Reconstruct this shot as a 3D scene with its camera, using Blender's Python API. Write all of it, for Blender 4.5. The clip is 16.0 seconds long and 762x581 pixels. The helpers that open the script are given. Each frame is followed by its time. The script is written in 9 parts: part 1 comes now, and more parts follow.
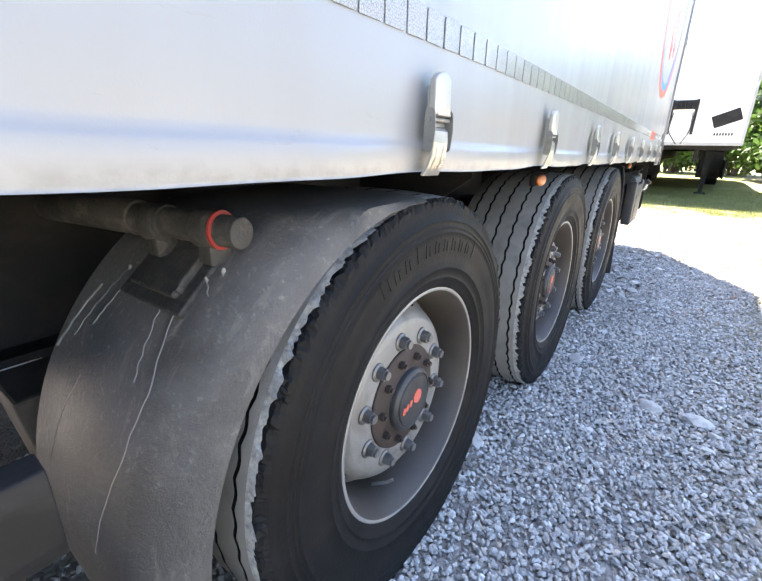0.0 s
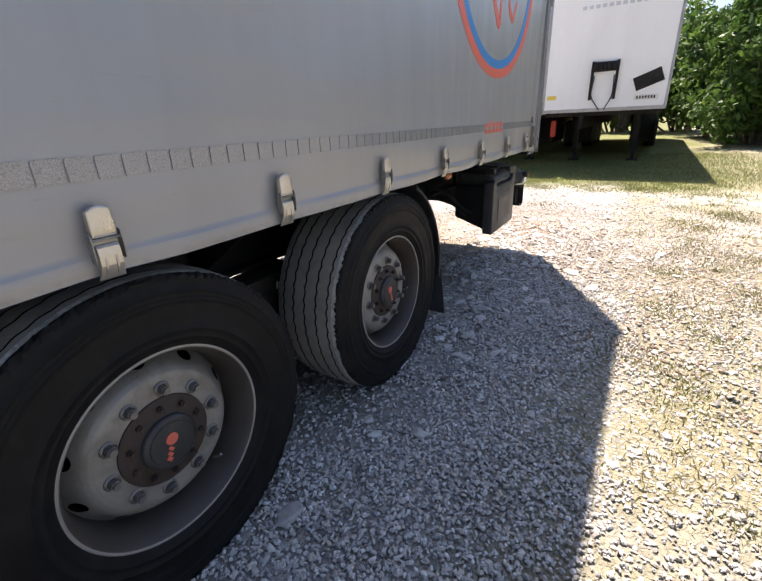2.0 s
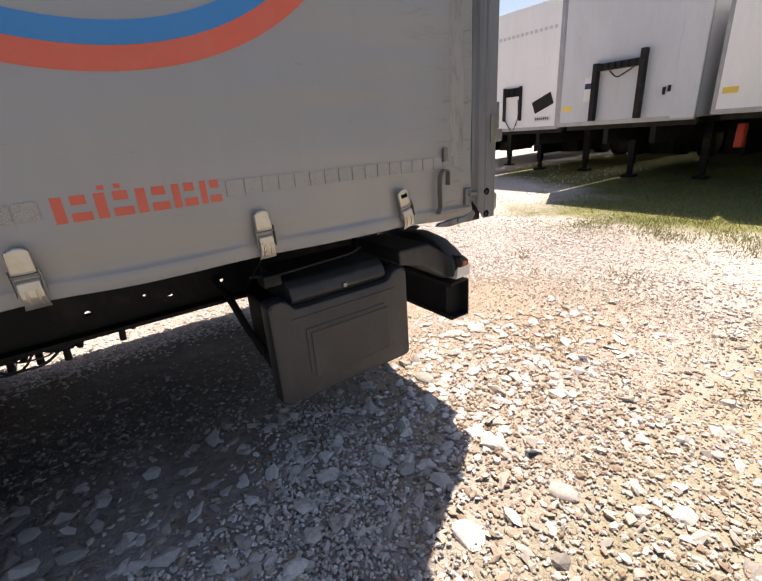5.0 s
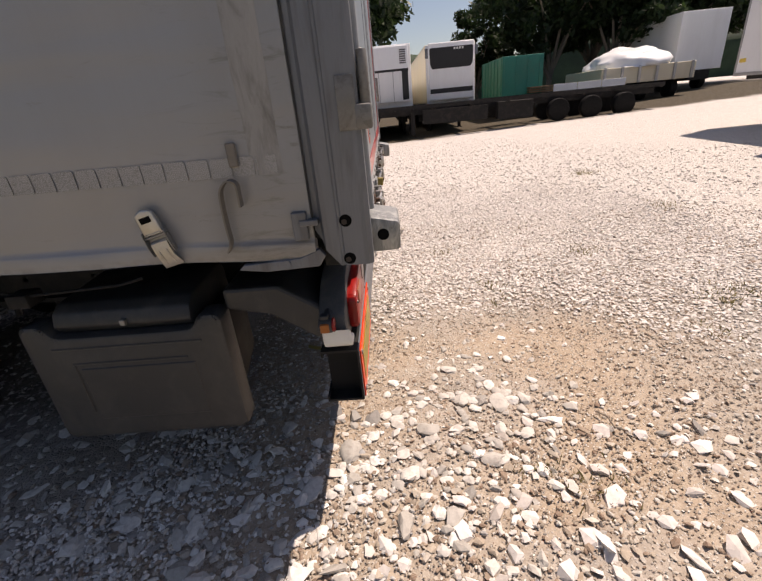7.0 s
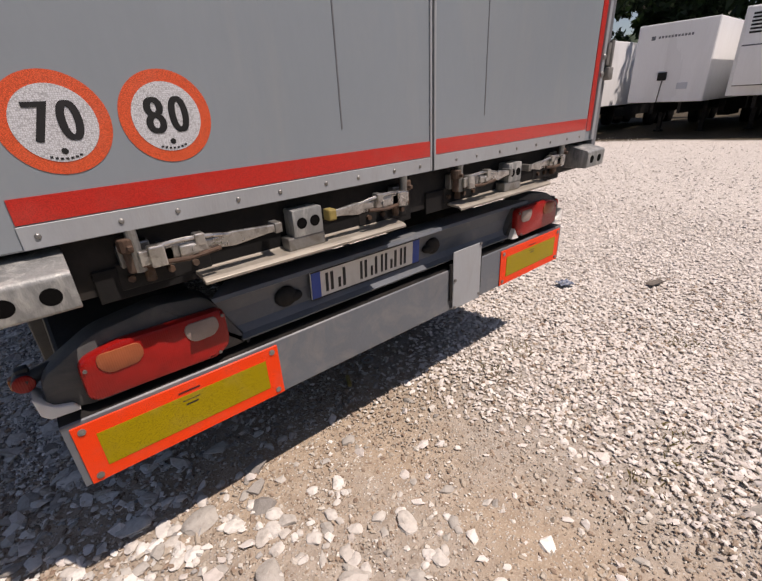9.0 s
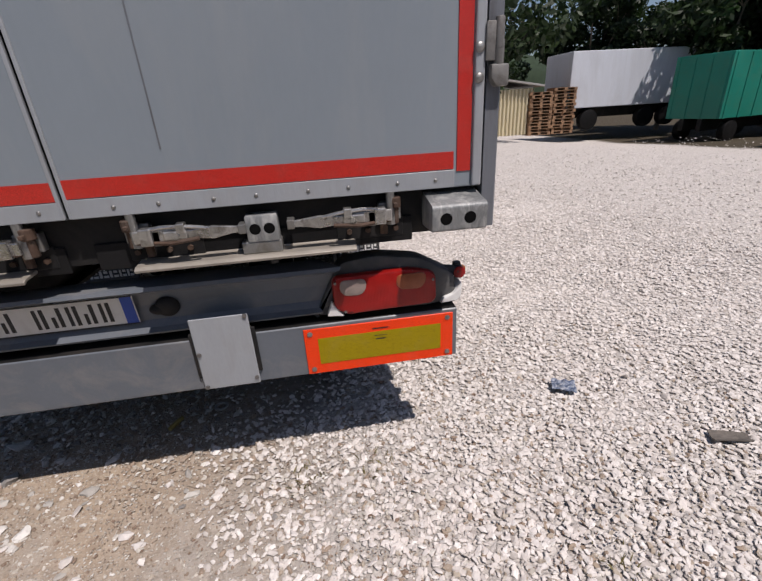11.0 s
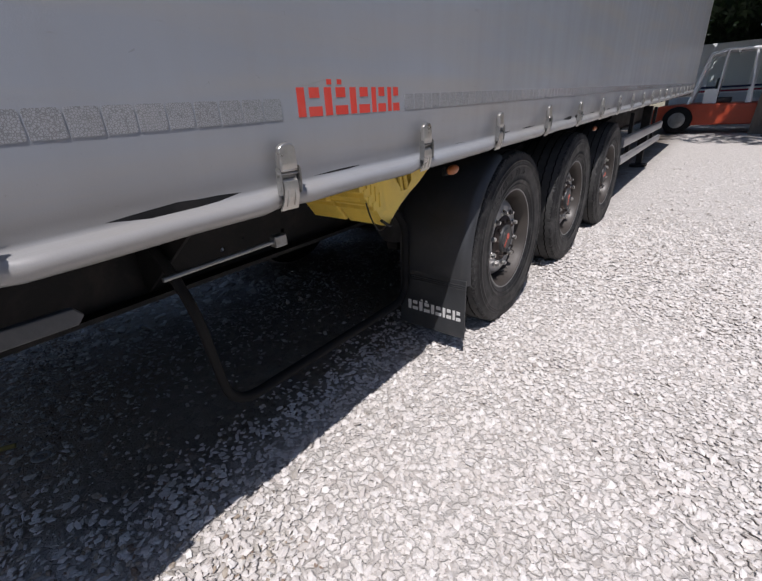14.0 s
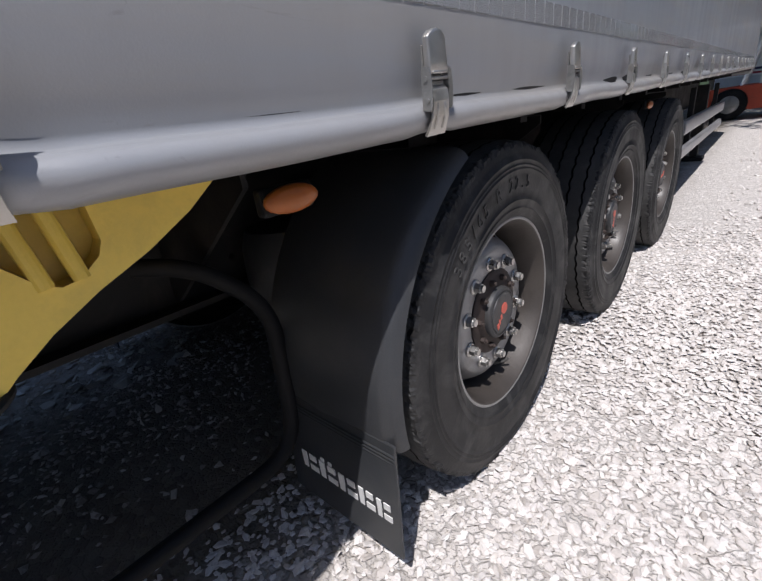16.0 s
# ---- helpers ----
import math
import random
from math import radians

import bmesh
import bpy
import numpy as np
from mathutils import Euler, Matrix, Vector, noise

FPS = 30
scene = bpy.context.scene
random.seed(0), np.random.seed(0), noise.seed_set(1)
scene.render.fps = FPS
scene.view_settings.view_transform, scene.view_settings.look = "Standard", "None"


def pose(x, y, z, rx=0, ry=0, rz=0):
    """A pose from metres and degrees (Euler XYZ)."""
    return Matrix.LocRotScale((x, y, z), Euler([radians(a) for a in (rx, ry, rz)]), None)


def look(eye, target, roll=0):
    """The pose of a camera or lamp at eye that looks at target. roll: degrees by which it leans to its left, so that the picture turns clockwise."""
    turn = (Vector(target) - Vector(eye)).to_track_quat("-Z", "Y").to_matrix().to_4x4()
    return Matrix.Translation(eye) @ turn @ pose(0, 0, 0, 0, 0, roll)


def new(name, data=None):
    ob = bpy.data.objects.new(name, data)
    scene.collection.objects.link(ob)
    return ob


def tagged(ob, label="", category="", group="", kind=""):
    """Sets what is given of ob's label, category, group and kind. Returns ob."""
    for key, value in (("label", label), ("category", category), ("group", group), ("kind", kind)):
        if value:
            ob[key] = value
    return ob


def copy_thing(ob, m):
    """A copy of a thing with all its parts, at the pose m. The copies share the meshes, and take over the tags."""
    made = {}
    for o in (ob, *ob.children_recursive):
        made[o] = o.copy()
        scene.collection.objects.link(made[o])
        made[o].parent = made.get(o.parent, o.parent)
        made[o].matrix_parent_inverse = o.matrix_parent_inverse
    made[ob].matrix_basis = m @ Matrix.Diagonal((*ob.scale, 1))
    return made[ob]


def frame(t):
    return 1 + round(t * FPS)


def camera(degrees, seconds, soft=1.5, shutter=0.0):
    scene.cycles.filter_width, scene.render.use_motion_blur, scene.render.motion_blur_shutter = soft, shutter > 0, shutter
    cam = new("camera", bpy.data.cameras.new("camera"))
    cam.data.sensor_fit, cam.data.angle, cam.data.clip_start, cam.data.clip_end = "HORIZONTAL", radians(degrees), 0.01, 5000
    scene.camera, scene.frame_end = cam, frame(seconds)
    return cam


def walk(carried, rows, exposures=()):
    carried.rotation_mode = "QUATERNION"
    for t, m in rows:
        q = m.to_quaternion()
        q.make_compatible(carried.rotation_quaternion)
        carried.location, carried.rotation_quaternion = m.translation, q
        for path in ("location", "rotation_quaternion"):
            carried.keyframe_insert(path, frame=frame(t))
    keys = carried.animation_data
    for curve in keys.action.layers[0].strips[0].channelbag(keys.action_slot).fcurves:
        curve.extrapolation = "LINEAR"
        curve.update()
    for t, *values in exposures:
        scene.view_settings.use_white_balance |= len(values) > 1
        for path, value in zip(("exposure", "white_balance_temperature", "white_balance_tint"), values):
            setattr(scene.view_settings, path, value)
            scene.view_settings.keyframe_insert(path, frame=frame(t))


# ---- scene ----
cam = camera(85.1, 16.0)
PATH = [
    (0, (1.66, -6.334, 1.126), (0.554, -4.799, 0.477), 1.1),
    (0.5, (1.818, -6.06, 1.209), (0.742, -4.547, 0.466), -0.4),
    (1, (1.942, -5.628, 1.266), (0.959, -4.087, 0.453), -1.5),
    (1.5, (2.143, -5.17, 1.341), (1.195, -3.604, 0.535), -2.5),
    (2, (2.265, -4.703, 1.372), (1.274, -3.141, 0.612), -2.7),
    (2.5, (2.366, -4.219, 1.412), (1.308, -2.675, 0.706), -3.1),
    (3, (2.466, -3.744, 1.436), (1.302, -2.269, 0.75), -3.7),
    (3.5, (2.494, -3.222, 1.455), (1.237, -1.822, 0.778), -3.3),
    (4, (2.588, -2.693, 1.465), (1.231, -1.399, 0.769), -3.6),
    (4.5, (2.573, -2.156, 1.427), (1.125, -0.962, 0.737), -3.9),
    (5, (2.621, -1.622, 1.411), (1.076, -0.566, 0.706), -4.2),
    (5.5, (2.644, -1.120, 1.400), (0.999, -0.244, 0.674), -4.5),
    (6, (2.611, -0.677, 1.395), (0.866, -0.057, 0.640), -4.9),
    (6.5, (2.513, -0.287, 1.394), (0.699, 0.010, 0.606), -5.3),
    (7, (2.343, 0.058, 1.393), (0.520, -0.023, 0.574), -5.5),
    (7.5, (2.091, 0.364, 1.388), (0.344, -0.125, 0.546), -5.6),
    (8, (1.796, 0.653, 1.38), (0.221, -0.229, 0.52), -5.6),
    (8.5, (1.453, 0.911, 1.375), (0.143, -0.331, 0.514), -5.3),
    (9, (1.061, 1.057, 1.367), (-0.074, -0.366, 0.539), -3.2),
    (9.5, (0.577, 1.127, 1.405), (-0.327, -0.442, 0.56), -1.4),
    (10, (0.151, 1.194, 1.396), (-0.561, -0.489, 0.585), -1.2),
    (10.5, (-0.290, 1.247, 1.384), (-0.783, -0.527, 0.588), -2.1),
    (11, (-0.724, 1.249, 1.368), (-0.980, -0.573, 0.560), -3.4),
    (11.5, (-1.122, 1.169, 1.354), (-1.129, -0.651, 0.517), -4.5),
    (12, (-1.450, 0.960, 1.342), (-1.214, -0.825, 0.487), -5.2),
    (12.5, (-1.707, 0.667, 1.335), (-1.205, -1.070, 0.479), -5.3),
    (13, (-1.857, 0.291, 1.338), (-1.142, -1.373, 0.488), -2.9),
    (13.5, (-2.084, -0.049, 1.34), (-1.1, -1.58, 0.511), -3.5),
    (14, (-2.137, -0.471, 1.299), (-0.979, -1.886, 0.489), -3.3),
    (14.5, (-2.16, -0.895, 1.273), (-0.92, -2.243, 0.468), -2.8),
    (15, (-2.112, -1.264, 1.24), (-0.833, -2.576, 0.439), -3.8),
    (15.5, (-1.941, -1.553, 1.202), (-0.685, -2.901, 0.424), -4.8),
    (16, (-1.737, -1.778, 1.118), (-0.457, -3.118, 0.364), -7.2),
]
EXPOSURE = [(0, 3.19, 6750, 15), (0.5, 2.50, 6750, 14), (1, 1.98, 6750, 14), (1.5, 1.52, 6800, 16), (2, 1.27, 6850, 18), (3.5, 1.12, 7000, 19), (5, 0.86, 7500, 20), (7.5, 0.1, 7500, 22),
            (8.5, -0.05, 7300, 22), (10, -0.1, 6700, 18), (12.5, -0.52, 6300, 18), (13.5, -0.34, 6150, 16), (14.5, -0.07, 6000, 15), (15, -0.02, 6000, 14), (16, -0.02, 6000, 15)]
walk(cam, [(t, look(eye, target, roll)) for t, eye, target, roll in PATH], EXPOSURE)

# ---------------------------------------------------------------- light
SUN = Vector((-0.258, 0.445, 1.0)).normalized()
world = bpy.data.worlds.new("World")
scene.world = world
world.use_nodes = True
wn, wl = world.node_tree.nodes, world.node_tree.links
sky = wn.new("ShaderNodeTexSky")
sky.sky_type = "NISHITA"
sky.sun_disc = False
sky.sun_elevation = math.asin(SUN.z)
sky.sun_rotation = math.atan2(SUN.x, SUN.y)
sky.air_density, sky.dust_density, sky.ozone_density = 1.0, 0.8, 1.5
wn["Background"].inputs["Strength"].default_value = 0.085
wl.new(sky.outputs["Color"], wn["Background"].inputs["Color"])
sun_data = bpy.data.lights.new("sun", "SUN")
sun_data.energy, sun_data.angle, sun_data.color = 5.0, radians(0.55), (1.0, 0.95, 0.87)
sun_lamp = new("sun", sun_data)
sun_lamp.matrix_world = Matrix.Translation((0, 0, 30)) @ SUN.to_track_quat("Z", "Y").to_matrix().to_4x4()


# ---------------------------------------------------------------- materials
def ramp_node(nt, fac, stops):
    r = nt.nodes.new("ShaderNodeValToRGB")
    e = r.color_ramp.elements
    e[0].position, e[0].color = stops[0][0], (*stops[0][1], 1)
    e[1].position, e[1].color = stops[-1][0], (*stops[-1][1], 1)
    for p, c in stops[1:-1]:
        x = e.new(p)
        x.color = (*c, 1)
    nt.links.new(fac, r.inputs["Fac"])
    return r.outputs["Color"]


def noise_node(nt, vec, scale, detail=4.0, rough=0.55, distort=0.0):
    n = nt.nodes.new("ShaderNodeTexNoise")
    n.inputs["Scale"].default_value, n.inputs["Detail"].default_value = scale, detail
    n.inputs["Roughness"].default_value, n.inputs["Distortion"].default_value = rough, distort
    nt.links.new(vec, n.inputs["Vector"])
    return n.outputs["Fac"]


def mix_node(nt, fac, a, b, kind="MIX"):
    m = nt.nodes.new("ShaderNodeMix")
    m.data_type, m.blend_type = "RGBA", kind
    for key, v in (("Factor", fac),):
        if isinstance(v, (int, float)):
            m.inputs[0].default_value = v
        else:
            nt.links.new(v, m.inputs[0])
    for n, v in ((6, a), (7, b)):
        if isinstance(v, tuple):
            m.inputs[n].default_value = (*v, 1)
        else:
            nt.links.new(v, m.inputs[n])
    return m.outputs[2]


def math_node(nt, op, a, b=None):
    m = nt.nodes.new("ShaderNodeMath")
    m.operation = op
    for n, v in ((0, a), (1, b)):
        if v is None:
            continue
        if isinstance(v, (int, float)):
            m.inputs[n].default_value = v
        else:
            nt.links.new(v, m.inputs[n])
    return m.outputs[0]


def map_range(nt, v, a, b, c, d):
    m = nt.nodes.new("ShaderNodeMapRange")
    for n, x in zip(("From Min", "From Max", "To Min", "To Max"), (a, b, c, d)):
        m.inputs[n].default_value = x
    nt.links.new(v, m.inputs["Value"])
    return m.outputs["Result"]


def blank(name):
    m = bpy.data.materials.new(name)
    m.use_nodes = True
    nt = m.node_tree
    geo = nt.nodes.new("ShaderNodeNewGeometry")
    return m, nt, nt.nodes["Principled BSDF"], geo


def bump_to(nt, bsdf, height, strength, dist=0.01):
    b = nt.nodes.new("ShaderNodeBump")
    b.inputs["Strength"].default_value, b.inputs["Distance"].default_value = strength, dist
    nt.links.new(height, b.inputs["Height"])
    nt.links.new(b.outputs["Normal"], bsdf.inputs["Normal"])


def surf(name, base, rough=0.5, metal=0.0, var=0.12, big=2.5, grain=90.0, dirt=None, amount=0.35, dirt_scale=6.0, stretch=(1, 1, 1),
         bump=0.15, coat=0.0, spec=0.5):
    """A worn painted or bare surface: two scales of tone, stains of a second colour, grain in relief and gloss."""
    m, nt, bsdf, geo = blank(name)
    mp = nt.nodes.new("ShaderNodeMapping")
    mp.inputs["Scale"].default_value = stretch
    nt.links.new(geo.outputs["Position"], mp.inputs["Vector"])
    vec = mp.outputs["Vector"]
    n1, n2 = noise_node(nt, vec, big, 5), noise_node(nt, vec, grain, 3)
    lo, hi = tuple(c * (1 - var) for c in base), tuple(min(1, c * (1 + var)) for c in base)
    col = mix_node(nt, map_range(nt, n1, 0.3, 0.7, 0, 1), lo, hi)
    col = mix_node(nt, map_range(nt, n2, 0.3, 0.7, 0, var), col, tuple(c * 0.5 for c in base))
    if dirt:
        d = noise_node(nt, vec, dirt_scale, 8, 0.65, 0.6)
        col = mix_node(nt, map_range(nt, d, 0.48, 0.72, 0, amount), col, dirt)
    nt.links.new(col, bsdf.inputs["Base Color"])
    nt.links.new(map_range(nt, n1, 0.3, 0.7, max(0.02, rough - 0.1), min(1, rough + 0.12)), bsdf.inputs["Roughness"])
    bsdf.inputs["Metallic"].default_value = metal
    bsdf.inputs["Specular IOR Level"].default_value = spec
    bsdf.inputs["Coat Weight"].default_value = coat
    if bump:
        bump_to(nt, bsdf, n2, bump, 0.004)
    return m


def gravel(name, tint_a, tint_b, scale):
    """Ground under the loose stones: crushed stone in small cells, with bare earth, dry grass and green grass where they lie."""
    m, nt, bsdf, geo = blank(name)
    pos = geo.outputs["Position"]
    sep = nt.nodes.new("ShaderNodeSeparateXYZ")
    nt.links.new(pos, sep.inputs[0])
    X, Y = sep.outputs["X"], sep.outputs["Y"]
    # the cells are pushed about, so that no joint runs straight
    push = nt.nodes.new("ShaderNodeTexNoise")
    push.inputs["Scale"].default_value = 60.0
    push.inputs["Detail"].default_value = 3.0
    nt.links.new(pos, push.inputs["Vector"])
    warp = nt.nodes.new("ShaderNodeVectorMath")
    warp.operation = "MULTIPLY_ADD"
    warp.inputs[1].default_value = (0.022, 0.022, 0.0)
    nt.links.new(push.outputs["Color"], warp.inputs[0])
    nt.links.new(pos, warp.inputs[2])
    v = nt.nodes.new("ShaderNodeTexVoronoi")
    v.inputs["Scale"].default_value = scale
    nt.links.new(warp.outputs[0], v.inputs["Vector"])
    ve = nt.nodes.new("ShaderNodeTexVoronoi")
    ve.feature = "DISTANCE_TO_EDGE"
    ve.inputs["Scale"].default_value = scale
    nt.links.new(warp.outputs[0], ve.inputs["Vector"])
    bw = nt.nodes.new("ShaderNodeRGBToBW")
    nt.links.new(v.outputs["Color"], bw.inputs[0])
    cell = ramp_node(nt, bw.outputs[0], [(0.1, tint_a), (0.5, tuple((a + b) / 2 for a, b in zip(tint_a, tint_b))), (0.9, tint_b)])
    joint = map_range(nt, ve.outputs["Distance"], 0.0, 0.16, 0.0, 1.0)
    # stone tinted greyer from mid standing to grass strip, partly for the shade there
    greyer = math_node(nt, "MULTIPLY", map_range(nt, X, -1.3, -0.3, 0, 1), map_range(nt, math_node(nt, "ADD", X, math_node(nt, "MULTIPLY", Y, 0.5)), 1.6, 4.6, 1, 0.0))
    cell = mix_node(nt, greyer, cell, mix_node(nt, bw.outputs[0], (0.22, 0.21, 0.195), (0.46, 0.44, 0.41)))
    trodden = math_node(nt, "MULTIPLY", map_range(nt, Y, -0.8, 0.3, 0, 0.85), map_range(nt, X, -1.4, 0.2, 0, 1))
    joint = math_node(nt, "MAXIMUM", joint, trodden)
    # joints darkened in the colour for the shade between stones
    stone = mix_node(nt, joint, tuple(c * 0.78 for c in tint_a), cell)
    # clods, finer lots and tyre-pressed patches in the spread stone
    lots = noise_node(nt, pos, 11.0, 8, 0.78, 0.3)
    stone = mix_node(nt, map_range(nt, lots, 0.50, 0.66, 0, 0.30), stone, (0.38, 0.34, 0.30))
    stone = mix_node(nt, map_range(nt, lots, 0.34, 0.46, 0.35, 0), stone, (0.84, 0.815, 0.775))
    # brown earth shows between stones in drifts, widened under the trailer for the shade
    drift = math_node(nt, "MULTIPLY", map_range(nt, noise_node(nt, pos, 1.7, 6, 0.62, 0.5), 0.36, 0.54, 0, 0.9), map_range(nt, X, -1.2, -0.7, 0, 1))
    drift = math_node(nt, "MULTIPLY", drift, map_range(nt, X, 1.05, 1.6, 1, 0.15))
    drift = math_node(nt, "MULTIPLY", drift, map_range(nt, Y, -0.45, 0.15, 1, 0.12))
    stone = mix_node(nt, drift, stone, mix_node(nt, bw.outputs[0], (0.19, 0.163, 0.134), (0.33, 0.29, 0.24)))
    patches = noise_node(nt, pos, 0.55, 6, 0.6, 0.4)
    # smooth soil beneath the middle of the trailer, darkened for the shade there
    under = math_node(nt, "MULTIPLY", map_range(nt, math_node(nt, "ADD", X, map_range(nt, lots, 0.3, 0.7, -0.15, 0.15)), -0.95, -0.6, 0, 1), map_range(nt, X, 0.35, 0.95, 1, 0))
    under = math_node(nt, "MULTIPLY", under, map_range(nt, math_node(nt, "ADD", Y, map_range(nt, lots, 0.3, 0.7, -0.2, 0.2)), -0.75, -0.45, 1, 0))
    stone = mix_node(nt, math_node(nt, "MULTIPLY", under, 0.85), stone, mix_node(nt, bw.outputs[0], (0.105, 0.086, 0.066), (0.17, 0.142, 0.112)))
    fine = noise_node(nt, pos, 14.0, 5)
    grit = noise_node(nt, pos, 120.0, 4, 0.7)
    earth = ramp_node(nt, fine, [(0.3, (0.30, 0.228, 0.162)), (0.7, (0.44, 0.352, 0.262))])
    earth = mix_node(nt, map_range(nt, grit, 0.52, 0.66, 0, 0.55), earth, (0.60, 0.53, 0.44))
    earth = mix_node(nt, map_range(nt, grit, 0.30, 0.42, 0.3, 0), earth, (0.22, 0.165, 0.12))
    # small stones pressed flush into the earth
    fleck = nt.nodes.new("ShaderNodeTexVoronoi")
    fleck.inputs["Scale"].default_value = 85.0
    nt.links.new(pos, fleck.inputs["Vector"])
    tone = nt.nodes.new("ShaderNodeRGBToBW")
    nt.links.new(fleck.outputs["Color"], tone.inputs[0])
    pressed = math_node(nt, "MULTIPLY", map_range(nt, fleck.outputs["Distance"], 0.28, 0.40, 1, 0), map_range(nt, tone.outputs[0], 0.50, 0.56, 0, 0.9))
    earth = mix_node(nt, pressed, earth, ramp_node(nt, tone.outputs[0], [(0.5, (0.30, 0.26, 0.22)), (0.75, (0.62, 0.58, 0.52))]))
    # bare earth lies behind the trailer and thins out to the clean stone yard
    near_rear = math_node(nt, "MULTIPLY", map_range(nt, Y, -1.5, -0.4, 0, 1), map_range(nt, X, -0.7, 0.1, 0.0, 1.0))
    near_rear = math_node(nt, "MULTIPLY", near_rear, map_range(nt, X, 1.3, 2.1, 1.0, 0.0))
    near_rear = math_node(nt, "MULTIPLY", near_rear, map_range(nt, Y, 1.1, 2.2, 1, 0.1))
    e_mask = math_node(nt, "MULTIPLY", near_rear, map_range(nt, patches, 0.28, 0.48, 0, 0.92))
    col = mix_node(nt, e_mask, stone, earth)
    # thin yellowing grass and moss along the trailer's shaded side
    g_n = noise_node(nt, pos, 0.9, 7, 0.65, 0.6)
    dry = ramp_node(nt, fine, [(0.3, (0.215, 0.192, 0.105)), (0.7, (0.345, 0.31, 0.195))])
    d_mask = math_node(nt, "MULTIPLY", map_range(nt, X, 1.75, 2.2, 0, 1), map_range(nt, g_n, 0.40, 0.60, 0.52, 0.92))
    d_mask = math_node(nt, "MULTIPLY", d_mask, map_range(nt, X, 9, 14, 1, 0.3))
    col = mix_node(nt, d_mask, col, dry)
    # the lawn on which the parked trailers stand
    edge = math_node(nt, "ADD", Y, map_range(nt, patches, 0.3, 0.7, -1.0, 1.0))
    west = math_node(nt, "ADD", X, map_range(nt, Y, 6.8, 9.5, 0, 5.0))
    lawn = math_node(nt, "MULTIPLY", map_range(nt, edge, 3.9, 4.9, 0, 1), map_range(nt, math_node(nt, "ADD", west, map_range(nt, patches, 0.3, 0.7, -0.8, 0.8)), -2.6, -1.1, 0, 1))
    lawn = math_node(nt, "MULTIPLY", lawn, map_range(nt, math_node(nt, "ADD", X, map_range(nt, g_n, 0.3, 0.7, -1.5, 1.5)), 3.2, 4.6, 1, 0.25))
    green = ramp_node(nt, fine, [(0.25, (0.09, 0.115, 0.035)), (0.55, (0.19, 0.195, 0.075)), (0.8, (0.31, 0.275, 0.14))])
    col = mix_node(nt, lawn, col, green)
    # soil under the far trailers and the trees behind, near-black for the shade there
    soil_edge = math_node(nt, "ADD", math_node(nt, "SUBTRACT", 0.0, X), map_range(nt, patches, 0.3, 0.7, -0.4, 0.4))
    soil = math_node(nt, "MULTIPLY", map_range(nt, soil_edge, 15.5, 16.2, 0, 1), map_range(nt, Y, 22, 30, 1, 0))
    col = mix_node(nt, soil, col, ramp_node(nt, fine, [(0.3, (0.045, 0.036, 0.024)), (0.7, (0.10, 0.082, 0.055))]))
    nt.links.new(col, bsdf.inputs["Base Color"])
    bsdf.inputs["Roughness"].default_value = 0.9
    bsdf.inputs["Specular IOR Level"].default_value = 0.25
    smooth = math_node(nt, "SUBTRACT", 1.0, e_mask)
    relief = math_node(nt, "ADD", math_node(nt, "MULTIPLY", math_node(nt, "MULTIPLY", joint, 0.65), smooth), math_node(nt, "MULTIPLY", math_node(nt, "ADD", math_node(nt, "ADD", fine, grit), math_node(nt, "MULTIPLY", pressed, 0.7)), 0.5))
    bump_to(nt, bsdf, relief, 0.8, 0.010)
    return m


def pebble(name, stops, spot=0.25, rand="island"):
    """Loose stone: each piece has its own tone, with mottling and dust."""
    m, nt, bsdf, geo = blank(name)
    r = geo.outputs["Random Per Island"]
    if rand == "object":
        r = nt.nodes.new("ShaderNodeObjectInfo").outputs["Random"]
    col = ramp_node(nt, r, stops)
    n1 = noise_node(nt, geo.outputs["Position"], 45, 5, 0.6)
    n2 = noise_node(nt, geo.outputs["Position"], 220, 3)
    col = mix_node(nt, map_range(nt, n1, 0.45, 0.7, 0, spot), col, (0.16, 0.14, 0.12))
    col = mix_node(nt, map_range(nt, n2, 0.5, 0.75, 0, 0.3), col, (0.6, 0.57, 0.52))
    nt.links.new(col, bsdf.inputs["Base Color"])
    bsdf.inputs["Roughness"].default_value = 0.85
    bsdf.inputs["Specular IOR Level"].default_value = 0.3
    bump_to(nt, bsdf, n1, 0.35, 0.004)
    return m


def leaf_material(name, dark, light):
    m, nt, bsdf, geo = blank(name)
    col = ramp_node(nt, geo.outputs["Random Per Island"], [(0.0, dark), (1.0, light)])
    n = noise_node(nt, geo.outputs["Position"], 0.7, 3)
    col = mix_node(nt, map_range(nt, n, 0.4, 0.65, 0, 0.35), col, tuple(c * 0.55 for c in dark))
    nt.links.new(col, bsdf.inputs["Base Color"])
    bsdf.inputs["Roughness"].default_value = 0.55
    tr = nt.nodes.new("ShaderNodeBsdfTranslucent")
    nt.links.new(col, tr.inputs["Color"])
    mx = nt.nodes.new("ShaderNodeMixShader")
    mx.inputs[0].default_value = 0.35
    nt.links.new(bsdf.outputs[0], mx.inputs[1])
    nt.links.new(tr.outputs[0], mx.inputs[2])
    nt.links.new(mx.outputs[0], nt.nodes["Material Output"].inputs["Surface"])
    return m


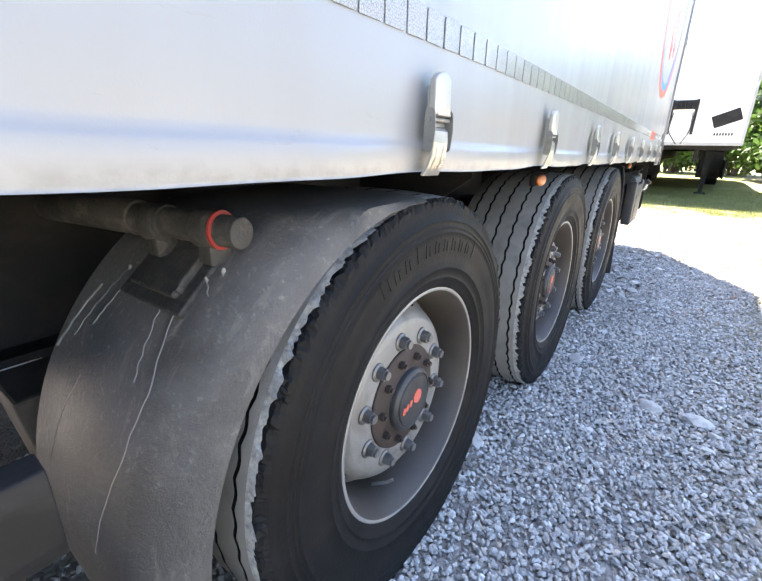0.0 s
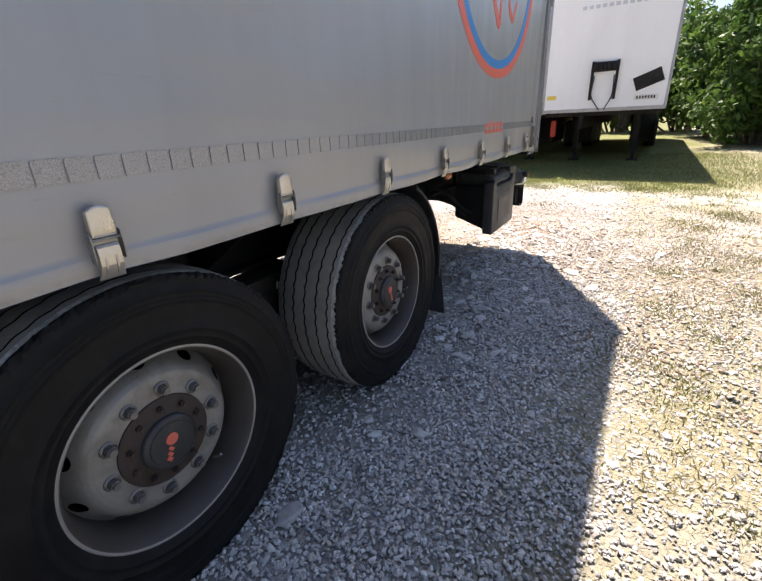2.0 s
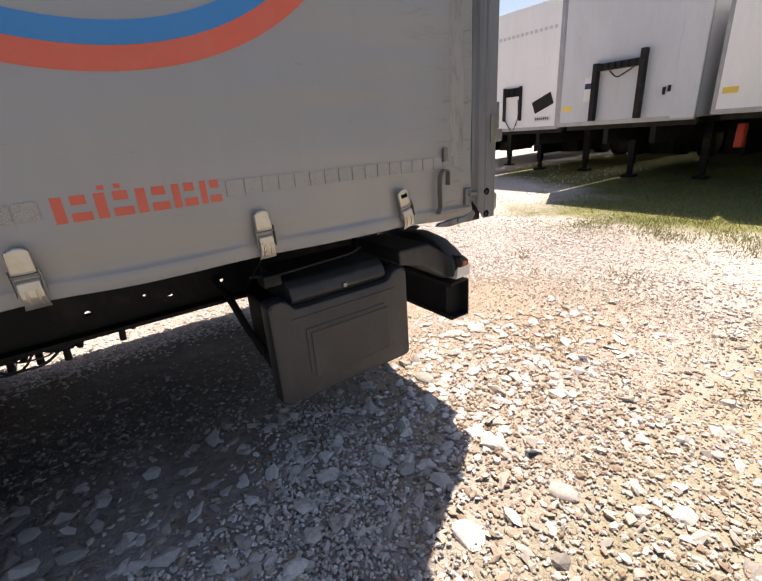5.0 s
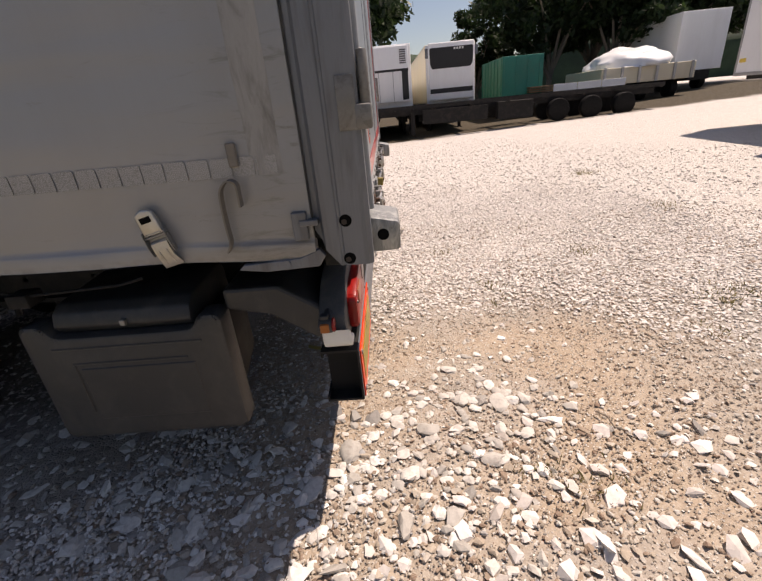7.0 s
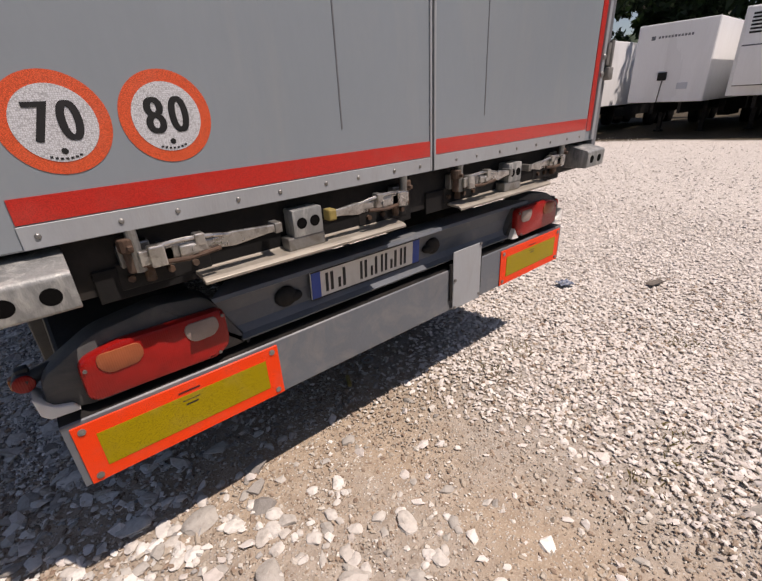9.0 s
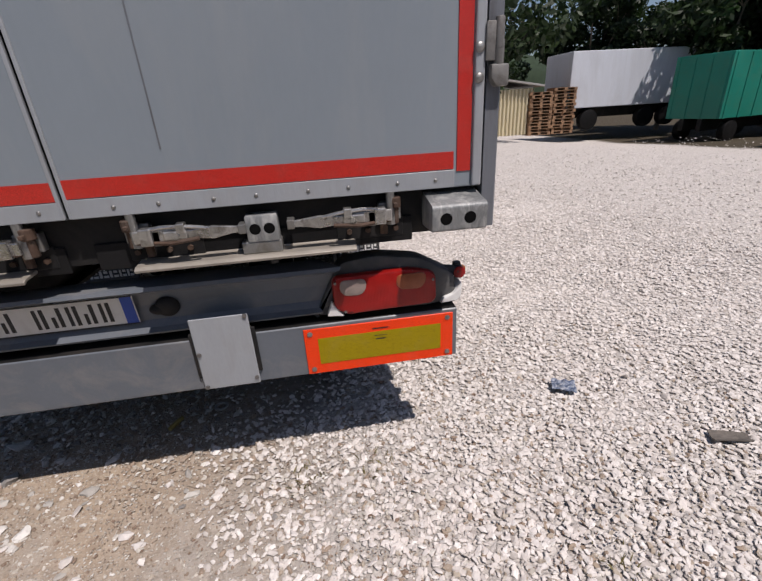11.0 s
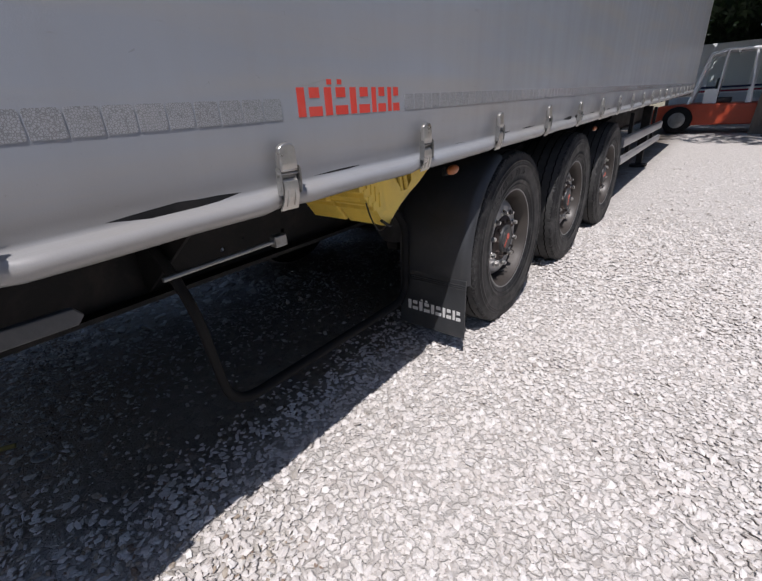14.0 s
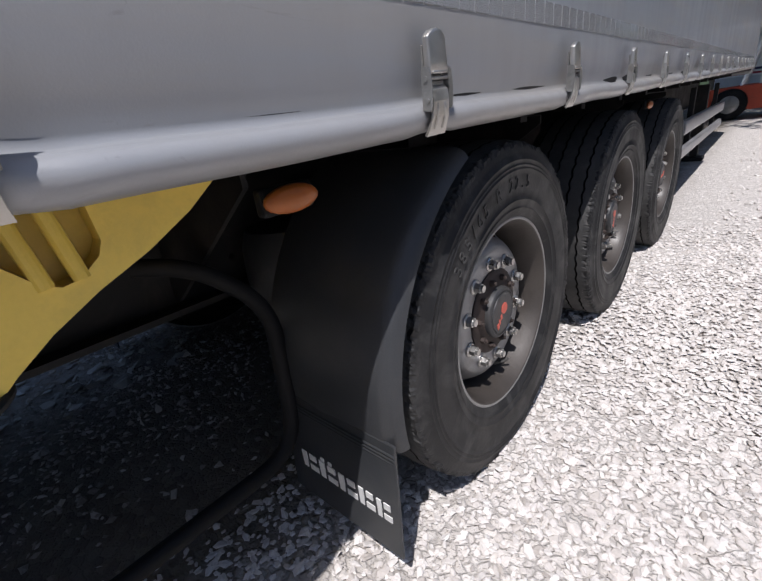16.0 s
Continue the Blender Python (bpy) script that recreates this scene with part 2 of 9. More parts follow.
def tarp(name, base):
    """Grey coated curtain cloth with weave, long soft creases, dust streaks and scuffs."""
    m, nt, bsdf, geo = blank(name)
    pos = geo.outputs["Position"]
    mp = nt.nodes.new("ShaderNodeMapping")
    mp.inputs["Scale"].default_value = (1, 1, 0.12)
    nt.links.new(pos, mp.inputs["Vector"])
    streak = noise_node(nt, mp.outputs["Vector"], 9.0, 6, 0.6)
    mp2 = nt.nodes.new("ShaderNodeMapping")
    mp2.inputs["Scale"].default_value = (1, 0.25, 3.0)
    nt.links.new(pos, mp2.inputs["Vector"])
    band = noise_node(nt, mp2.outputs["Vector"], 3.0, 5)
    big = noise_node(nt, pos, 0.8, 4)
    scuff = noise_node(nt, pos, 26.0, 8, 0.7, 1.2)
    col = mix_node(nt, map_range(nt, big, 0.3, 0.7, 0, 1), tuple(c * 0.92 for c in base), tuple(c * 1.06 for c in base))
    col = mix_node(nt, map_range(nt, streak, 0.42, 0.72, 0, 0.22), col, (0.22, 0.215, 0.205))
    col = mix_node(nt, map_range(nt, band, 0.46, 0.70, 0, 0.42), col, (0.33, 0.295, 0.245))
    col = mix_node(nt, map_range(nt, scuff, 0.66, 0.74, 0, 0.45), col, (0.12, 0.115, 0.11))
    # a rubbed edge beside the rear posts and short level scrapes
    sepc = nt.nodes.new("ShaderNodeSeparateXYZ")
    nt.links.new(pos, sepc.inputs[0])
    # warm light from the ground put into the colour of the foot
    foot = math_node(nt, "MULTIPLY", map_range(nt, math_node(nt, "ADD", sepc.outputs["Z"], math_node(nt, "MULTIPLY", sepc.outputs["Y"], 0.008)), 1.30, 1.08, 0, 0.5), map_range(nt, band, 0.35, 0.6, 0.5, 1))
    col = mix_node(nt, foot, col, (0.29, 0.262, 0.225))
    soiled = math_node(nt, "MULTIPLY", map_range(nt, math_node(nt, "ADD", sepc.outputs["Z"], math_node(nt, "MULTIPLY", sepc.outputs["Y"], 0.0095)), 1.058, 1.042, 0, 0.2), map_range(nt, noise_node(nt, pos, 30.0, 5, 0.6), 0.42, 0.60, 0.0, 1))
    col = mix_node(nt, soiled, col, (0.07, 0.06, 0.05))
    mp3 = nt.nodes.new("ShaderNodeMapping")
    mp3.inputs["Scale"].default_value = (1, 0.35, 2.2)
    nt.links.new(pos, mp3.inputs["Vector"])
    scrape = noise_node(nt, mp3.outputs["Vector"], 16.0, 7, 0.7, 0.8)
    # the cloth darkens towards the rear posts
    post_edge = map_range(nt, math_node(nt, "ADD", sepc.outputs["Y"], map_range(nt, big, 0.3, 0.7, -0.15, 0.15)), -0.60, -0.22, 0, 0.28)
    col = mix_node(nt, post_edge, col, (0.135, 0.122, 0.106))
    corner_wear = math_node(nt, "MULTIPLY", map_range(nt, sepc.outputs["Y"], -0.55, -0.16, 0, 1), map_range(nt, scrape, 0.54, 0.66, 0, 0.6))
    col = mix_node(nt, corner_wear, col, (0.10, 0.088, 0.075))
    col = mix_node(nt, map_range(nt, scrape, 0.64, 0.72, 0, 0.3), col, (0.16, 0.145, 0.125))
    nt.links.new(col, bsdf.inputs["Base Color"])
    nt.links.new(map_range(nt, streak, 0.3, 0.7, 0.30, 0.50), bsdf.inputs["Roughness"])
    bsdf.inputs["Specular IOR Level"].default_value = 0.5
    bsdf.inputs["Coat Weight"].default_value = 0.45
    bsdf.inputs["Coat Roughness"].default_value = 0.22
    fine = noise_node(nt, pos, 350.0, 2)
    bump_to(nt, bsdf, math_node(nt, "ADD", math_node(nt, "MULTIPLY", fine, 0.15), band), 0.12, 0.01)
    return m


def reflective(name, base, cell=260.0, rough=0.3, uneven=0.35, gloss=0.5):
    """Retro-reflective sheeting: a fine honeycomb under a clear film."""
    m, nt, bsdf, geo = blank(name)
    v = nt.nodes.new("ShaderNodeTexVoronoi")
    v.feature = "DISTANCE_TO_EDGE"
    v.inputs["Scale"].default_value = cell
    v.inputs["Randomness"].default_value = uneven
    nt.links.new(geo.outputs["Position"], v.inputs["Vector"])
    n = noise_node(nt, geo.outputs["Position"], 18, 5)
    col = mix_node(nt, map_range(nt, v.outputs["Distance"], 0.0, 0.16, 0.8, 0), base, tuple(c * 0.4 for c in base))
    col = mix_node(nt, map_range(nt, n, 0.5, 0.8, 0, 0.10), col, (0.30, 0.24, 0.2))
    nt.links.new(col, bsdf.inputs["Base Color"])
    bsdf.inputs["Roughness"].default_value = rough
    bsdf.inputs["Specular IOR Level"].default_value = gloss
    bsdf.inputs["Coat Weight"].default_value = 0.6 * gloss
    return m


def guard_skin(name, base):
    """Mudguard plastic: brown dust in clouds, pale runs of dried splash, fine grit, dark rubbed patches."""
    m, nt, bsdf, geo = blank(name)
    pos = geo.outputs["Position"]
    mp = nt.nodes.new("ShaderNodeMapping")
    mp.inputs["Scale"].default_value = (1.0, 0.35, 0.22)
    nt.links.new(pos, mp.inputs["Vector"])
    runs = noise_node(nt, mp.outputs["Vector"], 26.0, 6, 0.65, 0.5)
    cloud = noise_node(nt, pos, 3.2, 7, 0.65, 0.5)
    grit = noise_node(nt, pos, 90.0, 5, 0.75)
    col = mix_node(nt, map_range(nt, cloud, 0.38, 0.62, 0, 1), tuple(c * 0.7 for c in base), tuple(c * 1.6 for c in base))
    col = mix_node(nt, map_range(nt, cloud, 0.55, 0.75, 0, 0.7), col, (0.16, 0.132, 0.105))
    col = mix_node(nt, map_range(nt, runs, 0.56, 0.68, 0, 0.5), col, (0.26, 0.235, 0.205))
    col = mix_node(nt, math_node(nt, "MULTIPLY", map_range(nt, grit, 0.56, 0.68, 0, 0.7), map_range(nt, cloud, 0.4, 0.6, 0.15, 1)), col, (0.34, 0.31, 0.27))
    nt.links.new(col, bsdf.inputs["Base Color"])
    nt.links.new(map_range(nt, cloud, 0.35, 0.65, 0.36, 0.75), bsdf.inputs["Roughness"])
    bump_to(nt, bsdf, math_node(nt, "ADD", grit, cloud), 0.6, 0.008)
    return m


M = {}
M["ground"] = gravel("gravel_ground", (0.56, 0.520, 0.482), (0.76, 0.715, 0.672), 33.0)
M["edge_grey"] = surf("pale_edge_paint", (0.33, 0.352, 0.376), 0.42, 0.1, 0.08, 4, 100, (0.25, 0.23, 0.2), 0.3, 9, (1, 1, 0.3))
M["webbing"] = surf("tan_webbing", (0.175, 0.15, 0.118), 0.85, 0, 0.15, 10, 300, (0.20, 0.12, 0.06), 0.7, 12, (1, 1, 1), 0.4)
M["chips"] = pebble("crushed_stone", [(0.0, (0.40, 0.36, 0.325)), (0.08, (0.56, 0.515, 0.478)), (0.3, (0.64, 0.592, 0.552)), (0.5, (0.66, 0.622, 0.592)), (0.7, (0.71, 0.660, 0.615)), (0.9, (0.73, 0.692, 0.660)), (1.0, (0.82, 0.785, 0.745))])
M["chips_rear"] = pebble("dusty_stone", [(0.0, (0.20, 0.135, 0.095)), (0.25, (0.33, 0.255, 0.19)), (0.45, (0.385, 0.32, 0.25)), (0.65, (0.44, 0.39, 0.325)), (0.85, (0.55, 0.515, 0.46)), (1.0, (0.76, 0.735, 0.69))])
# greyer stone for the shaded side; part of its shade is in the tone
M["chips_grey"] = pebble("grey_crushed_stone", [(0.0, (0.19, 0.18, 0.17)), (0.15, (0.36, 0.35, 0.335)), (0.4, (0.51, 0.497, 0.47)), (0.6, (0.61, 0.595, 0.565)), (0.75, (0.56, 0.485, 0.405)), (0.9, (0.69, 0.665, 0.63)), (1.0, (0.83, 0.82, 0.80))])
M["cobble"] = pebble("rounded_stone", [(0.0, (0.24, 0.225, 0.21)), (0.4, (0.42, 0.395, 0.355)), (1.0, (0.68, 0.655, 0.61))], 0.3)
M["sandy"] = pebble("sandy_stone", [(0.0, (0.30, 0.27, 0.24)), (0.35, (0.43, 0.40, 0.345)), (0.7, (0.52, 0.495, 0.445)), (1.0, (0.68, 0.665, 0.63))], 0.3)
M["rock"] = pebble("loose_rock", [(0.0, (0.36, 0.34, 0.31)), (0.5, (0.53, 0.50, 0.46)), (1.0, (0.74, 0.72, 0.68))], 0.4, "object")
M["tarp"] = tarp("curtain_cloth", (0.270, 0.288, 0.317))
M["band"] = surf("grimy_curtain_band", (0.27, 0.268, 0.265), 0.45, 0, 0.15, 5, 120, (0.06, 0.052, 0.046), 0.6, 22, (1, 1, 0.3), 0.3)
M["door"] = surf("door_panel", (0.222, 0.257, 0.288), 0.38, 0, 0.05, 1.2, 60, (0.40, 0.38, 0.34), 0.16, 3.0, (1, 1, 0.25), 0.04)
M["alu"] = surf("worn_aluminium", (0.42, 0.42, 0.43), 0.42, 0.75, 0.12, 6, 120, (0.33, 0.31, 0.28), 0.4, 9)
M["galv"] = surf("galvanised_steel", (0.30, 0.30, 0.29), 0.42, 0.7, 0.22, 9, 150, (0.15, 0.12, 0.09), 0.65, 18)
M["bright"] = surf("bright_steel", (0.54, 0.53, 0.51), 0.30, 0.9, 0.2, 16, 160, (0.13, 0.10, 0.075), 0.75, 36)
M["clip"] = surf("brushed_clip_steel", (0.50, 0.485, 0.455), 0.34, 0.85, 0.10, 14, 120, (0.33, 0.28, 0.22), 0.35, 22)
M["cream"] = surf("dusty_ledge_metal", (0.32, 0.295, 0.255), 0.5, 0.3, 0.10, 14, 120, (0.33, 0.28, 0.22), 0.4, 22)
M["grey_paint"] = surf("grey_paint", (0.118, 0.134, 0.155), 0.42, 0, 0.10, 4, 90, (0.32, 0.29, 0.25), 0.35, 6)
M["post"] = surf("grey_post_paint", (0.165, 0.176, 0.196), 0.42, 0.1, 0.12, 4, 100, (0.06, 0.052, 0.045), 0.8, 12, (1, 1, 0.12))
M["black_steel"] = surf("black_chassis_paint", (0.013, 0.013, 0.0135), 0.62, 0, 0.25, 5, 70, (0.060, 0.050, 0.042), 0.45, 5, spec=0.25)
M["hinge"] = surf("worn_hinge_paint", (0.20, 0.195, 0.185), 0.5, 0.3, 0.2, 12, 120, (0.075, 0.062, 0.05), 0.8, 24)
M["hanger"] = surf("dusty_bracket_paint", (0.050, 0.043, 0.036), 0.75, 0, 0.25, 6, 90, (0.12, 0.10, 0.08), 0.6, 9)
M["black_tube"] = surf("black_tube_paint", (0.010, 0.010, 0.0105), 0.65, 0, 0.2, 6, 90, spec=0.2)
M["plastic"] = surf("black_plastic", (0.030, 0.031, 0.033), 0.50, 0, 0.15, 4, 160, (0.12, 0.11, 0.095), 0.35, 9)
M["box_plastic"] = surf("charcoal_box_plastic", (0.036, 0.037, 0.039), 0.48, 0, 0.10, 4, 200, (0.10, 0.093, 0.083), 0.35, 8)
M["pipe"] = surf("grimy_pipe_plastic", (0.040, 0.038, 0.036), 0.7, 0, 0.3, 12, 140, (0.14, 0.125, 0.105), 0.5, 40, (1, 1, 1), 0.5)
M["guard"] = guard_skin("dusty_mudguard_plastic", (0.098, 0.092, 0.087))
M["grey_dark"] = surf("dark_grey_moulding", (0.066, 0.068, 0.070), 0.6, 0, 0.15, 4, 90, (0.2, 0.18, 0.16), 0.45, 8)
M["scraped"] = surf("scraped_galvanised_steel", (0.24, 0.25, 0.25), 0.5, 0.35, 0.25, 9, 150, (0.56, 0.56, 0.54), 0.8, 26, (1, 1, 0.3), 0.5)
M["guard_black"] = surf("black_mudguard_plastic", (0.036, 0.038, 0.041), 0.42, 0, 0.12, 4, 160, (0.08, 0.075, 0.07), 0.3, 8)
M["rubber"] = surf("tyre_rubber", (0.0105, 0.0105, 0.011), 0.55, 0, 0.25, 7, 130, (0.024, 0.023, 0.022), 0.5, 10, (1, 1, 1), 0.25, 0.0, 0.12)
M["rubber_dusty"] = surf("dusty_tyre_rubber", (0.017, 0.017, 0.0175), 0.55, 0, 0.25, 7, 130, (0.085, 0.082, 0.078), 0.7, 9, (1, 1, 1), 0.2, 0.0, 0.3)
M["tread"] = surf("dusty_tread_rubber", (0.26, 0.248, 0.228), 0.85, 0, 0.16, 8, 150, (0.10, 0.095, 0.088), 0.45, 14, (1, 1, 1), 0.4)
# near-black puts the dark of tread grooves and holes into the colour
M["hollow_dark"] = surf("groove_and_hole_black", (0.006, 0.006, 0.006), 0.9, 0, 0.2, 8, 120, spec=0.05)
M["torn"] = surf("torn_shoulder_rubber", (0.46, 0.445, 0.42), 0.9, 0, 0.3, 30, 140, (0.10, 0.095, 0.09), 0.7, 70, (1, 1, 1), 0.8)
M["tread_dark"] = surf("clean_tread_rubber", (0.045, 0.044, 0.043), 0.7, 0, 0.16, 8, 150, (0.12, 0.115, 0.105), 0.35, 14, (1, 1, 1), 0.4)
M["rim"] = surf("silver_rim_paint", (0.245, 0.238, 0.226), 0.46, 0.2, 0.14, 6, 110, (0.10, 0.08, 0.062), 0.75, 8)
M["rim_lip"] = surf("rim_lip_metal", (0.27, 0.265, 0.255), 0.42, 0.3, 0.10, 6, 110, (0.2, 0.18, 0.16), 0.35, 12)
# brown grime on the barrel, darkened further for the shade inside the rim
M["barrel"] = surf("shaded_rim_barrel", (0.060, 0.051, 0.044), 0.5, 0.1, 0.2, 6, 110, (0.07, 0.06, 0.05), 0.6, 7)
# sunny-side rim, less brown and lighter: part of its sun is painted in
M["rim_sunny"] = surf("sunny_side_rim_paint", (0.30, 0.30, 0.30), 0.40, 0.45, 0.14, 6, 110, (0.14, 0.13, 0.12), 0.6, 9)
M["hub"] = surf("rusty_hub", (0.052, 0.037, 0.031), 0.7, 0.2, 0.3, 16, 140, (0.04, 0.034, 0.03), 0.5, 20)
M["nut"] = surf("wheel_nut_steel", (0.20, 0.195, 0.19), 0.42, 0.6, 0.2, 20, 150, (0.1, 0.08, 0.06), 0.4, 40)
M["red"] = surf("red_vinyl", (0.62, 0.055, 0.035), 0.42, 0, 0.06, 3, 80, (0.4, 0.2, 0.16), 0.15, 8)
M["orange_red"] = surf("orange_red_vinyl", (0.60, 0.115, 0.075), 0.45, 0, 0.06, 3, 80, (0.42, 0.24, 0.2), 0.2, 8)
M["blue"] = surf("blue_vinyl", (0.02, 0.20, 0.52), 0.42, 0, 0.06, 3, 80, (0.2, 0.3, 0.4), 0.12, 8)
M["tape_red"] = reflective("red_reflective_tape", (0.60, 0.035, 0.025), 520)
M["tape_white"] = reflective("silver_reflective_tape", (0.30, 0.305, 0.315), 230.0, 0.22, 0.8)
M["plate_orange"] = reflective("fluorescent_orange_sheet", (0.96, 0.062, 0.010), 300, gloss=0.12)
M["plate_yellow"] = reflective("yellow_reflective_sheet", (0.37, 0.275, 0.002), 300, gloss=0.15)
M["sign_red"] = reflective("sign_red_sheet", (0.80, 0.125, 0.05), 480)
M["sign_white"] = reflective("sign_white_sheet", (0.62, 0.64, 0.68), 270)
M["ink"] = surf("black_ink", (0.012, 0.012, 0.013), 0.5, 0, 0.1)
M["white"] = surf("white_print", (0.72, 0.72, 0.70), 0.5, 0, 0.05, 3, 90, (0.4, 0.38, 0.34), 0.2, 12)
M["plate_white"] = surf("licence_plate_white", (0.62, 0.61, 0.58), 0.4, 0, 0.05, 3, 90, (0.4, 0.37, 0.32), 0.3, 14)
M["plate_blue"] = surf("licence_plate_blue", (0.015, 0.06, 0.33), 0.4, 0, 0.06)
M["yellow"] = surf("yellow_plastic", (0.84, 0.60, 0.10), 0.42, 0, 0.08, 4, 120, (0.35, 0.27, 0.08), 0.3, 10)
M["grip"] = surf("faded_olive_grip", (0.26, 0.20, 0.055), 0.7, 0, 0.15, 20, 120, (0.12, 0.10, 0.05), 0.6, 40)
M["strap"] = surf("grey_webbing", (0.20, 0.18, 0.155), 0.85, 0, 0.15, 10, 300, (0.1, 0.09, 0.08), 0.4, 18, (1, 1, 1), 0.4)
M["strap_pale"] = surf("bleached_webbing", (0.26, 0.25, 0.235), 0.85, 0, 0.15, 10, 300, (0.2, 0.18, 0.16), 0.5, 30, (1, 1, 1), 0.4)
M["splash"] = surf("dried_mud_splash", (0.30, 0.285, 0.26), 0.8, 0, 0.1)
M["rust"] = surf("rusty_bracket", (0.095, 0.058, 0.040), 0.75, 0.3, 0.3, 14, 120, (0.16, 0.14, 0.12), 0.45, 22)
M["old_tape"] = surf("blackened_tape", (0.085, 0.08, 0.075), 0.7, 0, 0.3, 20, 120, (0.2, 0.19, 0.18), 0.5, 40)
M["ring_red"] = surf("red_seal_rubber", (0.34, 0.035, 0.03), 0.6, 0, 0.2, 20, 90, (0.12, 0.09, 0.08), 0.5, 60)
# brownish chips for beneath the trailer, toned down to carry its shade
M["chips_under"] = pebble("under_trailer_stone", [(0.0, (0.20, 0.176, 0.15)), (0.6, (0.36, 0.325, 0.285)), (1.0, (0.58, 0.55, 0.50))])


def lens_material(name, base, emit=False):
    m, nt, bsdf, geo = blank(name)
    v = nt.nodes.new("ShaderNodeTexWave")
    v.inputs["Scale"].default_value = 60.0
    nt.links.new(geo.outputs["Position"], v.inputs["Vector"])
    n = noise_node(nt, geo.outputs["Position"], 25, 4)
    col = mix_node(nt, map_range(nt, n, 0.4, 0.7, 0, 0.4), base, tuple(c * 0.5 for c in base))
    nt.links.new(col, bsdf.inputs["Base Color"])
    bsdf.inputs["Roughness"].default_value = 0.32
    bsdf.inputs["Specular IOR Level"].default_value = 0.35
    bsdf.inputs["Coat Weight"].default_value = 0.1
    bsdf.inputs["Subsurface Weight"].default_value = 0.15
    bsdf.inputs["Subsurface Radius"].default_value = (0.01, 0.005, 0.005)
    bump_to(nt, bsdf, v.outputs["Fac"], 0.12, 0.003)
    return m


M["lens_red"] = lens_material("red_lamp_lens", (0.30, 0.009, 0.007))
M["lens_orange"] = lens_material("amber_lamp_lens", (0.30, 0.085, 0.035))
M["lens_clear"] = lens_material("clear_lamp_lens", (0.30, 0.24, 0.215))
M["amber"] = lens_material("amber_marker_lens", (0.36, 0.105, 0.018))

# the far yard
M["white_gel"] = surf("white_trailer_panel", (0.84, 0.85, 0.86), 0.35, 0, 0.05, 0.7, 30, (0.45, 0.43, 0.38), 0.14, 1.5, (1, 1, 0.2), 0.02)
M["grey_gel"] = surf("weathered_grey_panel", (0.58, 0.61, 0.66), 0.4, 0, 0.08, 0.7, 30, (0.30, 0.29, 0.27), 0.22, 1.5, (1, 1, 0.2), 0.02)
M["cream_gel"] = surf("yellowed_white_panel", (0.70, 0.63, 0.47), 0.4, 0, 0.06, 0.7, 30, (0.42, 0.36, 0.25), 0.2, 1.5, (1, 1, 0.2), 0.02)
M["green_paint"] = surf("green_container_paint", (0.008, 0.21, 0.155), 0.5, 0, 0.12, 1.0, 30, (0.08, 0.13, 0.08), 0.3, 2)
M["fork_orange"] = surf("orange_machine_paint", (0.46, 0.062, 0.022), 0.42, 0, 0.12, 2, 60, (0.16, 0.06, 0.03), 0.35, 4)
M["cab_glass"] = bpy.data.materials.new("clear_cab_glass")
M["cab_glass"].use_nodes = True
for key, value in (("Base Color", (0.82, 0.87, 0.86, 1)), ("Roughness", 0.04), ("Transmission Weight", 1.0), ("IOR", 1.05)):
    M["cab_glass"].node_tree.nodes["Principled BSDF"].inputs[key].default_value = value
M["wood"] = surf("old_brown_boards", (0.23, 0.145, 0.075), 0.75, 0, 0.25, 3, 60, (0.12, 0.08, 0.05), 0.4, 5, (1, 1, 0.15), 0.3)
M["pallet"] = surf("pallet_wood", (0.27, 0.16, 0.09), 0.8, 0, 0.25, 5, 60, (0.14, 0.09, 0.06), 0.4, 6, (1, 1, 1), 0.3)
M["corrugated"] = surf("cream_corrugated_sheet", (0.58, 0.52, 0.36), 0.55, 0, 0.08, 2, 60, (0.4, 0.33, 0.2), 0.3, 3, (1, 1, 0.25))
M["roof"] = surf("grey_roof_sheet", (0.33, 0.32, 0.31), 0.6, 0.1, 0.12, 2, 40)
M["bark"] = surf("bark", (0.20, 0.165, 0.13), 0.9, 0, 0.3, 6, 60, (0.22, 0.2, 0.17), 0.4, 8, (1, 1, 0.3), 0.6)
M["bark_grey"] = surf("weathered_bark", (0.13, 0.115, 0.10), 0.9, 0, 0.3, 20, 90, (0.22, 0.19, 0.16), 0.6, 30, (1, 1, 1), 0.6)
# lit and shaded leaf colours: crowns against the sun get the darker one
M["leaf"] = leaf_material("sunlit_leaf", (0.045, 0.10, 0.018), (0.15, 0.26, 0.05))
M["leaf_dark"] = leaf_material("shaded_leaf", (0.012, 0.026, 0.009), (0.035, 0.068, 0.018))
M["grass"] = leaf_material("grass_blade", (0.15, 0.175, 0.05), (0.35, 0.36, 0.14))
M["dry_grass"] = leaf_material("dry_grass_blade", (0.20, 0.17, 0.07), (0.36, 0.32, 0.15))
M["navy"] = surf("navy_print", (0.02, 0.025, 0.09), 0.45, 0, 0.06)
M["crimson"] = surf("crimson_print", (0.36, 0.02, 0.05), 0.45, 0, 0.06)
M["hillside"] = surf("wooded_distance", (0.035, 0.06, 0.03), 0.9, 0, 0.4, 0.12, 1.2, (0.015, 0.03, 0.012), 0.7, 0.4)


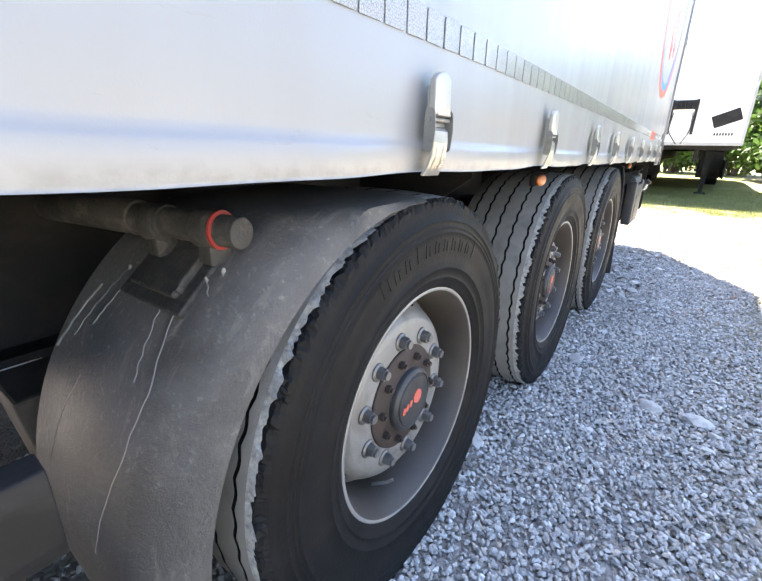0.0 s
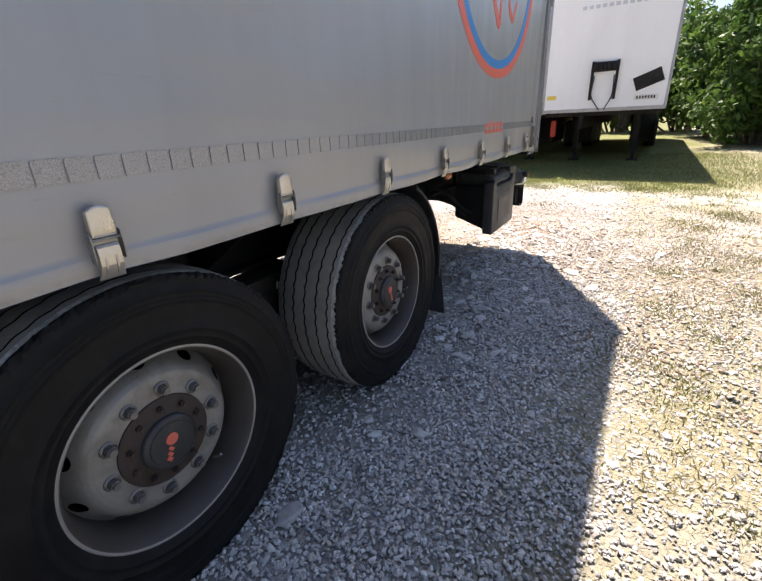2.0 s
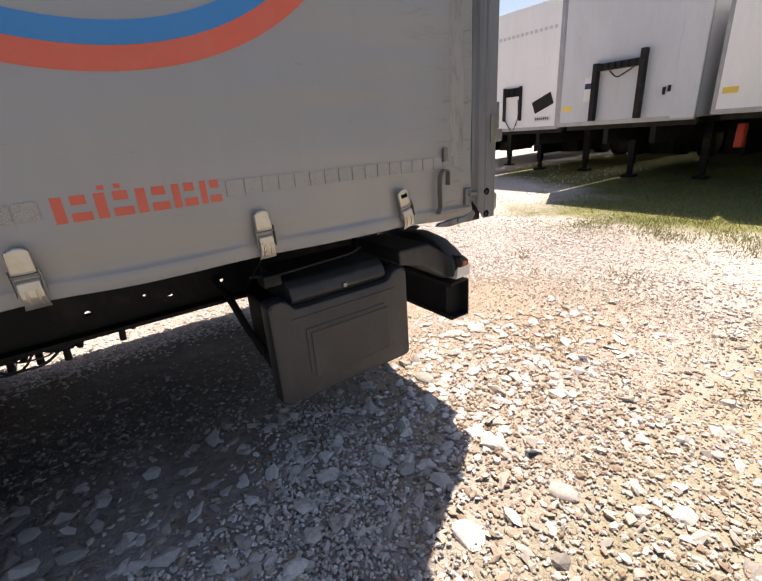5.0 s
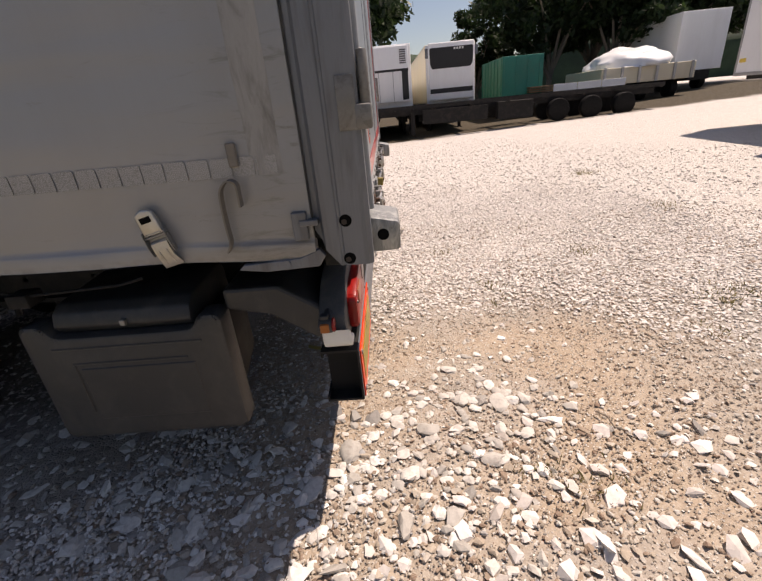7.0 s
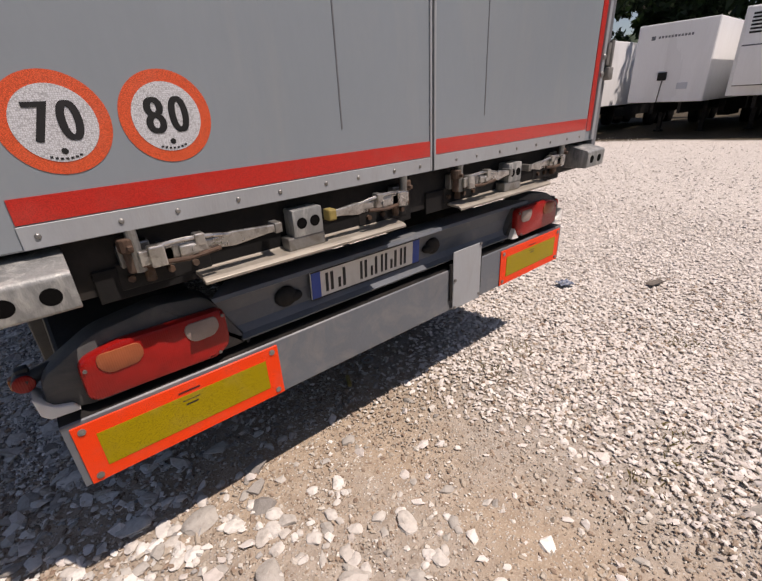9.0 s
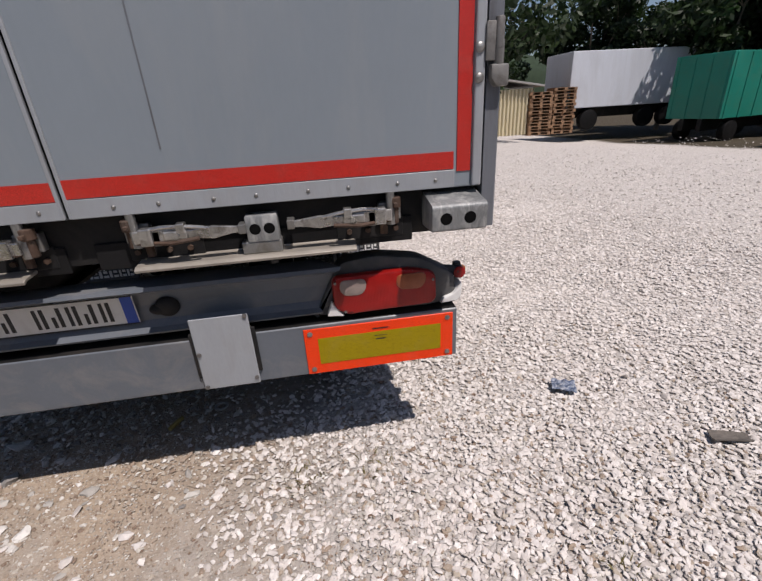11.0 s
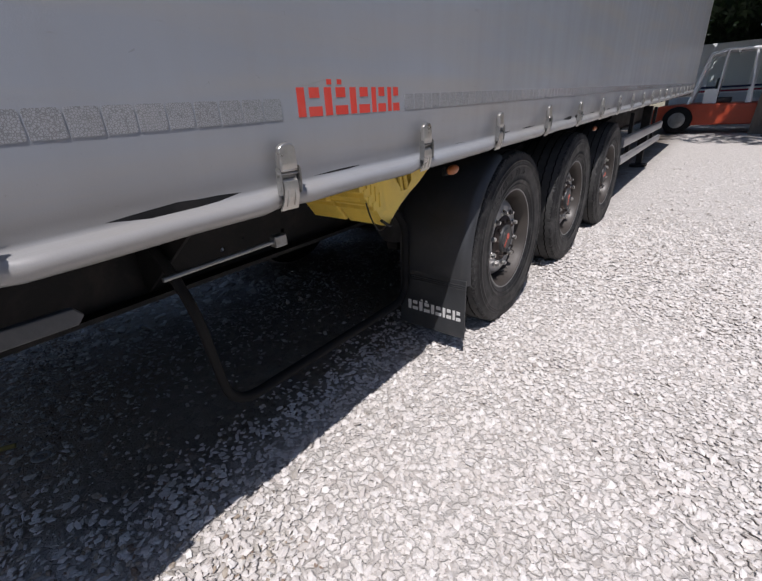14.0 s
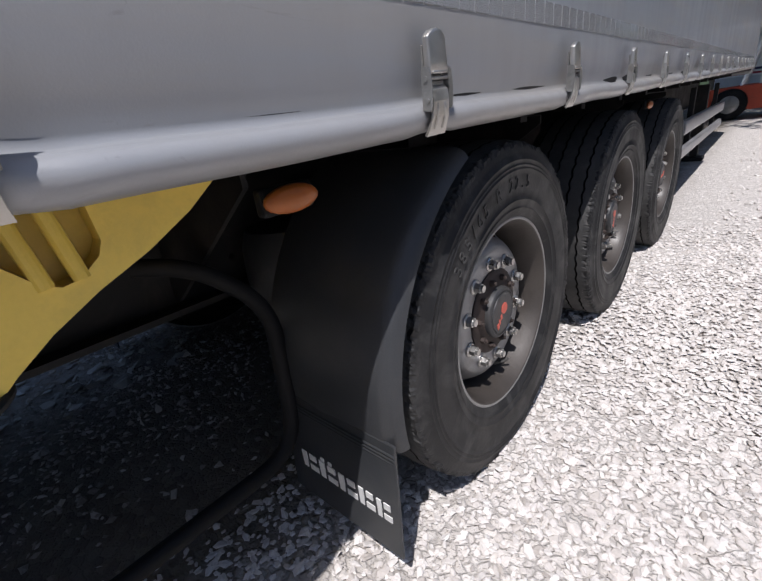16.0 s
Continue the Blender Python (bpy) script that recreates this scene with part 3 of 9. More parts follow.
# ---------------------------------------------------------------- mesh helpers
def part(name, bm, material, parent=None, label="", smooth=False, at=None):
    me = bpy.data.meshes.new(name)
    bm.to_mesh(me)
    bm.free()
    return mesh_part(name, me, material, parent, label, smooth, at)


def mesh_part(name, me, material, parent=None, label="", smooth=False, at=None):
    if material and not me.materials:
        me.materials.append(material)
    if smooth:
        me.shade_smooth()
        if smooth != "all":
            me.set_sharp_from_angle(angle=radians(38))
    ob = new(name, me)
    if parent:
        ob.parent = parent
    if at is not None:
        ob.matrix_basis = at
    if label:
        ob["label"] = label
    return ob


def raw(name, verts, faces, material, parent=None, label="", smooth=False):
    me = bpy.data.meshes.new(name)
    me.from_pydata([tuple(v) for v in verts], [], faces)
    me.update()
    return mesh_part(name, me, material, parent, label, smooth)


def base(name, loc=(0, 0, 0), rz=0.0):
    ob = new(name)
    ob.empty_display_size = 0.2
    ob.matrix_basis = pose(*loc, 0, 0, rz)
    return ob


def box(bm, x0, x1, y0, y1, z0, z1, bev=0.0, seg=2):
    t = bmesh.new()
    bmesh.ops.create_cube(t, size=1.0)
    for v in t.verts:
        v.co = Vector(((x0 + x1) / 2 + v.co.x * abs(x1 - x0), (y0 + y1) / 2 + v.co.y * abs(y1 - y0), (z0 + z1) / 2 + v.co.z * abs(z1 - z0)))
    if bev:
        bmesh.ops.bevel(t, geom=list(t.edges), offset=bev, segments=seg, affect="EDGES", profile=0.5)
    return merge(bm, t)


def merge(bm, t, m=None):
    me = bpy.data.meshes.new("tmp")
    if m is not None:
        t.transform(m)
    t.to_mesh(me)
    t.free()
    bm.from_mesh(me)
    bpy.data.meshes.remove(me)
    return bm


def boxes(*args):
    bm = bmesh.new()
    for a in args:
        box(bm, *a)
    return bm


def cyl(bm, p0, p1, r, seg=20, r2=None, caps=True, bev=0.0):
    p0, p1 = Vector(p0), Vector(p1)
    t = bmesh.new()
    bmesh.ops.create_cone(t, cap_ends=caps, segments=seg, radius1=r, radius2=r if r2 is None else r2, depth=(p1 - p0).length)
    if bev:
        rim = [e for e in t.edges if abs(e.verts[0].co.z - e.verts[1].co.z) < 1e-6]
        bmesh.ops.bevel(t, geom=rim, offset=bev, segments=2, affect="EDGES", profile=0.5)
    return merge(bm, t, Matrix.Translation((p0 + p1) / 2) @ (p1 - p0).to_track_quat("Z", "Y").to_matrix().to_4x4())


def tube(bm, pts, r, seg=10, flat=1.0, closed=False):
    """A rod swept along points."""
    pts = [Vector(p) for p in pts]
    rings, side = [], None
    for n, p in enumerate(pts):
        a = pts[n - 1] if (n or closed) else p
        b = pts[(n + 1) % len(pts)] if (n + 1 < len(pts) or closed) else p
        d = (b - a).normalized()
        if side is None:
            side = d.orthogonal().normalized()
        side = (side - d * side.dot(d)).normalized()
        up = d.cross(side)
        rings.append([bm.verts.new(p + side * (math.cos(2 * math.pi * k / seg) * r) + up * (math.sin(2 * math.pi * k / seg) * r * flat)) for k in range(seg)])
    pairs = list(zip(rings, rings[1:])) + ([(rings[-1], rings[0])] if closed else [])
    for a, b in pairs:
        for k in range(seg):
            bm.faces.new((a[k], a[(k + 1) % seg], b[(k + 1) % seg], b[k]))
    if not closed:
        bm.faces.new(rings[0][::-1])
        bm.faces.new(rings[-1])
    return bm


def rounded(pts, r, n=5):
    """A path with its inner corners rounded."""
    pts = [Vector(p) for p in pts]
    out = [pts[0]]
    for a, b, c in zip(pts, pts[1:], pts[2:]):
        u, w = (a - b), (c - b)
        d = min(r, u.length * 0.49, w.length * 0.49)
        s, e = b + u.normalized() * d, b + w.normalized() * d
        for k in range(n + 1):
            q = k / n
            out.append(s * (1 - q) ** 2 + b * 2 * q * (1 - q) + e * q * q)
    out.append(pts[-1])
    return out


def prism(bm, pts, axis, a0, a1, bev=0.0):
    """A flat outline pushed along an axis from a0 to a1. Outline in the two other axes, in order."""
    def place(p, a):
        return {"x": (a, p[0], p[1]), "y": (p[0], a, p[1]), "z": (p[0], p[1], a)}[axis]
    t = bmesh.new()
    lo, hi = [t.verts.new(place(p, a0)) for p in pts], [t.verts.new(place(p, a1)) for p in pts]
    n = len(pts)
    t.faces.new(lo[::-1])
    t.faces.new(hi)
    for k in range(n):
        t.faces.new((lo[k], lo[(k + 1) % n], hi[(k + 1) % n], hi[k]))
    bmesh.ops.recalc_face_normals(t, faces=list(t.faces))
    if bev:
        bmesh.ops.bevel(t, geom=list(t.edges), offset=bev, segments=2, affect="EDGES", profile=0.5)
    return merge(bm, t)


def revolve(bm, prof, seg=64, shift=None):
    """A profile of (radius, x) turned about the x axis. shift(n, angle) gives offsets (dr, dx) for a profile point."""
    rings = []
    for k in range(seg):
        a = 2 * math.pi * k / seg
        ring = []
        for n, (r, x) in enumerate(prof):
            dr, dx = shift(n, a) if shift else (0, 0)
            ring.append(bm.verts.new((x + dx, math.cos(a) * (r + dr), math.sin(a) * (r + dr))))
        rings.append(ring)
    for k in range(seg):
        a, b = rings[k], rings[(k + 1) % seg]
        for n in range(len(prof) - 1):
            bm.faces.new((a[n], a[n + 1], b[n + 1], b[n]))
    return bm


def text_mesh(body, size, depth, spacing=1.0):
    c = bpy.data.curves.new("text", "FONT")
    c.body, c.size, c.extrude, c.align_x, c.align_y = body, size, depth, "CENTER", "CENTER"
    c.space_character = spacing
    t = bpy.data.objects.new("text", c)
    me = bpy.data.meshes.new_from_object(t)
    bpy.data.objects.remove(t)
    bpy.data.curves.remove(c)
    return me


def sharp(x, a, b):
    t = max(0.0, min(1.0, (x - a) / (b - a)))
    return t * t * (3 - 2 * t)


def land(x, y):
    """Height of the yard: level round the trailer, sloped towards the far row to fit the camera view."""
    z = (0.04 * (y - 1.0) - 0.12) * sharp(-x, 6.0, 16.0)
    return max(-0.9, min(0.7, z))

# ---------------------------------------------------------------- the yard's ground
def axis_steps(lo, hi, step, far):
    a = list(np.arange(lo, hi + 1e-6, step))
    out, d = [], step
    x = hi
    while x < far:
        d *= 1.22
        x += d
        out.append(x)
    out2, d, x = [], step, lo
    while x > -far:
        d *= 1.22
        x -= d
        out2.append(x)
    return out2[::-1] + a + out


gx, gy = axis_steps(-5.0, 4.6, 0.09, 900.0), axis_steps(-8.0, 4.0, 0.09, 900.0)
gv = []
for y in gy:
    for x in gx:
        near = sharp(14 - abs(x) - abs(y), 0, 6)
        z = land(x, y) + near * (0.010 * noise.noise((x * 0.9, y * 0.9, 3.0)) + 0.006 * noise.noise((x * 4.5, y * 4.5, 9.0))) - 0.006
        gv.append((x, y, z))
W = len(gx)
gf = [(j * W + i, j * W + i + 1, (j + 1) * W + i + 1, (j + 1) * W + i) for j in range(len(gy) - 1) for i in range(W - 1)]
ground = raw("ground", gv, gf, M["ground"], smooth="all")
tagged(ground, "pale crushed-stone yard with bare earth, dry grass and lawn", "ground", kind="structure")

# ---------------------------------------------------------------- the curtain-side trailer
HUB_Z, AXLES = 0.502, (-5.520, -4.212, -2.906)
trailer = base("curtainsider_trailer")
tagged(trailer, "grey curtain-sided semi-trailer with worn tyres standing on gravel", "trailer")


def lift(y):
    return -0.0075 * y


def hem_z(s, y):
    """Foot of a curtain: the sunny side hangs a little higher."""
    return 1.042 - 0.0082 * y if s > 0 else 1.062 - 0.0112 * y


CLIP_YS = {1: [-0.545, -1.158, -1.782, -2.426, -3.078, -3.714, -4.275, -4.968, -5.668] + [-6.36 - 0.65 * k for k in range(11)],
           -1: [-0.532, -1.160, -1.803, -2.442, -3.130, -3.790, -4.44, -5.09, -5.74] + [-6.40 - 0.65 * k for k in range(11)]}


def skin(s, y, z):
    """How far the curtain's cloth stands out at a place, z in metres over its foot."""
    w = 0.004 * noise.noise((y * 1.1, z * 1.5 + 7 * s, 1.0)) + 0.0016 * noise.noise((y * 5, z * 3, 4.0 + s))
    return 1.268 + w + math.exp(-z * 5) * (0.010 if s > 0 else 0.006) * noise.noise((y * 2.7, z * 4, 11.0 * s)) * (1.6 if y > -0.9 else 1.0)


def curtain(s):
    """One side curtain: hangs straight, gathers into a rolled hem that the clips pull down."""
    ny = 270
    ys = [-0.155 - (13.4 - 0.155) * k / ny for k in range(ny + 1)]
    zs = [0.0, 0.005, 0.012, 0.021, 0.031, 0.040, 0.045, 0.048, 0.060, 0.08, 0.11, 0.16, 0.21, 0.26, 0.32, 0.38, 0.45, 0.55, 0.65, 0.77, 0.9, 1.07, 1.25, 1.45, 1.65, 1.87, 2.1, 2.33, 2.55, 2.9]
    roll = [0.002, 0.012, 0.020, 0.025, 0.0255, 0.020, 0.013, -0.011, -0.012, -0.007, -0.002] + [0] * 19
    gain = 1.2 if s < 0 else 0.2
    verts = []
    for y in ys:
        gap = min(abs(y - c) for c in CLIP_YS[s])
        mid = sharp(gap, 0.012, 0.06) if s < 0 else sharp(gap, 0.0, 0.25)
        loose = sharp(-y, 0.46, 0.60) if s < 0 else 1.0
        for z, r in zip(zs, roll):
            low = math.exp(-z * 5)
            hem = 0.010 * mid * max(0.0, 1 - z / 0.1) * gain
            sag = -0.006 * mid * max(0.0, 1 - z / 0.15) - (0.014 * sharp(y, -0.9, -0.2) * max(0.0, 1 - z / 0.2) if s > 0 else 0.0)
            verts.append((s * (skin(s, y, z) + r * gain * (0.42 + 0.62 * mid) * loose + hem * 0.4 + (1 - loose) * low * 0.012 * noise.noise((y * 9, z * 11, 2.0))), y, hem_z(s, y) + z + sag + 0.004 * low * noise.noise((y * 3.1, 2.0, s))))
    n = len(zs)
    m = len(verts)
    inner = [(v[0] - s * 0.006, v[1], v[2] + 0.002) for v in verts]
    faces = []
    for k in range(ny):
        for j in range(n - 1):
            a, b, c, d = k * n + j, k * n + j + 1, (k + 1) * n + j + 1, (k + 1) * n + j
            faces += [(a, d, c, b) if s > 0 else (a, b, c, d), (m + a, m + b, m + c, m + d) if s > 0 else (m + a, m + d, m + c, m + b)]
        faces.append((k * n, (k + 1) * n, m + (k + 1) * n, m + k * n))
    raw("curtain", verts + inner, faces, M["tarp"], trailer, "grey coated curtain with rolled hem", smooth="all")


for s in (1, -1):
    curtain(s)

bm = bmesh.new()
box(bm, -1.262, 1.262, -13.6, 0.0, 3.95, 4.03, 0.012)
part("roof", bm, M["alu"], trailer)
part("front_wall", boxes((-1.27, 1.27, -13.62, -13.42, 1.12, 3.97, 0.01)), M["alu"], trailer)
bm = bmesh.new()
prism(bm, [(-13.6, 1.10 + lift(-13.6)), (-0.1, 1.10), (-0.1, 1.19), (-13.6, 1.19 + lift(-13.6))], "x", -1.235, 1.235)
part("load_floor", bm, M["black_steel"], trailer)
for s in (1, -1):
    bm = bmesh.new()
    prism(bm, [(-13.5, 1.075 + lift(-13.5)), (-0.12, 1.075), (-0.12, 1.19), (-13.5, 1.19 + lift(-13.5))], "x", s * 1.236, s * 1.254)
    part("side_rail", bm, M["black_steel"], trailer)


# reflective contour tape, printed mark and ring on each curtain
def flat_cell(me_name, w, h, t, rnd=0.006):
    pts = rounded([(-w / 2 + 0.001, -h / 2, 0), (w / 2, -h / 2, 0), (w / 2, h / 2, 0), (-w / 2, h / 2, 0), (-w / 2, -h / 2, 0), (-w / 2 + 0.002, -h / 2, 0)], rnd, 2)
    bm = bmesh.new()
    prism(bm, [(p[0], p[1]) for p in pts[1:-1]], "x", 0, t)
    me = bpy.data.meshes.new(me_name)
    bm.to_mesh(me)
    bm.free()
    return me


cell_mesh = flat_cell("tape_cell", 0.053, 0.048, 0.002)
cell_mesh.materials.append(M["tape_white"])
PITCH = 0.0575


def tape_rows(s):
    far_v, far_f = [], []
    y, mark = -0.245, (-1.24, -1.715) if s > 0 else (-1.205, -1.72)
    zbase = 1.277 if s > 0 else 1.297
    while y > -13.2:
        if not (mark[1] < y < mark[0]):
            z = zbase - 0.0066 * y
            x = s * ((max(skin(s, y + e, z + u - hem_z(s, y)) for e in (-0.03, 0.0, 0.03) for u in (-0.03, 0.0, 0.03)) + 0.0008) if s > 0 else skin(s, y, z - hem_z(s, y)) - 0.0004)
            if y > -6.6:
                c = new("tape_cell", cell_mesh)
                c.parent = trailer
                c.matrix_basis = pose(x, y, z) if s > 0 else pose(x, y, z, 0, 0, 180)
            else:
                n = len(far_v)
                x += s * 0.002
                far_v += [(x, y - 0.0265, z - 0.024), (x, y + 0.0265, z - 0.024), (x, y + 0.0265, z + 0.024), (x, y - 0.0265, z + 0.024)]
                far_v += [(x - s * 0.003, p[1], p[2]) for p in far_v[n:n + 4]]
                far_f += [(n, n + 1, n + 2, n + 3), (n + 4, n + 7, n + 6, n + 5)]
                far_f += [(n + a, n + 4 + a, n + 4 + b, n + b) for a, b in ((0, 1), (1, 2), (2, 3), (3, 0))]
        y -= PITCH
    ob = raw("tape_cells", far_v, far_f, M["tape_white"], trailer)
    ob["kind"] = "stuff"


for s in (1, -1):
    tape_rows(s)


def ring_print(s, name, yc, zc, a0, b0, a1, b1, mat, off):
    """An elliptical printed band on the curtain."""
    n = 120
    v, f = [], []
    for k in range(n):
        t = 2 * math.pi * k / n
        for a, b in ((a0, b0), (a1, b1)):
            y, z = yc + a * math.cos(t), zc + b * math.sin(t)
            w = skin(s, y, z - hem_z(s, y))
            v += [(s * (w + off), y, z), (s * (w - 0.002), y, z)]
    for k in range(n):
        p, q = 4 * k, 4 * ((k + 1) % n)
        f += [(p, p + 2, q + 2, q), (p + 1, q + 1, q + 3, p + 3), (p, q, q + 1, p + 1), (p + 2, p + 3, q + 3, q + 2)]
    raw(name, v, f, mat, trailer)


def brush(s, name, pts, mat, w, off):
    """A loose painted stroke on the curtain."""
    pts = rounded([(0, p[0], p[1]) for p in pts], 0.06, 6)
    v, f = [], []
    for k, p in enumerate(pts):
        d = (pts[min(k + 1, len(pts) - 1)] - pts[max(k - 1, 0)]).normalized()
        nrm = Vector((0, -d.z, d.y)) * w * (0.55 + 0.45 * math.sin(math.pi * (k + 0.6) / (len(pts) + 0.2)))
        for q in (p + nrm, p - nrm):
            w2 = skin(s, q.y, q.z - hem_z(s, q.y))
            v += [(s * (w2 + off), q.y, q.z), (s * (w2 - 0.002), q.y, q.z)]
    for k in range(len(pts) - 1):
        p, q = 4 * k, 4 * k + 4
        f += [(p, q, q + 2, p + 2), (p + 1, p + 3, q + 3, q + 1), (p, p + 1, q + 1, q), (p + 2, q + 2, q + 3, p + 3)]
    raw(name, v, f, mat, trailer)


for s, yc, dz in ((1, -1.51, 0.0), (-1, -1.672, 0.03)):
    ring_print(s, "red_ring", yc, 2.36 + dz, 0.880, 0.755, 0.806, 0.697, M["orange_red"], 0.002)
    ring_print(s, "blue_ring", yc, 2.36 + dz, 0.805, 0.696, 0.742, 0.642, M["blue"], 0.002)
    brush(s, "print_stroke", [(yc - 0.28 * s, 2.35 + dz), (yc - 0.12 * s, 2.05 + dz), (yc + 0.02 * s, 1.90 + dz), (yc + 0.06 * s, 2.3 + dz)], M["orange_red"], 0.028, 0.002)
    brush(s, "print_stroke", [(yc + 0.12 * s, 2.35 + dz), (yc + 0.24 * s, 2.05 + dz), (yc + 0.34 * s, 1.98 + dz), (yc + 0.42 * s, 2.12 + dz)], M["orange_red"], 0.026, 0.002)


def maker_mark(s, y0, y1, z0, z1, x, mat, axis="x", parent=None, shear=0.0):
    """A plain mark as plain blocks: five pairs of bars with two dots over the second."""
    widths = (1.0, 1.05, 1.0, 0.8, 0.72)
    gap, total = 0.14, sum(widths) + 4 * 0.14
    u = 0.0
    for n, w in enumerate(widths):
        bits = [(u, u + 0.30 * w, 0.0, 1.0), (u + 0.44 * w, u + w, 0.0, 0.34), (u + 0.50 * w, u + 0.92 * w, 0.64, 1.0)]
        if n == 1:
            bits += [(u + 0.15, u + 0.35, 1.1, 1.28), (u + 0.62, u + 0.82, 1.1, 1.28)]
        bm = bmesh.new()
        for a, b, c, d in bits:
            ya, yb = y0 + (y1 - y0) * a / total, y0 + (y1 - y0) * b / total
            za, zb = z0 + (z1 - z0) * c, z0 + (z1 - z0) * d
            if axis == "x":
                o = skin(s, (ya + yb) / 2, (za + zb) / 2 - hem_z(s, y0))
                box(bm, s * (o - 0.003), s * (o + (0.0018 if s > 0 else 0.0010)), min(ya, yb), max(ya, yb), za, zb)
            else:
                box(bm, min(ya, yb), max(ya, yb), x - 0.0015, x + 0.0015, za, zb)
        part("mark_block", bm, mat, parent or trailer)
        u += w + gap


maker_mark(1, -1.688, -1.266, 1.249, 1.316, 1.272, M["orange_red"])
maker_mark(-1, -1.246, -1.684, 1.284, 1.353, 1.272, M["red"])

# tension clips
bm = bmesh.new()
for e in (-1, 1):
    ear = rounded([(0.002, 0.030, 0), (0.020, 0.026, 0), (0.024, 0.060, 0), (0.022, 0.094, 0), (0.004, 0.096, 0), (0.002, 0.030, 0), (0.006, 0.029, 0)], 0.008, 3)[1:-1]
    t = bmesh.new()
    prism(t, [(p.x, p.y) for p in ear], "y", e * 0.0315 - 0.0012, e * 0.0315 + 0.0012)
    merge(bm, t)
    cyl(bm, (0.012, e * 0.031, 0.078), (0.012, e * 0.0355, 0.078), 0.0042, 10)
    cyl(bm, (0.014, e * 0.031, 0.044), (0.014, e * 0.0350, 0.044), 0.0036, 10)
box(bm, 0.001, 0.005, -0.026, 0.026, 0.05, 0.128, 0.001, 1)
box(bm, 0.005, 0.009, -0.028, 0.028, 0.066, 0.074, 0.001, 1)
cyl(bm, (0.014, -0.031, 0.078), (0.014, 0.031, 0.078), 0.0035, 8)
clip_plate_mesh = bpy.data.meshes.new("clip_plate")
bm.to_mesh(clip_plate_mesh)
bm.free()
clip_plate_mesh.materials.append(M["galv"])
# pressed lever: a gently domed plate whose rim turns back
bm = bmesh.new()
us = [-1.0, -1.0, -0.94, -0.8, -0.5, 0.0, 0.5, 0.8, 0.94, 1.0, 1.0]
vs = [0.0, 0.0, 0.06, 0.3, 0.6, 0.9, 0.97, 1.0, 1.0]
grid = []
for i, w in enumerate(vs):
    row = []
    for j, u in enumerate(us):
        x = 0.0185 + 0.0022 * (1 - u * u) - 0.0018 * (w - 0.5)
        if i in (0, len(vs) - 1) or j in (0, len(us) - 1):
            x = 0.007
        elif i in (1, len(vs) - 2) or j in (1, len(us) - 2):
            x -= 0.0022
        row.append(bm.verts.new((x, u * (0.0268 - 0.0012 * w), 0.084 + (0.0545 + 0.0125 * (1 - u * u)) * w)))
    grid.append(row)
for p, q in zip(grid, grid[1:]):
    for j in range(len(us) - 1):
        bm.faces.new((p[j], p[j + 1], q[j + 1], q[j]))
box(bm, 0.012, 0.0225, -0.0225, 0.0225, 0.0835, 0.0885, 0.0015, 1)
bmesh.ops.recalc_face_normals(bm, faces=list(bm.faces))
clip_lever_mesh = bpy.data.meshes.new("clip_lever")
bm.to_mesh(clip_lever_mesh)
bm.free()
clip_lever_mesh.shade_smooth()
clip_lever_mesh.set_sharp_from_angle(angle=radians(50))
bm = bmesh.new()
hook = [(0.012, 0.066), (0.0175, 0.060), (0.0190, 0.042), (0.017, 0.02), (0.009, 0.000), (0.002, -0.013), (-0.002, -0.011), (0.005, 0.003), (0.012, 0.022), (0.014, 0.042), (0.012, 0.058), (0.008, 0.064)]
prism(bm, hook, "y", -0.0235, 0.0235)
for v in bm.verts:
    if v.co.z < 0.01:
        v.co.y *= 1.0 + 0.22 * (0.01 - v.co.z) / 0.023
for e in (-0.011, 0.011):
    tube(bm, [(0.0165, e, 0.040), (0.0180, e, 0.030), (0.0155, e * 1.05, 0.014), (0.0085, e * 1.12, -0.002)], 0.0032, 8)
clip_hook_mesh = bpy.data.meshes.new("clip_hook")
bm.to_mesh(clip_hook_mesh)
bm.free()
for me in (clip_lever_mesh, clip_hook_mesh):
    me.materials.append(M["clip"])
for s in (1, -1):
    for k, y in enumerate(CLIP_YS[s]):
        turn = 14 * s if k == 0 and s > 0 else random.uniform(-2.5, 2.5)
        z = hem_z(s, y) + 0.006
        m = pose(s * (1.279 + (0.006 if s < 0 else 0.002)), y, z, turn, 0, 0 if s > 0 else 180)
        c = mesh_part("tension_clip", clip_plate_mesh, None, trailer, "steel over-centre clip", at=m)
        mesh_part("lever", clip_lever_mesh, None, c)
        mesh_part("hook", clip_hook_mesh, None, c)
        if k == 0:
            # black box on the lever stands for a dark slot
            part("slot", boxes((0.0185, 0.0214, -0.015, 0.015, 0.116, 0.132, 0.0006, 1)), M["hollow_dark"], c)

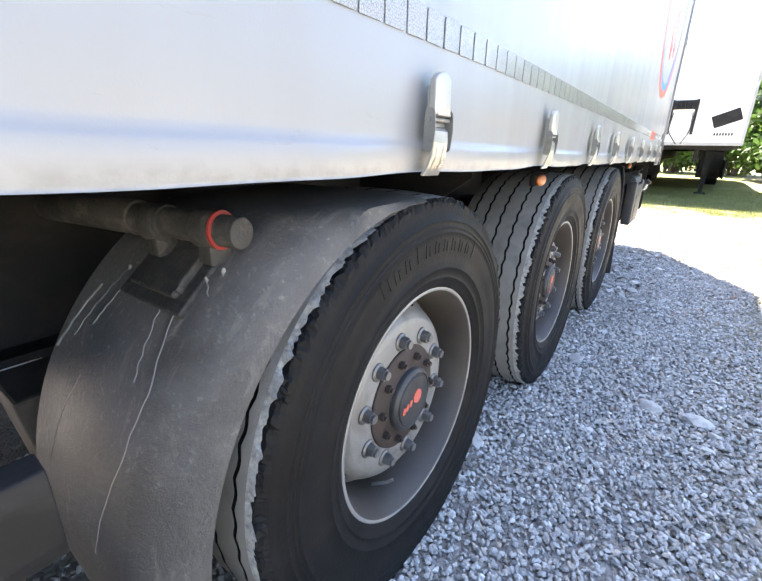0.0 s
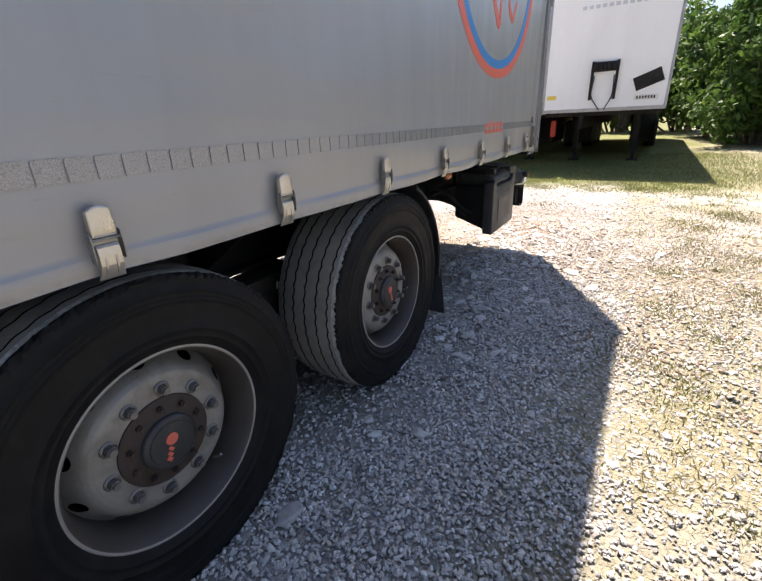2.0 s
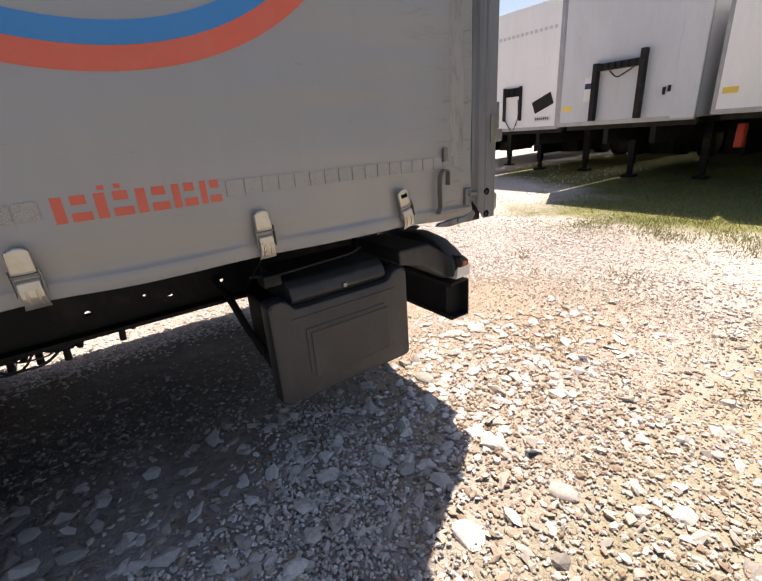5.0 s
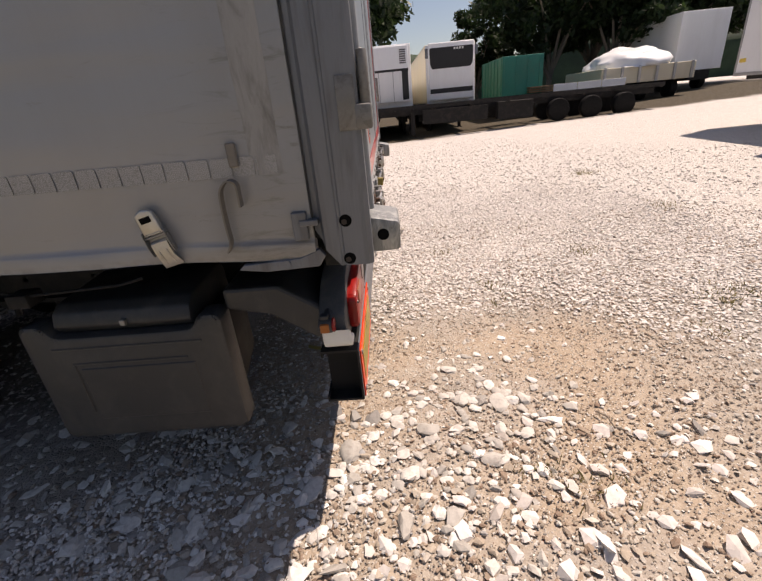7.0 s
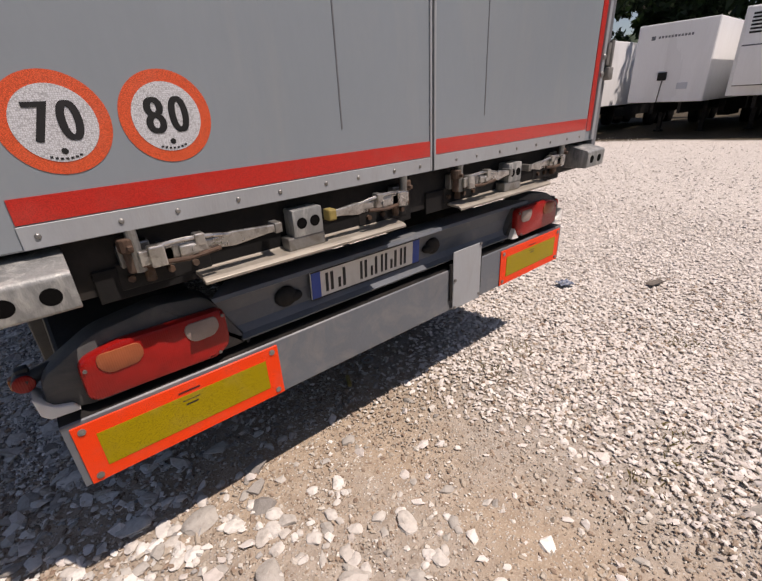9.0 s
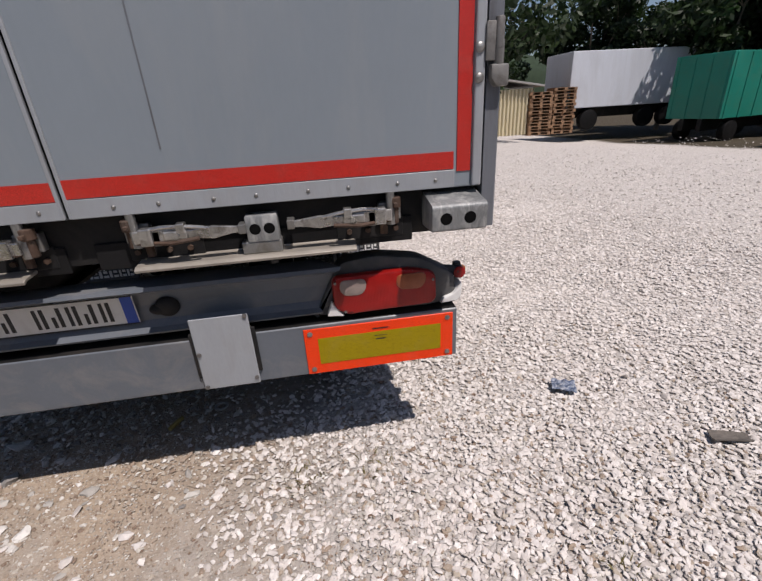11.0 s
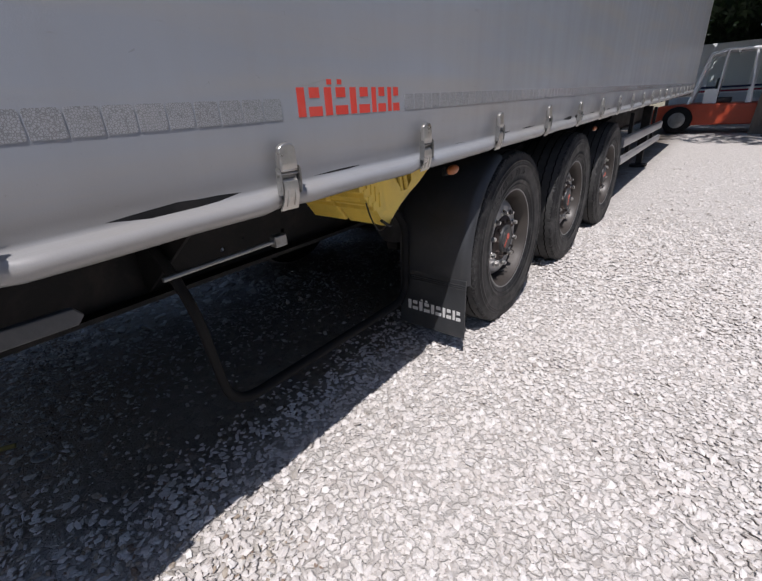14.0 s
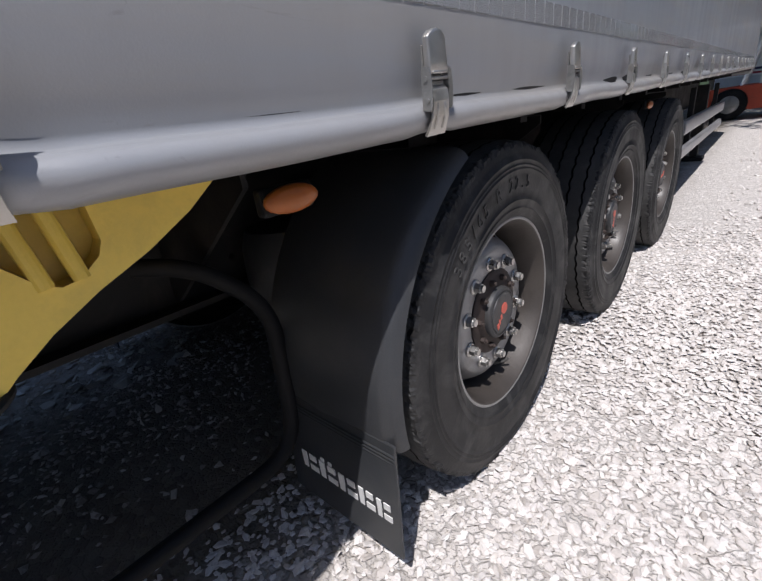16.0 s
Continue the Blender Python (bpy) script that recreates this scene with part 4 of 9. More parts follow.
# chassis
HOLES = ((-3.40, 0.77, 0.012), (-2.40, 0.77, 0.012), (-1.726, 0.767, 0.0125), (-1.500, 0.787, 0.0065), (-1.393, 0.763, 0.0115), (-1.15, 0.77, 0.009))
for s in (1, -1):
    ys = [-13.0] + [h[0] + e for h in HOLES for e in (-0.03, 0.03)] + [-0.30]
    zs = [0.690, 0.735, 0.820, 1.085]
    v = [(s * x, y, z) for x in (0.494, 0.506) for y in ys for z in zs]
    n, m = len(zs), len(ys) * len(zs)
    f = []
    for i in range(len(ys) - 1):
        for j in range(3):
            if i % 2 == 1 and j == 1:
                continue
            a, b, c, d = i * n + j, i * n + j + 1, (i + 1) * n + j + 1, (i + 1) * n + j
            f += [(a, b, c, d), (m + a, m + d, m + c, m + b)]
    # round bolt holes, open right through the web
    for hy, hz, hr in HOLES:
        for x in (0.494, 0.506):
            first = len(v)
            for k in range(24):
                c, q = math.cos(2 * math.pi * k / 24), math.sin(2 * math.pi * k / 24)
                reach = min(0.03 / max(abs(c), 1e-6), ((0.820 - hz) if q > 0 else (hz - 0.735)) / max(abs(q), 1e-6))
                v += [(s * x, hy + c * hr, hz + q * hr), (s * x, hy + c * reach, hz + q * reach)]
            f += [(first + 2 * k, first + 2 * k + 1, first + (2 * k + 3) % 48, first + (2 * k + 2) % 48) for k in range(24)]
    beam = raw("chassis_beam", v, f, M["black_steel"], trailer)
    for z0, z1 in ((0.672, 0.690), (1.085, 1.10)):
        part("flange", boxes((s * 0.43, s * 0.57, -13.0, -0.30, z0, z1)), M["black_steel"], beam)
for k in range(18):
    y = -0.6 - 0.72 * k
    part("cross_member", boxes((-1.0, 1.0, y - 0.03, y + 0.03, 1.02 + lift(y), 1.10 + lift(y))), M["black_steel"], trailer)
for y in (-1.05, -2.2, -3.6, -4.9, -6.3):
    for s in (1, -1):
        bm = bmesh.new()
        prism(bm, [(s * 0.51, 0.72), (s * 0.53, 0.70), (s * 1.02, 1.03), (s * 1.02, 1.06), (s * 0.51, 1.06)], "y", y - 0.006, y + 0.006)
        part("outrigger", bm, M["black_steel"], trailer)
for y in AXLES:
    bm = bmesh.new()
    cyl(bm, (-0.98, y, HUB_Z), (0.98, y, HUB_Z), 0.073, 18)
    for s in (1, -1):
        cyl(bm, (s * 0.74, y, HUB_Z), (s * 0.98, y, HUB_Z), 0.205, 28)
    part("axle", bm, M["black_steel"], trailer, smooth=True)
    for s in (1, -1):
        bm = bmesh.new()
        prism(bm, [(y - 0.56, 0.40), (y - 0.50, 0.37), (y + 0.1, 0.42), (y + 0.45, 0.47), (y + 0.45, 0.53), (y - 0.5, 0.50)], "x", s * 0.58, s * 0.66, 0.006)
        part("trailing_arm", bm, M["black_steel"], trailer)
        bm = bmesh.new()
        prism(bm, [(y - 0.64, 0.365), (y - 0.58, 0.345), (y - 0.46, 0.345), (y - 0.42, 0.37), (y - 0.36, 0.66), (y - 0.68, 0.66)], "x", s * 0.54, s * 0.72, 0.008)
        cyl(bm, (s * 0.72, y - 0.53, 0.45), (s * 0.76, y - 0.53, 0.45), 0.05, 16)
        cyl(bm, (s * 0.76, y - 0.53, 0.45), (s * 0.79, y - 0.53, 0.45), 0.022, 6)
        part("hanger_bracket", bm, M["hanger"], trailer, "dust-brown suspension bracket with a pivot bolt")
        bm = bmesh.new()
        prof = [(0.0, 0.0), (0.12, 0.0), (0.15, 0.06), (0.155, 0.16), (0.15, 0.26), (0.13, 0.32), (0.0, 0.34)]
        t = bmesh.new()
        revolve(t, prof, 20)
        merge(bm, t, pose(s * 0.62, y + 0.36, 0.53, 0, -90, 0))
        part("air_spring", bm, M["plastic"], trailer, smooth=True)
        bm = bmesh.new()
        cyl(bm, (s * 0.45, y + 0.16, HUB_Z + 0.1), (s * 0.45, y + 0.34, HUB_Z + 0.14), 0.09, 18, bev=0.012)
        part("brake_chamber", bm, M["black_steel"], trailer, smooth=True)
for n, (x, r, sag) in enumerate(((0.40, 0.011, 0.07), (0.36, 0.009, 0.12), (0.30, 0.008, 0.05), (-0.38, 0.010, 0.08))):
    bm = bmesh.new()
    tube(bm, [(x, -0.9 - 0.35 * k, 0.74 - sag * math.sin(math.pi * (k % 4) / 4.0) ** 2) for k in range(16)], r, 8)
    part("air_line", bm, M["plastic"], trailer, smooth=True)
for y, x, h, w in ((-1.63, 0.49, 0.655, 0.030), (-1.845, 0.50, 0.640, 0.036), (-1.94, 0.48, 0.648, 0.024), (-2.04, 0.47, 0.635, 0.034)):
    bm = bmesh.new()
    box(bm, x - 0.035, x + 0.035, y - w, y + w, h, 0.675, 0.006)
    cyl(bm, (x, y, h - 0.055), (x, y + 0.006, h + 0.01), 0.014, 10)
    cyl(bm, (x, y - w - 0.03, h + 0.012), (x, y + w + 0.022, h + 0.004), 0.010, 8)
    cyl(bm, (x + 0.02, y + w + 0.018, h - 0.006), (x + 0.02, y + w + 0.03, h + 0.03), 0.013, 8)
    part("valve_block", bm, M["black_steel"], trailer)
bm = bmesh.new()
tube(bm, rounded([(0.5, -2.10, 0.66), (0.53, -2.06, 0.606), (0.54, -1.92, 0.604), (0.5, -1.86, 0.64)], 0.05), 0.006, 6)
tube(bm, rounded([(0.48, -2.16, 0.66), (0.50, -2.08, 0.585), (0.52, -1.99, 0.60), (0.48, -1.95, 0.655)], 0.05), 0.005, 6)
tube(bm, rounded([(0.5, -2.04, 0.66), (0.52, -2.0, 0.635), (0.52, -1.90, 0.632), (0.5, -1.86, 0.655)], 0.03), 0.004, 6)
part("air_hose", bm, M["plastic"], trailer, smooth=True)


# ---------------------------------------------------------------- wheels
def tyre_profiles():
    base = [(0.300, 0.150), (0.302, 0.166), (0.315, 0.176), (0.345, 0.186), (0.395, 0.193), (0.430, 0.1935), (0.462, 0.1910), (0.480, 0.1895), (0.4835, 0.1860), (0.494, 0.1845), (0.506, 0.1805)]
    out = list(base)
    # moulded rings round the sidewall
    for r in (0.335, 0.360, 0.446, 0.457, 0.472):
        x = float(np.interp(r, [b[0] for b in base], [b[1] for b in base]))
        out += [(r - 0.0025, x), (r - 0.0012, x + 0.0022), (r + 0.0012, x + 0.0022), (r + 0.0025, x)]
    return sorted(out)


GROOVES = (-0.128, -0.066, 0.0, 0.066, 0.128)


def build_wheel(dust):
    """One wheel about the x axis, its outer face towards +x. The rim carries the tyre, hub and nuts."""
    bm = bmesh.new()
    # rim barrel and lip
    revolve(bm, [(0.296, 0.148), (0.309, 0.160), (0.311, 0.168), (0.305, 0.172), (0.299, 0.170), (0.296, 0.166)], 72)
    revolve(bm, [(0.296, 0.166), (0.288, 0.152), (0.279, 0.128), (0.272, 0.08), (0.268, 0.02), (0.266, -0.06), (0.285, -0.15), (0.30, -0.165)], 72)
    rim = mesh_part("wheel", bpy.data.meshes.new("rim"), M["rim_lip"], trailer)
    rim.data.materials.append(M["barrel"])
    for fc in bm.faces:
        c = fc.calc_center_median()
        fc.material_index = 0 if math.hypot(c.y, c.z) > 0.2985 else 1
    bm.to_mesh(rim.data)
    bm.free()
    rim.data.shade_smooth()
    # disc with its hand holes left open
    key = [(0.273, 0.034), (0.268, 0.038), (0.258, 0.051), (0.246, 0.070), (0.235, 0.089), (0.224, 0.102), (0.212, 0.111), (0.198, 0.1155), (0.165, 0.117), (0.142, 0.117)]
    rs = [0.273, 0.272, 0.2705] + [0.2685 - 0.0032 * k for k in range(23)] + [0.192, 0.165, 0.142]
    prof = [(r, float(np.interp(-r, [-a for a, b in key], [b for a, b in key]))) for r in rs]
    seg = 320
    bm = bmesh.new()
    rings = []
    for k in range(seg):
        a = 2 * math.pi * k / seg
        ring = []
        for r, x in prof:
            ring.append(bm.verts.new((x, math.cos(a) * r, math.sin(a) * r)))
        rings.append(ring)
    for k in range(seg):
        p, q = rings[k], rings[(k + 1) % seg]
        a = 2 * math.pi * (k + 0.5) / seg
        h = ((a * 10 / (2 * math.pi)) % 1.0) - 0.5
        for n in range(len(prof) - 1):
            mid = (prof[n][0] + prof[n + 1][0]) / 2
            if ((mid - 0.2525) / 0.0145) ** 2 + (h * 2 * math.pi / 10 * mid / 0.024) ** 2 < 1:
                continue
            bm.faces.new((p[n], p[n + 1], q[n + 1], q[n]))
    # round off the rims of the holes
    for v in bm.verts:
        r = math.hypot(v.co.y, v.co.z)
        if 0.228 < r < 0.2715 and any(len(e.link_faces) == 1 for e in v.link_edges):
            a = math.atan2(v.co.z, v.co.y) % (2 * math.pi)
            cell = math.floor(a * 10 / (2 * math.pi))
            mid_a = (cell + 0.5) * 2 * math.pi / 10
            dr, ds = r - 0.2525, (a - mid_a) * r
            k = 1 / max(0.3, math.hypot(dr / 0.0145, ds / 0.024))
            nr, na = 0.2525 + dr * k, mid_a + ds * k / r
            v.co = (float(np.interp(-nr, [-p[0] for p in key], [p[1] for p in key])), nr * math.cos(na), nr * math.sin(na))
    loose = [v for v in bm.verts if not v.link_faces]
    bmesh.ops.delete(bm, geom=loose, context="VERTS")
    part("disc", bm, M["rim"] if dust else M["rim_sunny"], rim, smooth="all")
    OUT = Matrix.Translation((0.035, 0, 0))
    # near-black disc closes the wheel behind its hand holes
    bm = bmesh.new()
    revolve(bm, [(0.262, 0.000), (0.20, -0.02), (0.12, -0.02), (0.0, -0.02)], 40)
    part("hole_backing", bm, M["hollow_dark"], rim)
    # tyre sidewalls
    side = tyre_profiles()
    bm = bmesh.new()
    revolve(bm, side, 96, lambda n, a: (0, 0))
    revolve(bm, [(r, -x) for r, x in side][::-1], 96)
    part("tyre", bm, M["rubber"] if dust else M["rubber_dusty"], rim, smooth="all")
    # tread band with zigzag grooves
    prof, kinds = [], []
    def crown(x):
        return 0.531 - 0.012 * (abs(x) / 0.17) ** 4
    prof.append((crown(-0.168), -0.168)); kinds.append(None)
    for g in GROOVES:
        prof += [(crown(g), g - 0.0042), (crown(g) - 0.012, g - 0.0026), (crown(g) - 0.012, g + 0.0026), (crown(g), g + 0.0042)]
        kinds += [g] * 4
    prof.append((crown(0.150), 0.150)); kinds.append(None)

    def zig(n, a):
        if kinds[n] is None:
            return 0.001 * noise.noise((math.cos(a) * 9, math.sin(a) * 9, n)), 0
        w = (a * 58 / (2 * math.pi) + (0.3 if kinds[n] > 0 else 0)) % 1.0
        return 0.0, 0.0042 * (abs(w - 0.5) * 4 - 1)
    bm = bmesh.new()
    revolve(bm, prof, 288, zig)
    for f in bm.faces:
        f.material_index = 0
    tread = part("tread", bm, M["tread"] if dust else M["tread_dark"], rim)
    tread.data.materials.append(M["hollow_dark"])
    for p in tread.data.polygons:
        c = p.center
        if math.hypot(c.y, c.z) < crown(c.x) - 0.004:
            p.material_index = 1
    # ragged shoulders: scuffed pale rib, torn off along an uneven black edge
    ragged = 1.0 if dust else 0.85

    def tear(a):
        c, q = math.cos(a), math.sin(a)
        return 0.8 * noise.noise((c * 9, q * 9, 1.0)) + 1.3 * noise.noise((c * 30, q * 30, 5.0)) + 0.9 * noise.noise((c * 80, q * 80, 8.0))

    def rib_row(n, a):
        if n == 0:
            return 0, 0
        q = tear(a)
        return (0.0012 * q if n == 1 else 0.004 * q) * ragged, (0.0005 * q if n == 1 else max(-0.012, 0.0125 * q)) * ragged

    def edge_row(n, a):
        if n == 3:
            return 0, 0
        q = tear(a)
        if n == 0:
            return 0.004 * q * ragged, max(-0.012, 0.0125 * q) * ragged
        return 0.0045 * tear(a + 0.11 * n) * ragged, (0.004 * q + 0.003 * tear(a + 1.7)) * ragged
    bm = bmesh.new()
    revolve(bm, [(crown(0.150), 0.150), (crown(0.153), 0.153), (0.521, 0.1660)], 520, rib_row)
    revolve(bm, [(0.506, -0.1815), (0.516, -0.174), (crown(-0.168), -0.168)], 96)
    part("shoulder", bm, M["torn"] if dust else M["tread_dark"], rim)
    bm = bmesh.new()
    revolve(bm, [(0.521, 0.1660), (0.5185, 0.1735), (0.512, 0.1790), (0.503, 0.1822)], 520, edge_row)
    part("torn_edge", bm, M["rubber"] if dust else M["rubber_dusty"], rim, "ragged black edge of the tyre")
    # hub
    bm = bmesh.new()
    revolve(bm, [(0.141, 0.070), (0.141, 0.086), (0.134, 0.090), (0.098, 0.092), (0.092, 0.096), (0.084, 0.098)], 48)
    for k in range(10):
        a = 2 * math.pi * (k + 0.5) / 10
        t = bmesh.new()
        cyl(t, (0.09, 0, 0), (0.104, 0, 0), 0.0105, 6)
        cyl(t, (0.104, 0, 0), (0.111, 0, 0), 0.006, 8)
        merge(bm, t, Matrix.Translation((0, 0.113 * math.cos(a), 0.113 * math.sin(a))))
    part("hub", bm, M["hub"], rim, "rust-brown hub flange with small bolts", smooth=True, at=OUT)
    bm = bmesh.new()
    revolve(bm, [(0.086, 0.085), (0.086, 0.108), (0.083, 0.113), (0.076, 0.116), (0.074, 0.113), (0.068, 0.113), (0.066, 0.117), (0.03, 0.118), (0.0, 0.118)], 40)
    part("hub_cap", bm, M["plastic"], rim, "black hub cap", smooth=True, at=OUT)
    bm = bmesh.new()
    cyl(bm, (0.1175, 0.010, 0.012), (0.120, 0.010, 0.012), 0.019, 20)
    for k, w in enumerate((0.012, 0.010, 0.010)):
        box(bm, 0.1175, 0.1195, -0.048 + 0.014 * k, -0.048 + 0.014 * k + w, -0.034 + 0.009 * k, -0.016 + 0.009 * k)
    part("hub_print", bm, M["orange_red"], rim, "red dot and blocks", at=OUT)
    bm = bmesh.new()
    revolve(bm, [(0.0235, 0.080), (0.0235, 0.085), (0.019, 0.088), (0.0165, 0.088)], 18)
    cyl(bm, (0.086, 0, 0), (0.105, 0, 0), 0.0165, 6, 0.0155)
    cyl(bm, (0.105, 0, 0), (0.113, 0, 0), 0.011, 10)
    nut_me = bpy.data.meshes.new("wheel_nut")
    bm.to_mesh(nut_me)
    bm.free()
    for k in range(10):
        a = 2 * math.pi * (k + 0.25) / 10
        # sunny-side nuts are brighter too, with the sun in their colour
        mesh_part("wheel_nut", nut_me, M["nut"] if dust else M["bright"], rim, at=Matrix.Translation((0.035, 0.1675 * math.cos(a), 0.1675 * math.sin(a))))
    bm = bmesh.new()
    tube(bm, [(0.085, 0.0, -0.262), (0.12, 0.012, -0.245), (0.135, 0.02, -0.232)], 0.0045, 8)
    part("valve", bm, M["galv"], rim, smooth=True)
    return rim


wheel = build_wheel(True)
wheel.matrix_basis = pose(1.035, AXLES[0], HUB_Z, -20, 0, 0)
for y, turn in ((AXLES[1], 35), (AXLES[2], 70)):
    copy_thing(wheel, pose(1.035, y, HUB_Z, turn, 0, 0))
wheel_b = build_wheel(False)
wheel_b.matrix_basis = pose(-1.035, AXLES[2], HUB_Z, 15, 0, 180)
for y, turn in ((AXLES[1], 50), (AXLES[0], -25)):
    copy_thing(wheel_b, pose(-1.035, y, HUB_Z, turn, 0, 180))


def on_sidewall(parent, me, radius, angle, x, mat):
    """A raised character on a sidewall, its foot to the hub. angle: degrees up from +y, as the outer face turns."""
    a = radians(angle)
    up = Vector((0, math.cos(a), math.sin(a)))
    out = Vector((1, 0, 0))
    right = up.cross(out)
    m = Matrix((right, up, out)).transposed().to_4x4()
    m.translation = Vector((x, 0, 0)) + up * radius
    return mesh_part("sidewall_mark", me, mat, parent, at=m)


M["raised_pale"] = surf("scuffed_raised_rubber", (0.040, 0.039, 0.038), 0.6, 0, 0.15, 9, 120)
rear_b = wheel_b
text = "385/65 R 22.5"
for k, ch in enumerate(text):
    if ch != " ":
        on_sidewall(rear_b, text_mesh(ch, 0.052, 0.0014), 0.410, 110 - 15 - 5.2 * (k - 6), 0.1945, M["raised_pale"])

bar_meshes = []
for w, h in ((0.030, 0.040), (0.022, 0.030), (0.012, 0.038)):
    bm = bmesh.new()
    box(bm, -w / 2, -w / 2 + 0.007, 0, h, 0, 0.0022, 0.0008, 1)
    box(bm, w / 2 - 0.007, w / 2, 0, h * 0.8, 0, 0.0022, 0.0008, 1)
    me = bpy.data.meshes.new("sidewall_mark")
    bm.to_mesh(me)
    bm.free()
    bar_meshes.append(me)
for k in range(11):
    on_sidewall(wheel, bar_meshes[(0, 1, 1, 2, 1, 1, 1, 1, 1, 1, 2)[k]], 0.402, 138 - 5.6 * k, 0.1925, M["rubber"])


# ---------------------------------------------------------------- mudguards and flaps
def arc_guard(s, yc, a0, a1, R, x_in, x_out, mat, label, top=9.0, zc=HUB_Z, lip=0.04):
    """A bent plastic sheet over a wheel with its outer lip turned down."""
    n = 40
    q = lip / 0.04
    prof = [(R, x_in), (R + 0.004, x_in * 0.6 + x_out * 0.4), (R, x_out - 0.045 * q), (R - 0.012 * q, x_out - 0.020 * q), (R - 0.026 * q, x_out - 0.005 * q), (R - lip, x_out), (R - lip - 0.004, x_out - 0.006), (R - 0.028 * q, x_out - 0.011 * q), (R - 0.012 * q - 0.003, x_out - 0.026 * q), (R - 0.005, x_out - 0.05 * q), (R - 0.005, x_in)]
    v, f = [], []
    for k in range(n + 1):
        a = radians(a0 + (a1 - a0) * k / n)
        for r, x in prof:
            z = zc + r * math.sin(a)
            if z > top:
                z = top + (z - top) * 0.12
            v.append((s * x, yc + r * math.cos(a), z))
    m = len(prof)
    for k in range(n):
        for j in range(m):
            q = (k * m + j, k * m + (j + 1) % m, (k + 1) * m + (j + 1) % m, (k + 1) * m + j)
            f.append(q if (s > 0) == (a1 > a0) else q[::-1])
    f += [tuple(range(m)), tuple(range(n * m, n * m + m))[::-1]]
    ob = raw("mudguard", v, f, mat, trailer, label, smooth=True)
    return ob


g_front = arc_guard(1, -5.58, 88, 215, 0.625, 0.78, 1.218, M["guard"], "dusty curved front mudguard", 1.025, 0.475, 0.078)
for s in (1, -1):
    arc_guard(s, AXLES[2], 64, -10, 0.612, 0.80, 1.228, M["guard_black"], "black rear mudguard", 1.045)
    bm = bmesh.new()
    t = bmesh.new()
    box(t, 0.80, 1.222, -0.004, 0.004, -0.31, 0.02)
    for v in t.verts:
        if v.co.z < 0:
            v.co.y += 0.03
            v.co.x += 0.012
    bmesh.ops.bevel(t, geom=list(t.edges), offset=0.002, segments=1, affect="EDGES")
    if s < 0:
        t.transform(Matrix.Scale(-1, 4, (1, 0, 0)))
        bmesh.ops.reverse_faces(t, faces=list(t.faces))
    merge(bm, t, Matrix.Translation((0, AXLES[2] + 0.607, 0.418)))
    flap = part("mud_flap", bm, M["guard_black"], trailer, "black rubber flap with pale blocks")
    for k in range(3):
        fx = sorted((s * 0.80, s * 1.222))
        part("clamp_rib", boxes((*fx, AXLES[2] + 0.610, AXLES[2] + 0.617, 0.406 - 0.011 * k, 0.413 - 0.011 * k, 0.002, 1)), M["guard_black"], flap)
    y = AXLES[2] + 0.607 + 0.024
    if s < 0:
        maker_mark(1, -0.865, -1.205, 0.205, 0.262, y, M["white"], "y")
    else:
        maker_mark(1, 1.185, 0.845, 0.205, 0.262, y, M["white"], "y")

# pipe clamp on the front mudguard
bm = bmesh.new()
cyl(bm, (0.70, -6.062, 1.016), (1.152, -5.972, 1.006), 0.024, 24, bev=0.004)
cyl(bm, (0.70, -6.062, 1.016), (0.94, -6.014, 1.011), 0.029, 24, bev=0.003)
part("guard_pipe", bm, M["pipe"], trailer, "dusty support pipe", smooth=True)
for x in (1.095, 0.985):
    bm = bmesh.new()
    y = -5.972 - (1.152 - x) * 0.199
    cyl(bm, (x - 0.022, y - 0.004, 1.007), (x + 0.016, y + 0.003, 1.007), 0.030, 24, bev=0.004)
    box(bm, x - 0.016, x + 0.016, y - 0.018, y + 0.018, 0.955, 0.99, 0.003)
    part("pipe_clamp", bm, M["pipe"], trailer, smooth=True)
    bm = bmesh.new()
    cyl(bm, (x + 0.016, y + 0.003, 1.007), (x + 0.020, y + 0.004, 1.007), 0.0295, 24)
    part("seal_ring", bm, M["ring_red"] if x > 1.0 else M["pipe"], trailer, "rubber ring on the pipe", smooth=True)
bm = bmesh.new()
t = bmesh.new()
box(t, -0.10, 0.085, -0.075, 0.060, 0, 0.014, 0.004)
box(t, -0.07, 0.06, -0.055, 0.045, 0.012, 0.026, 0.004)
for e in (-0.055, 0.055):
    cyl(t, (e, -0.04, 0.01), (e, -0.04, 0.026), 0.008, 6)
merge(bm, t, pose(1.02, -5.995, 0.934, 42, 0, 0))
part("guard_bracket", bm, M["pipe"], trailer)
def guard_point(x, a, out=0.002):
    """A place on the front mudguard's skin: x across, a degrees round."""
    r = 0.625 + out - 0.078 * sharp(x, 1.115, 1.225)
    a = radians(a)
    return (x, -5.58 + r * math.cos(a), 0.475 + r * math.sin(a))


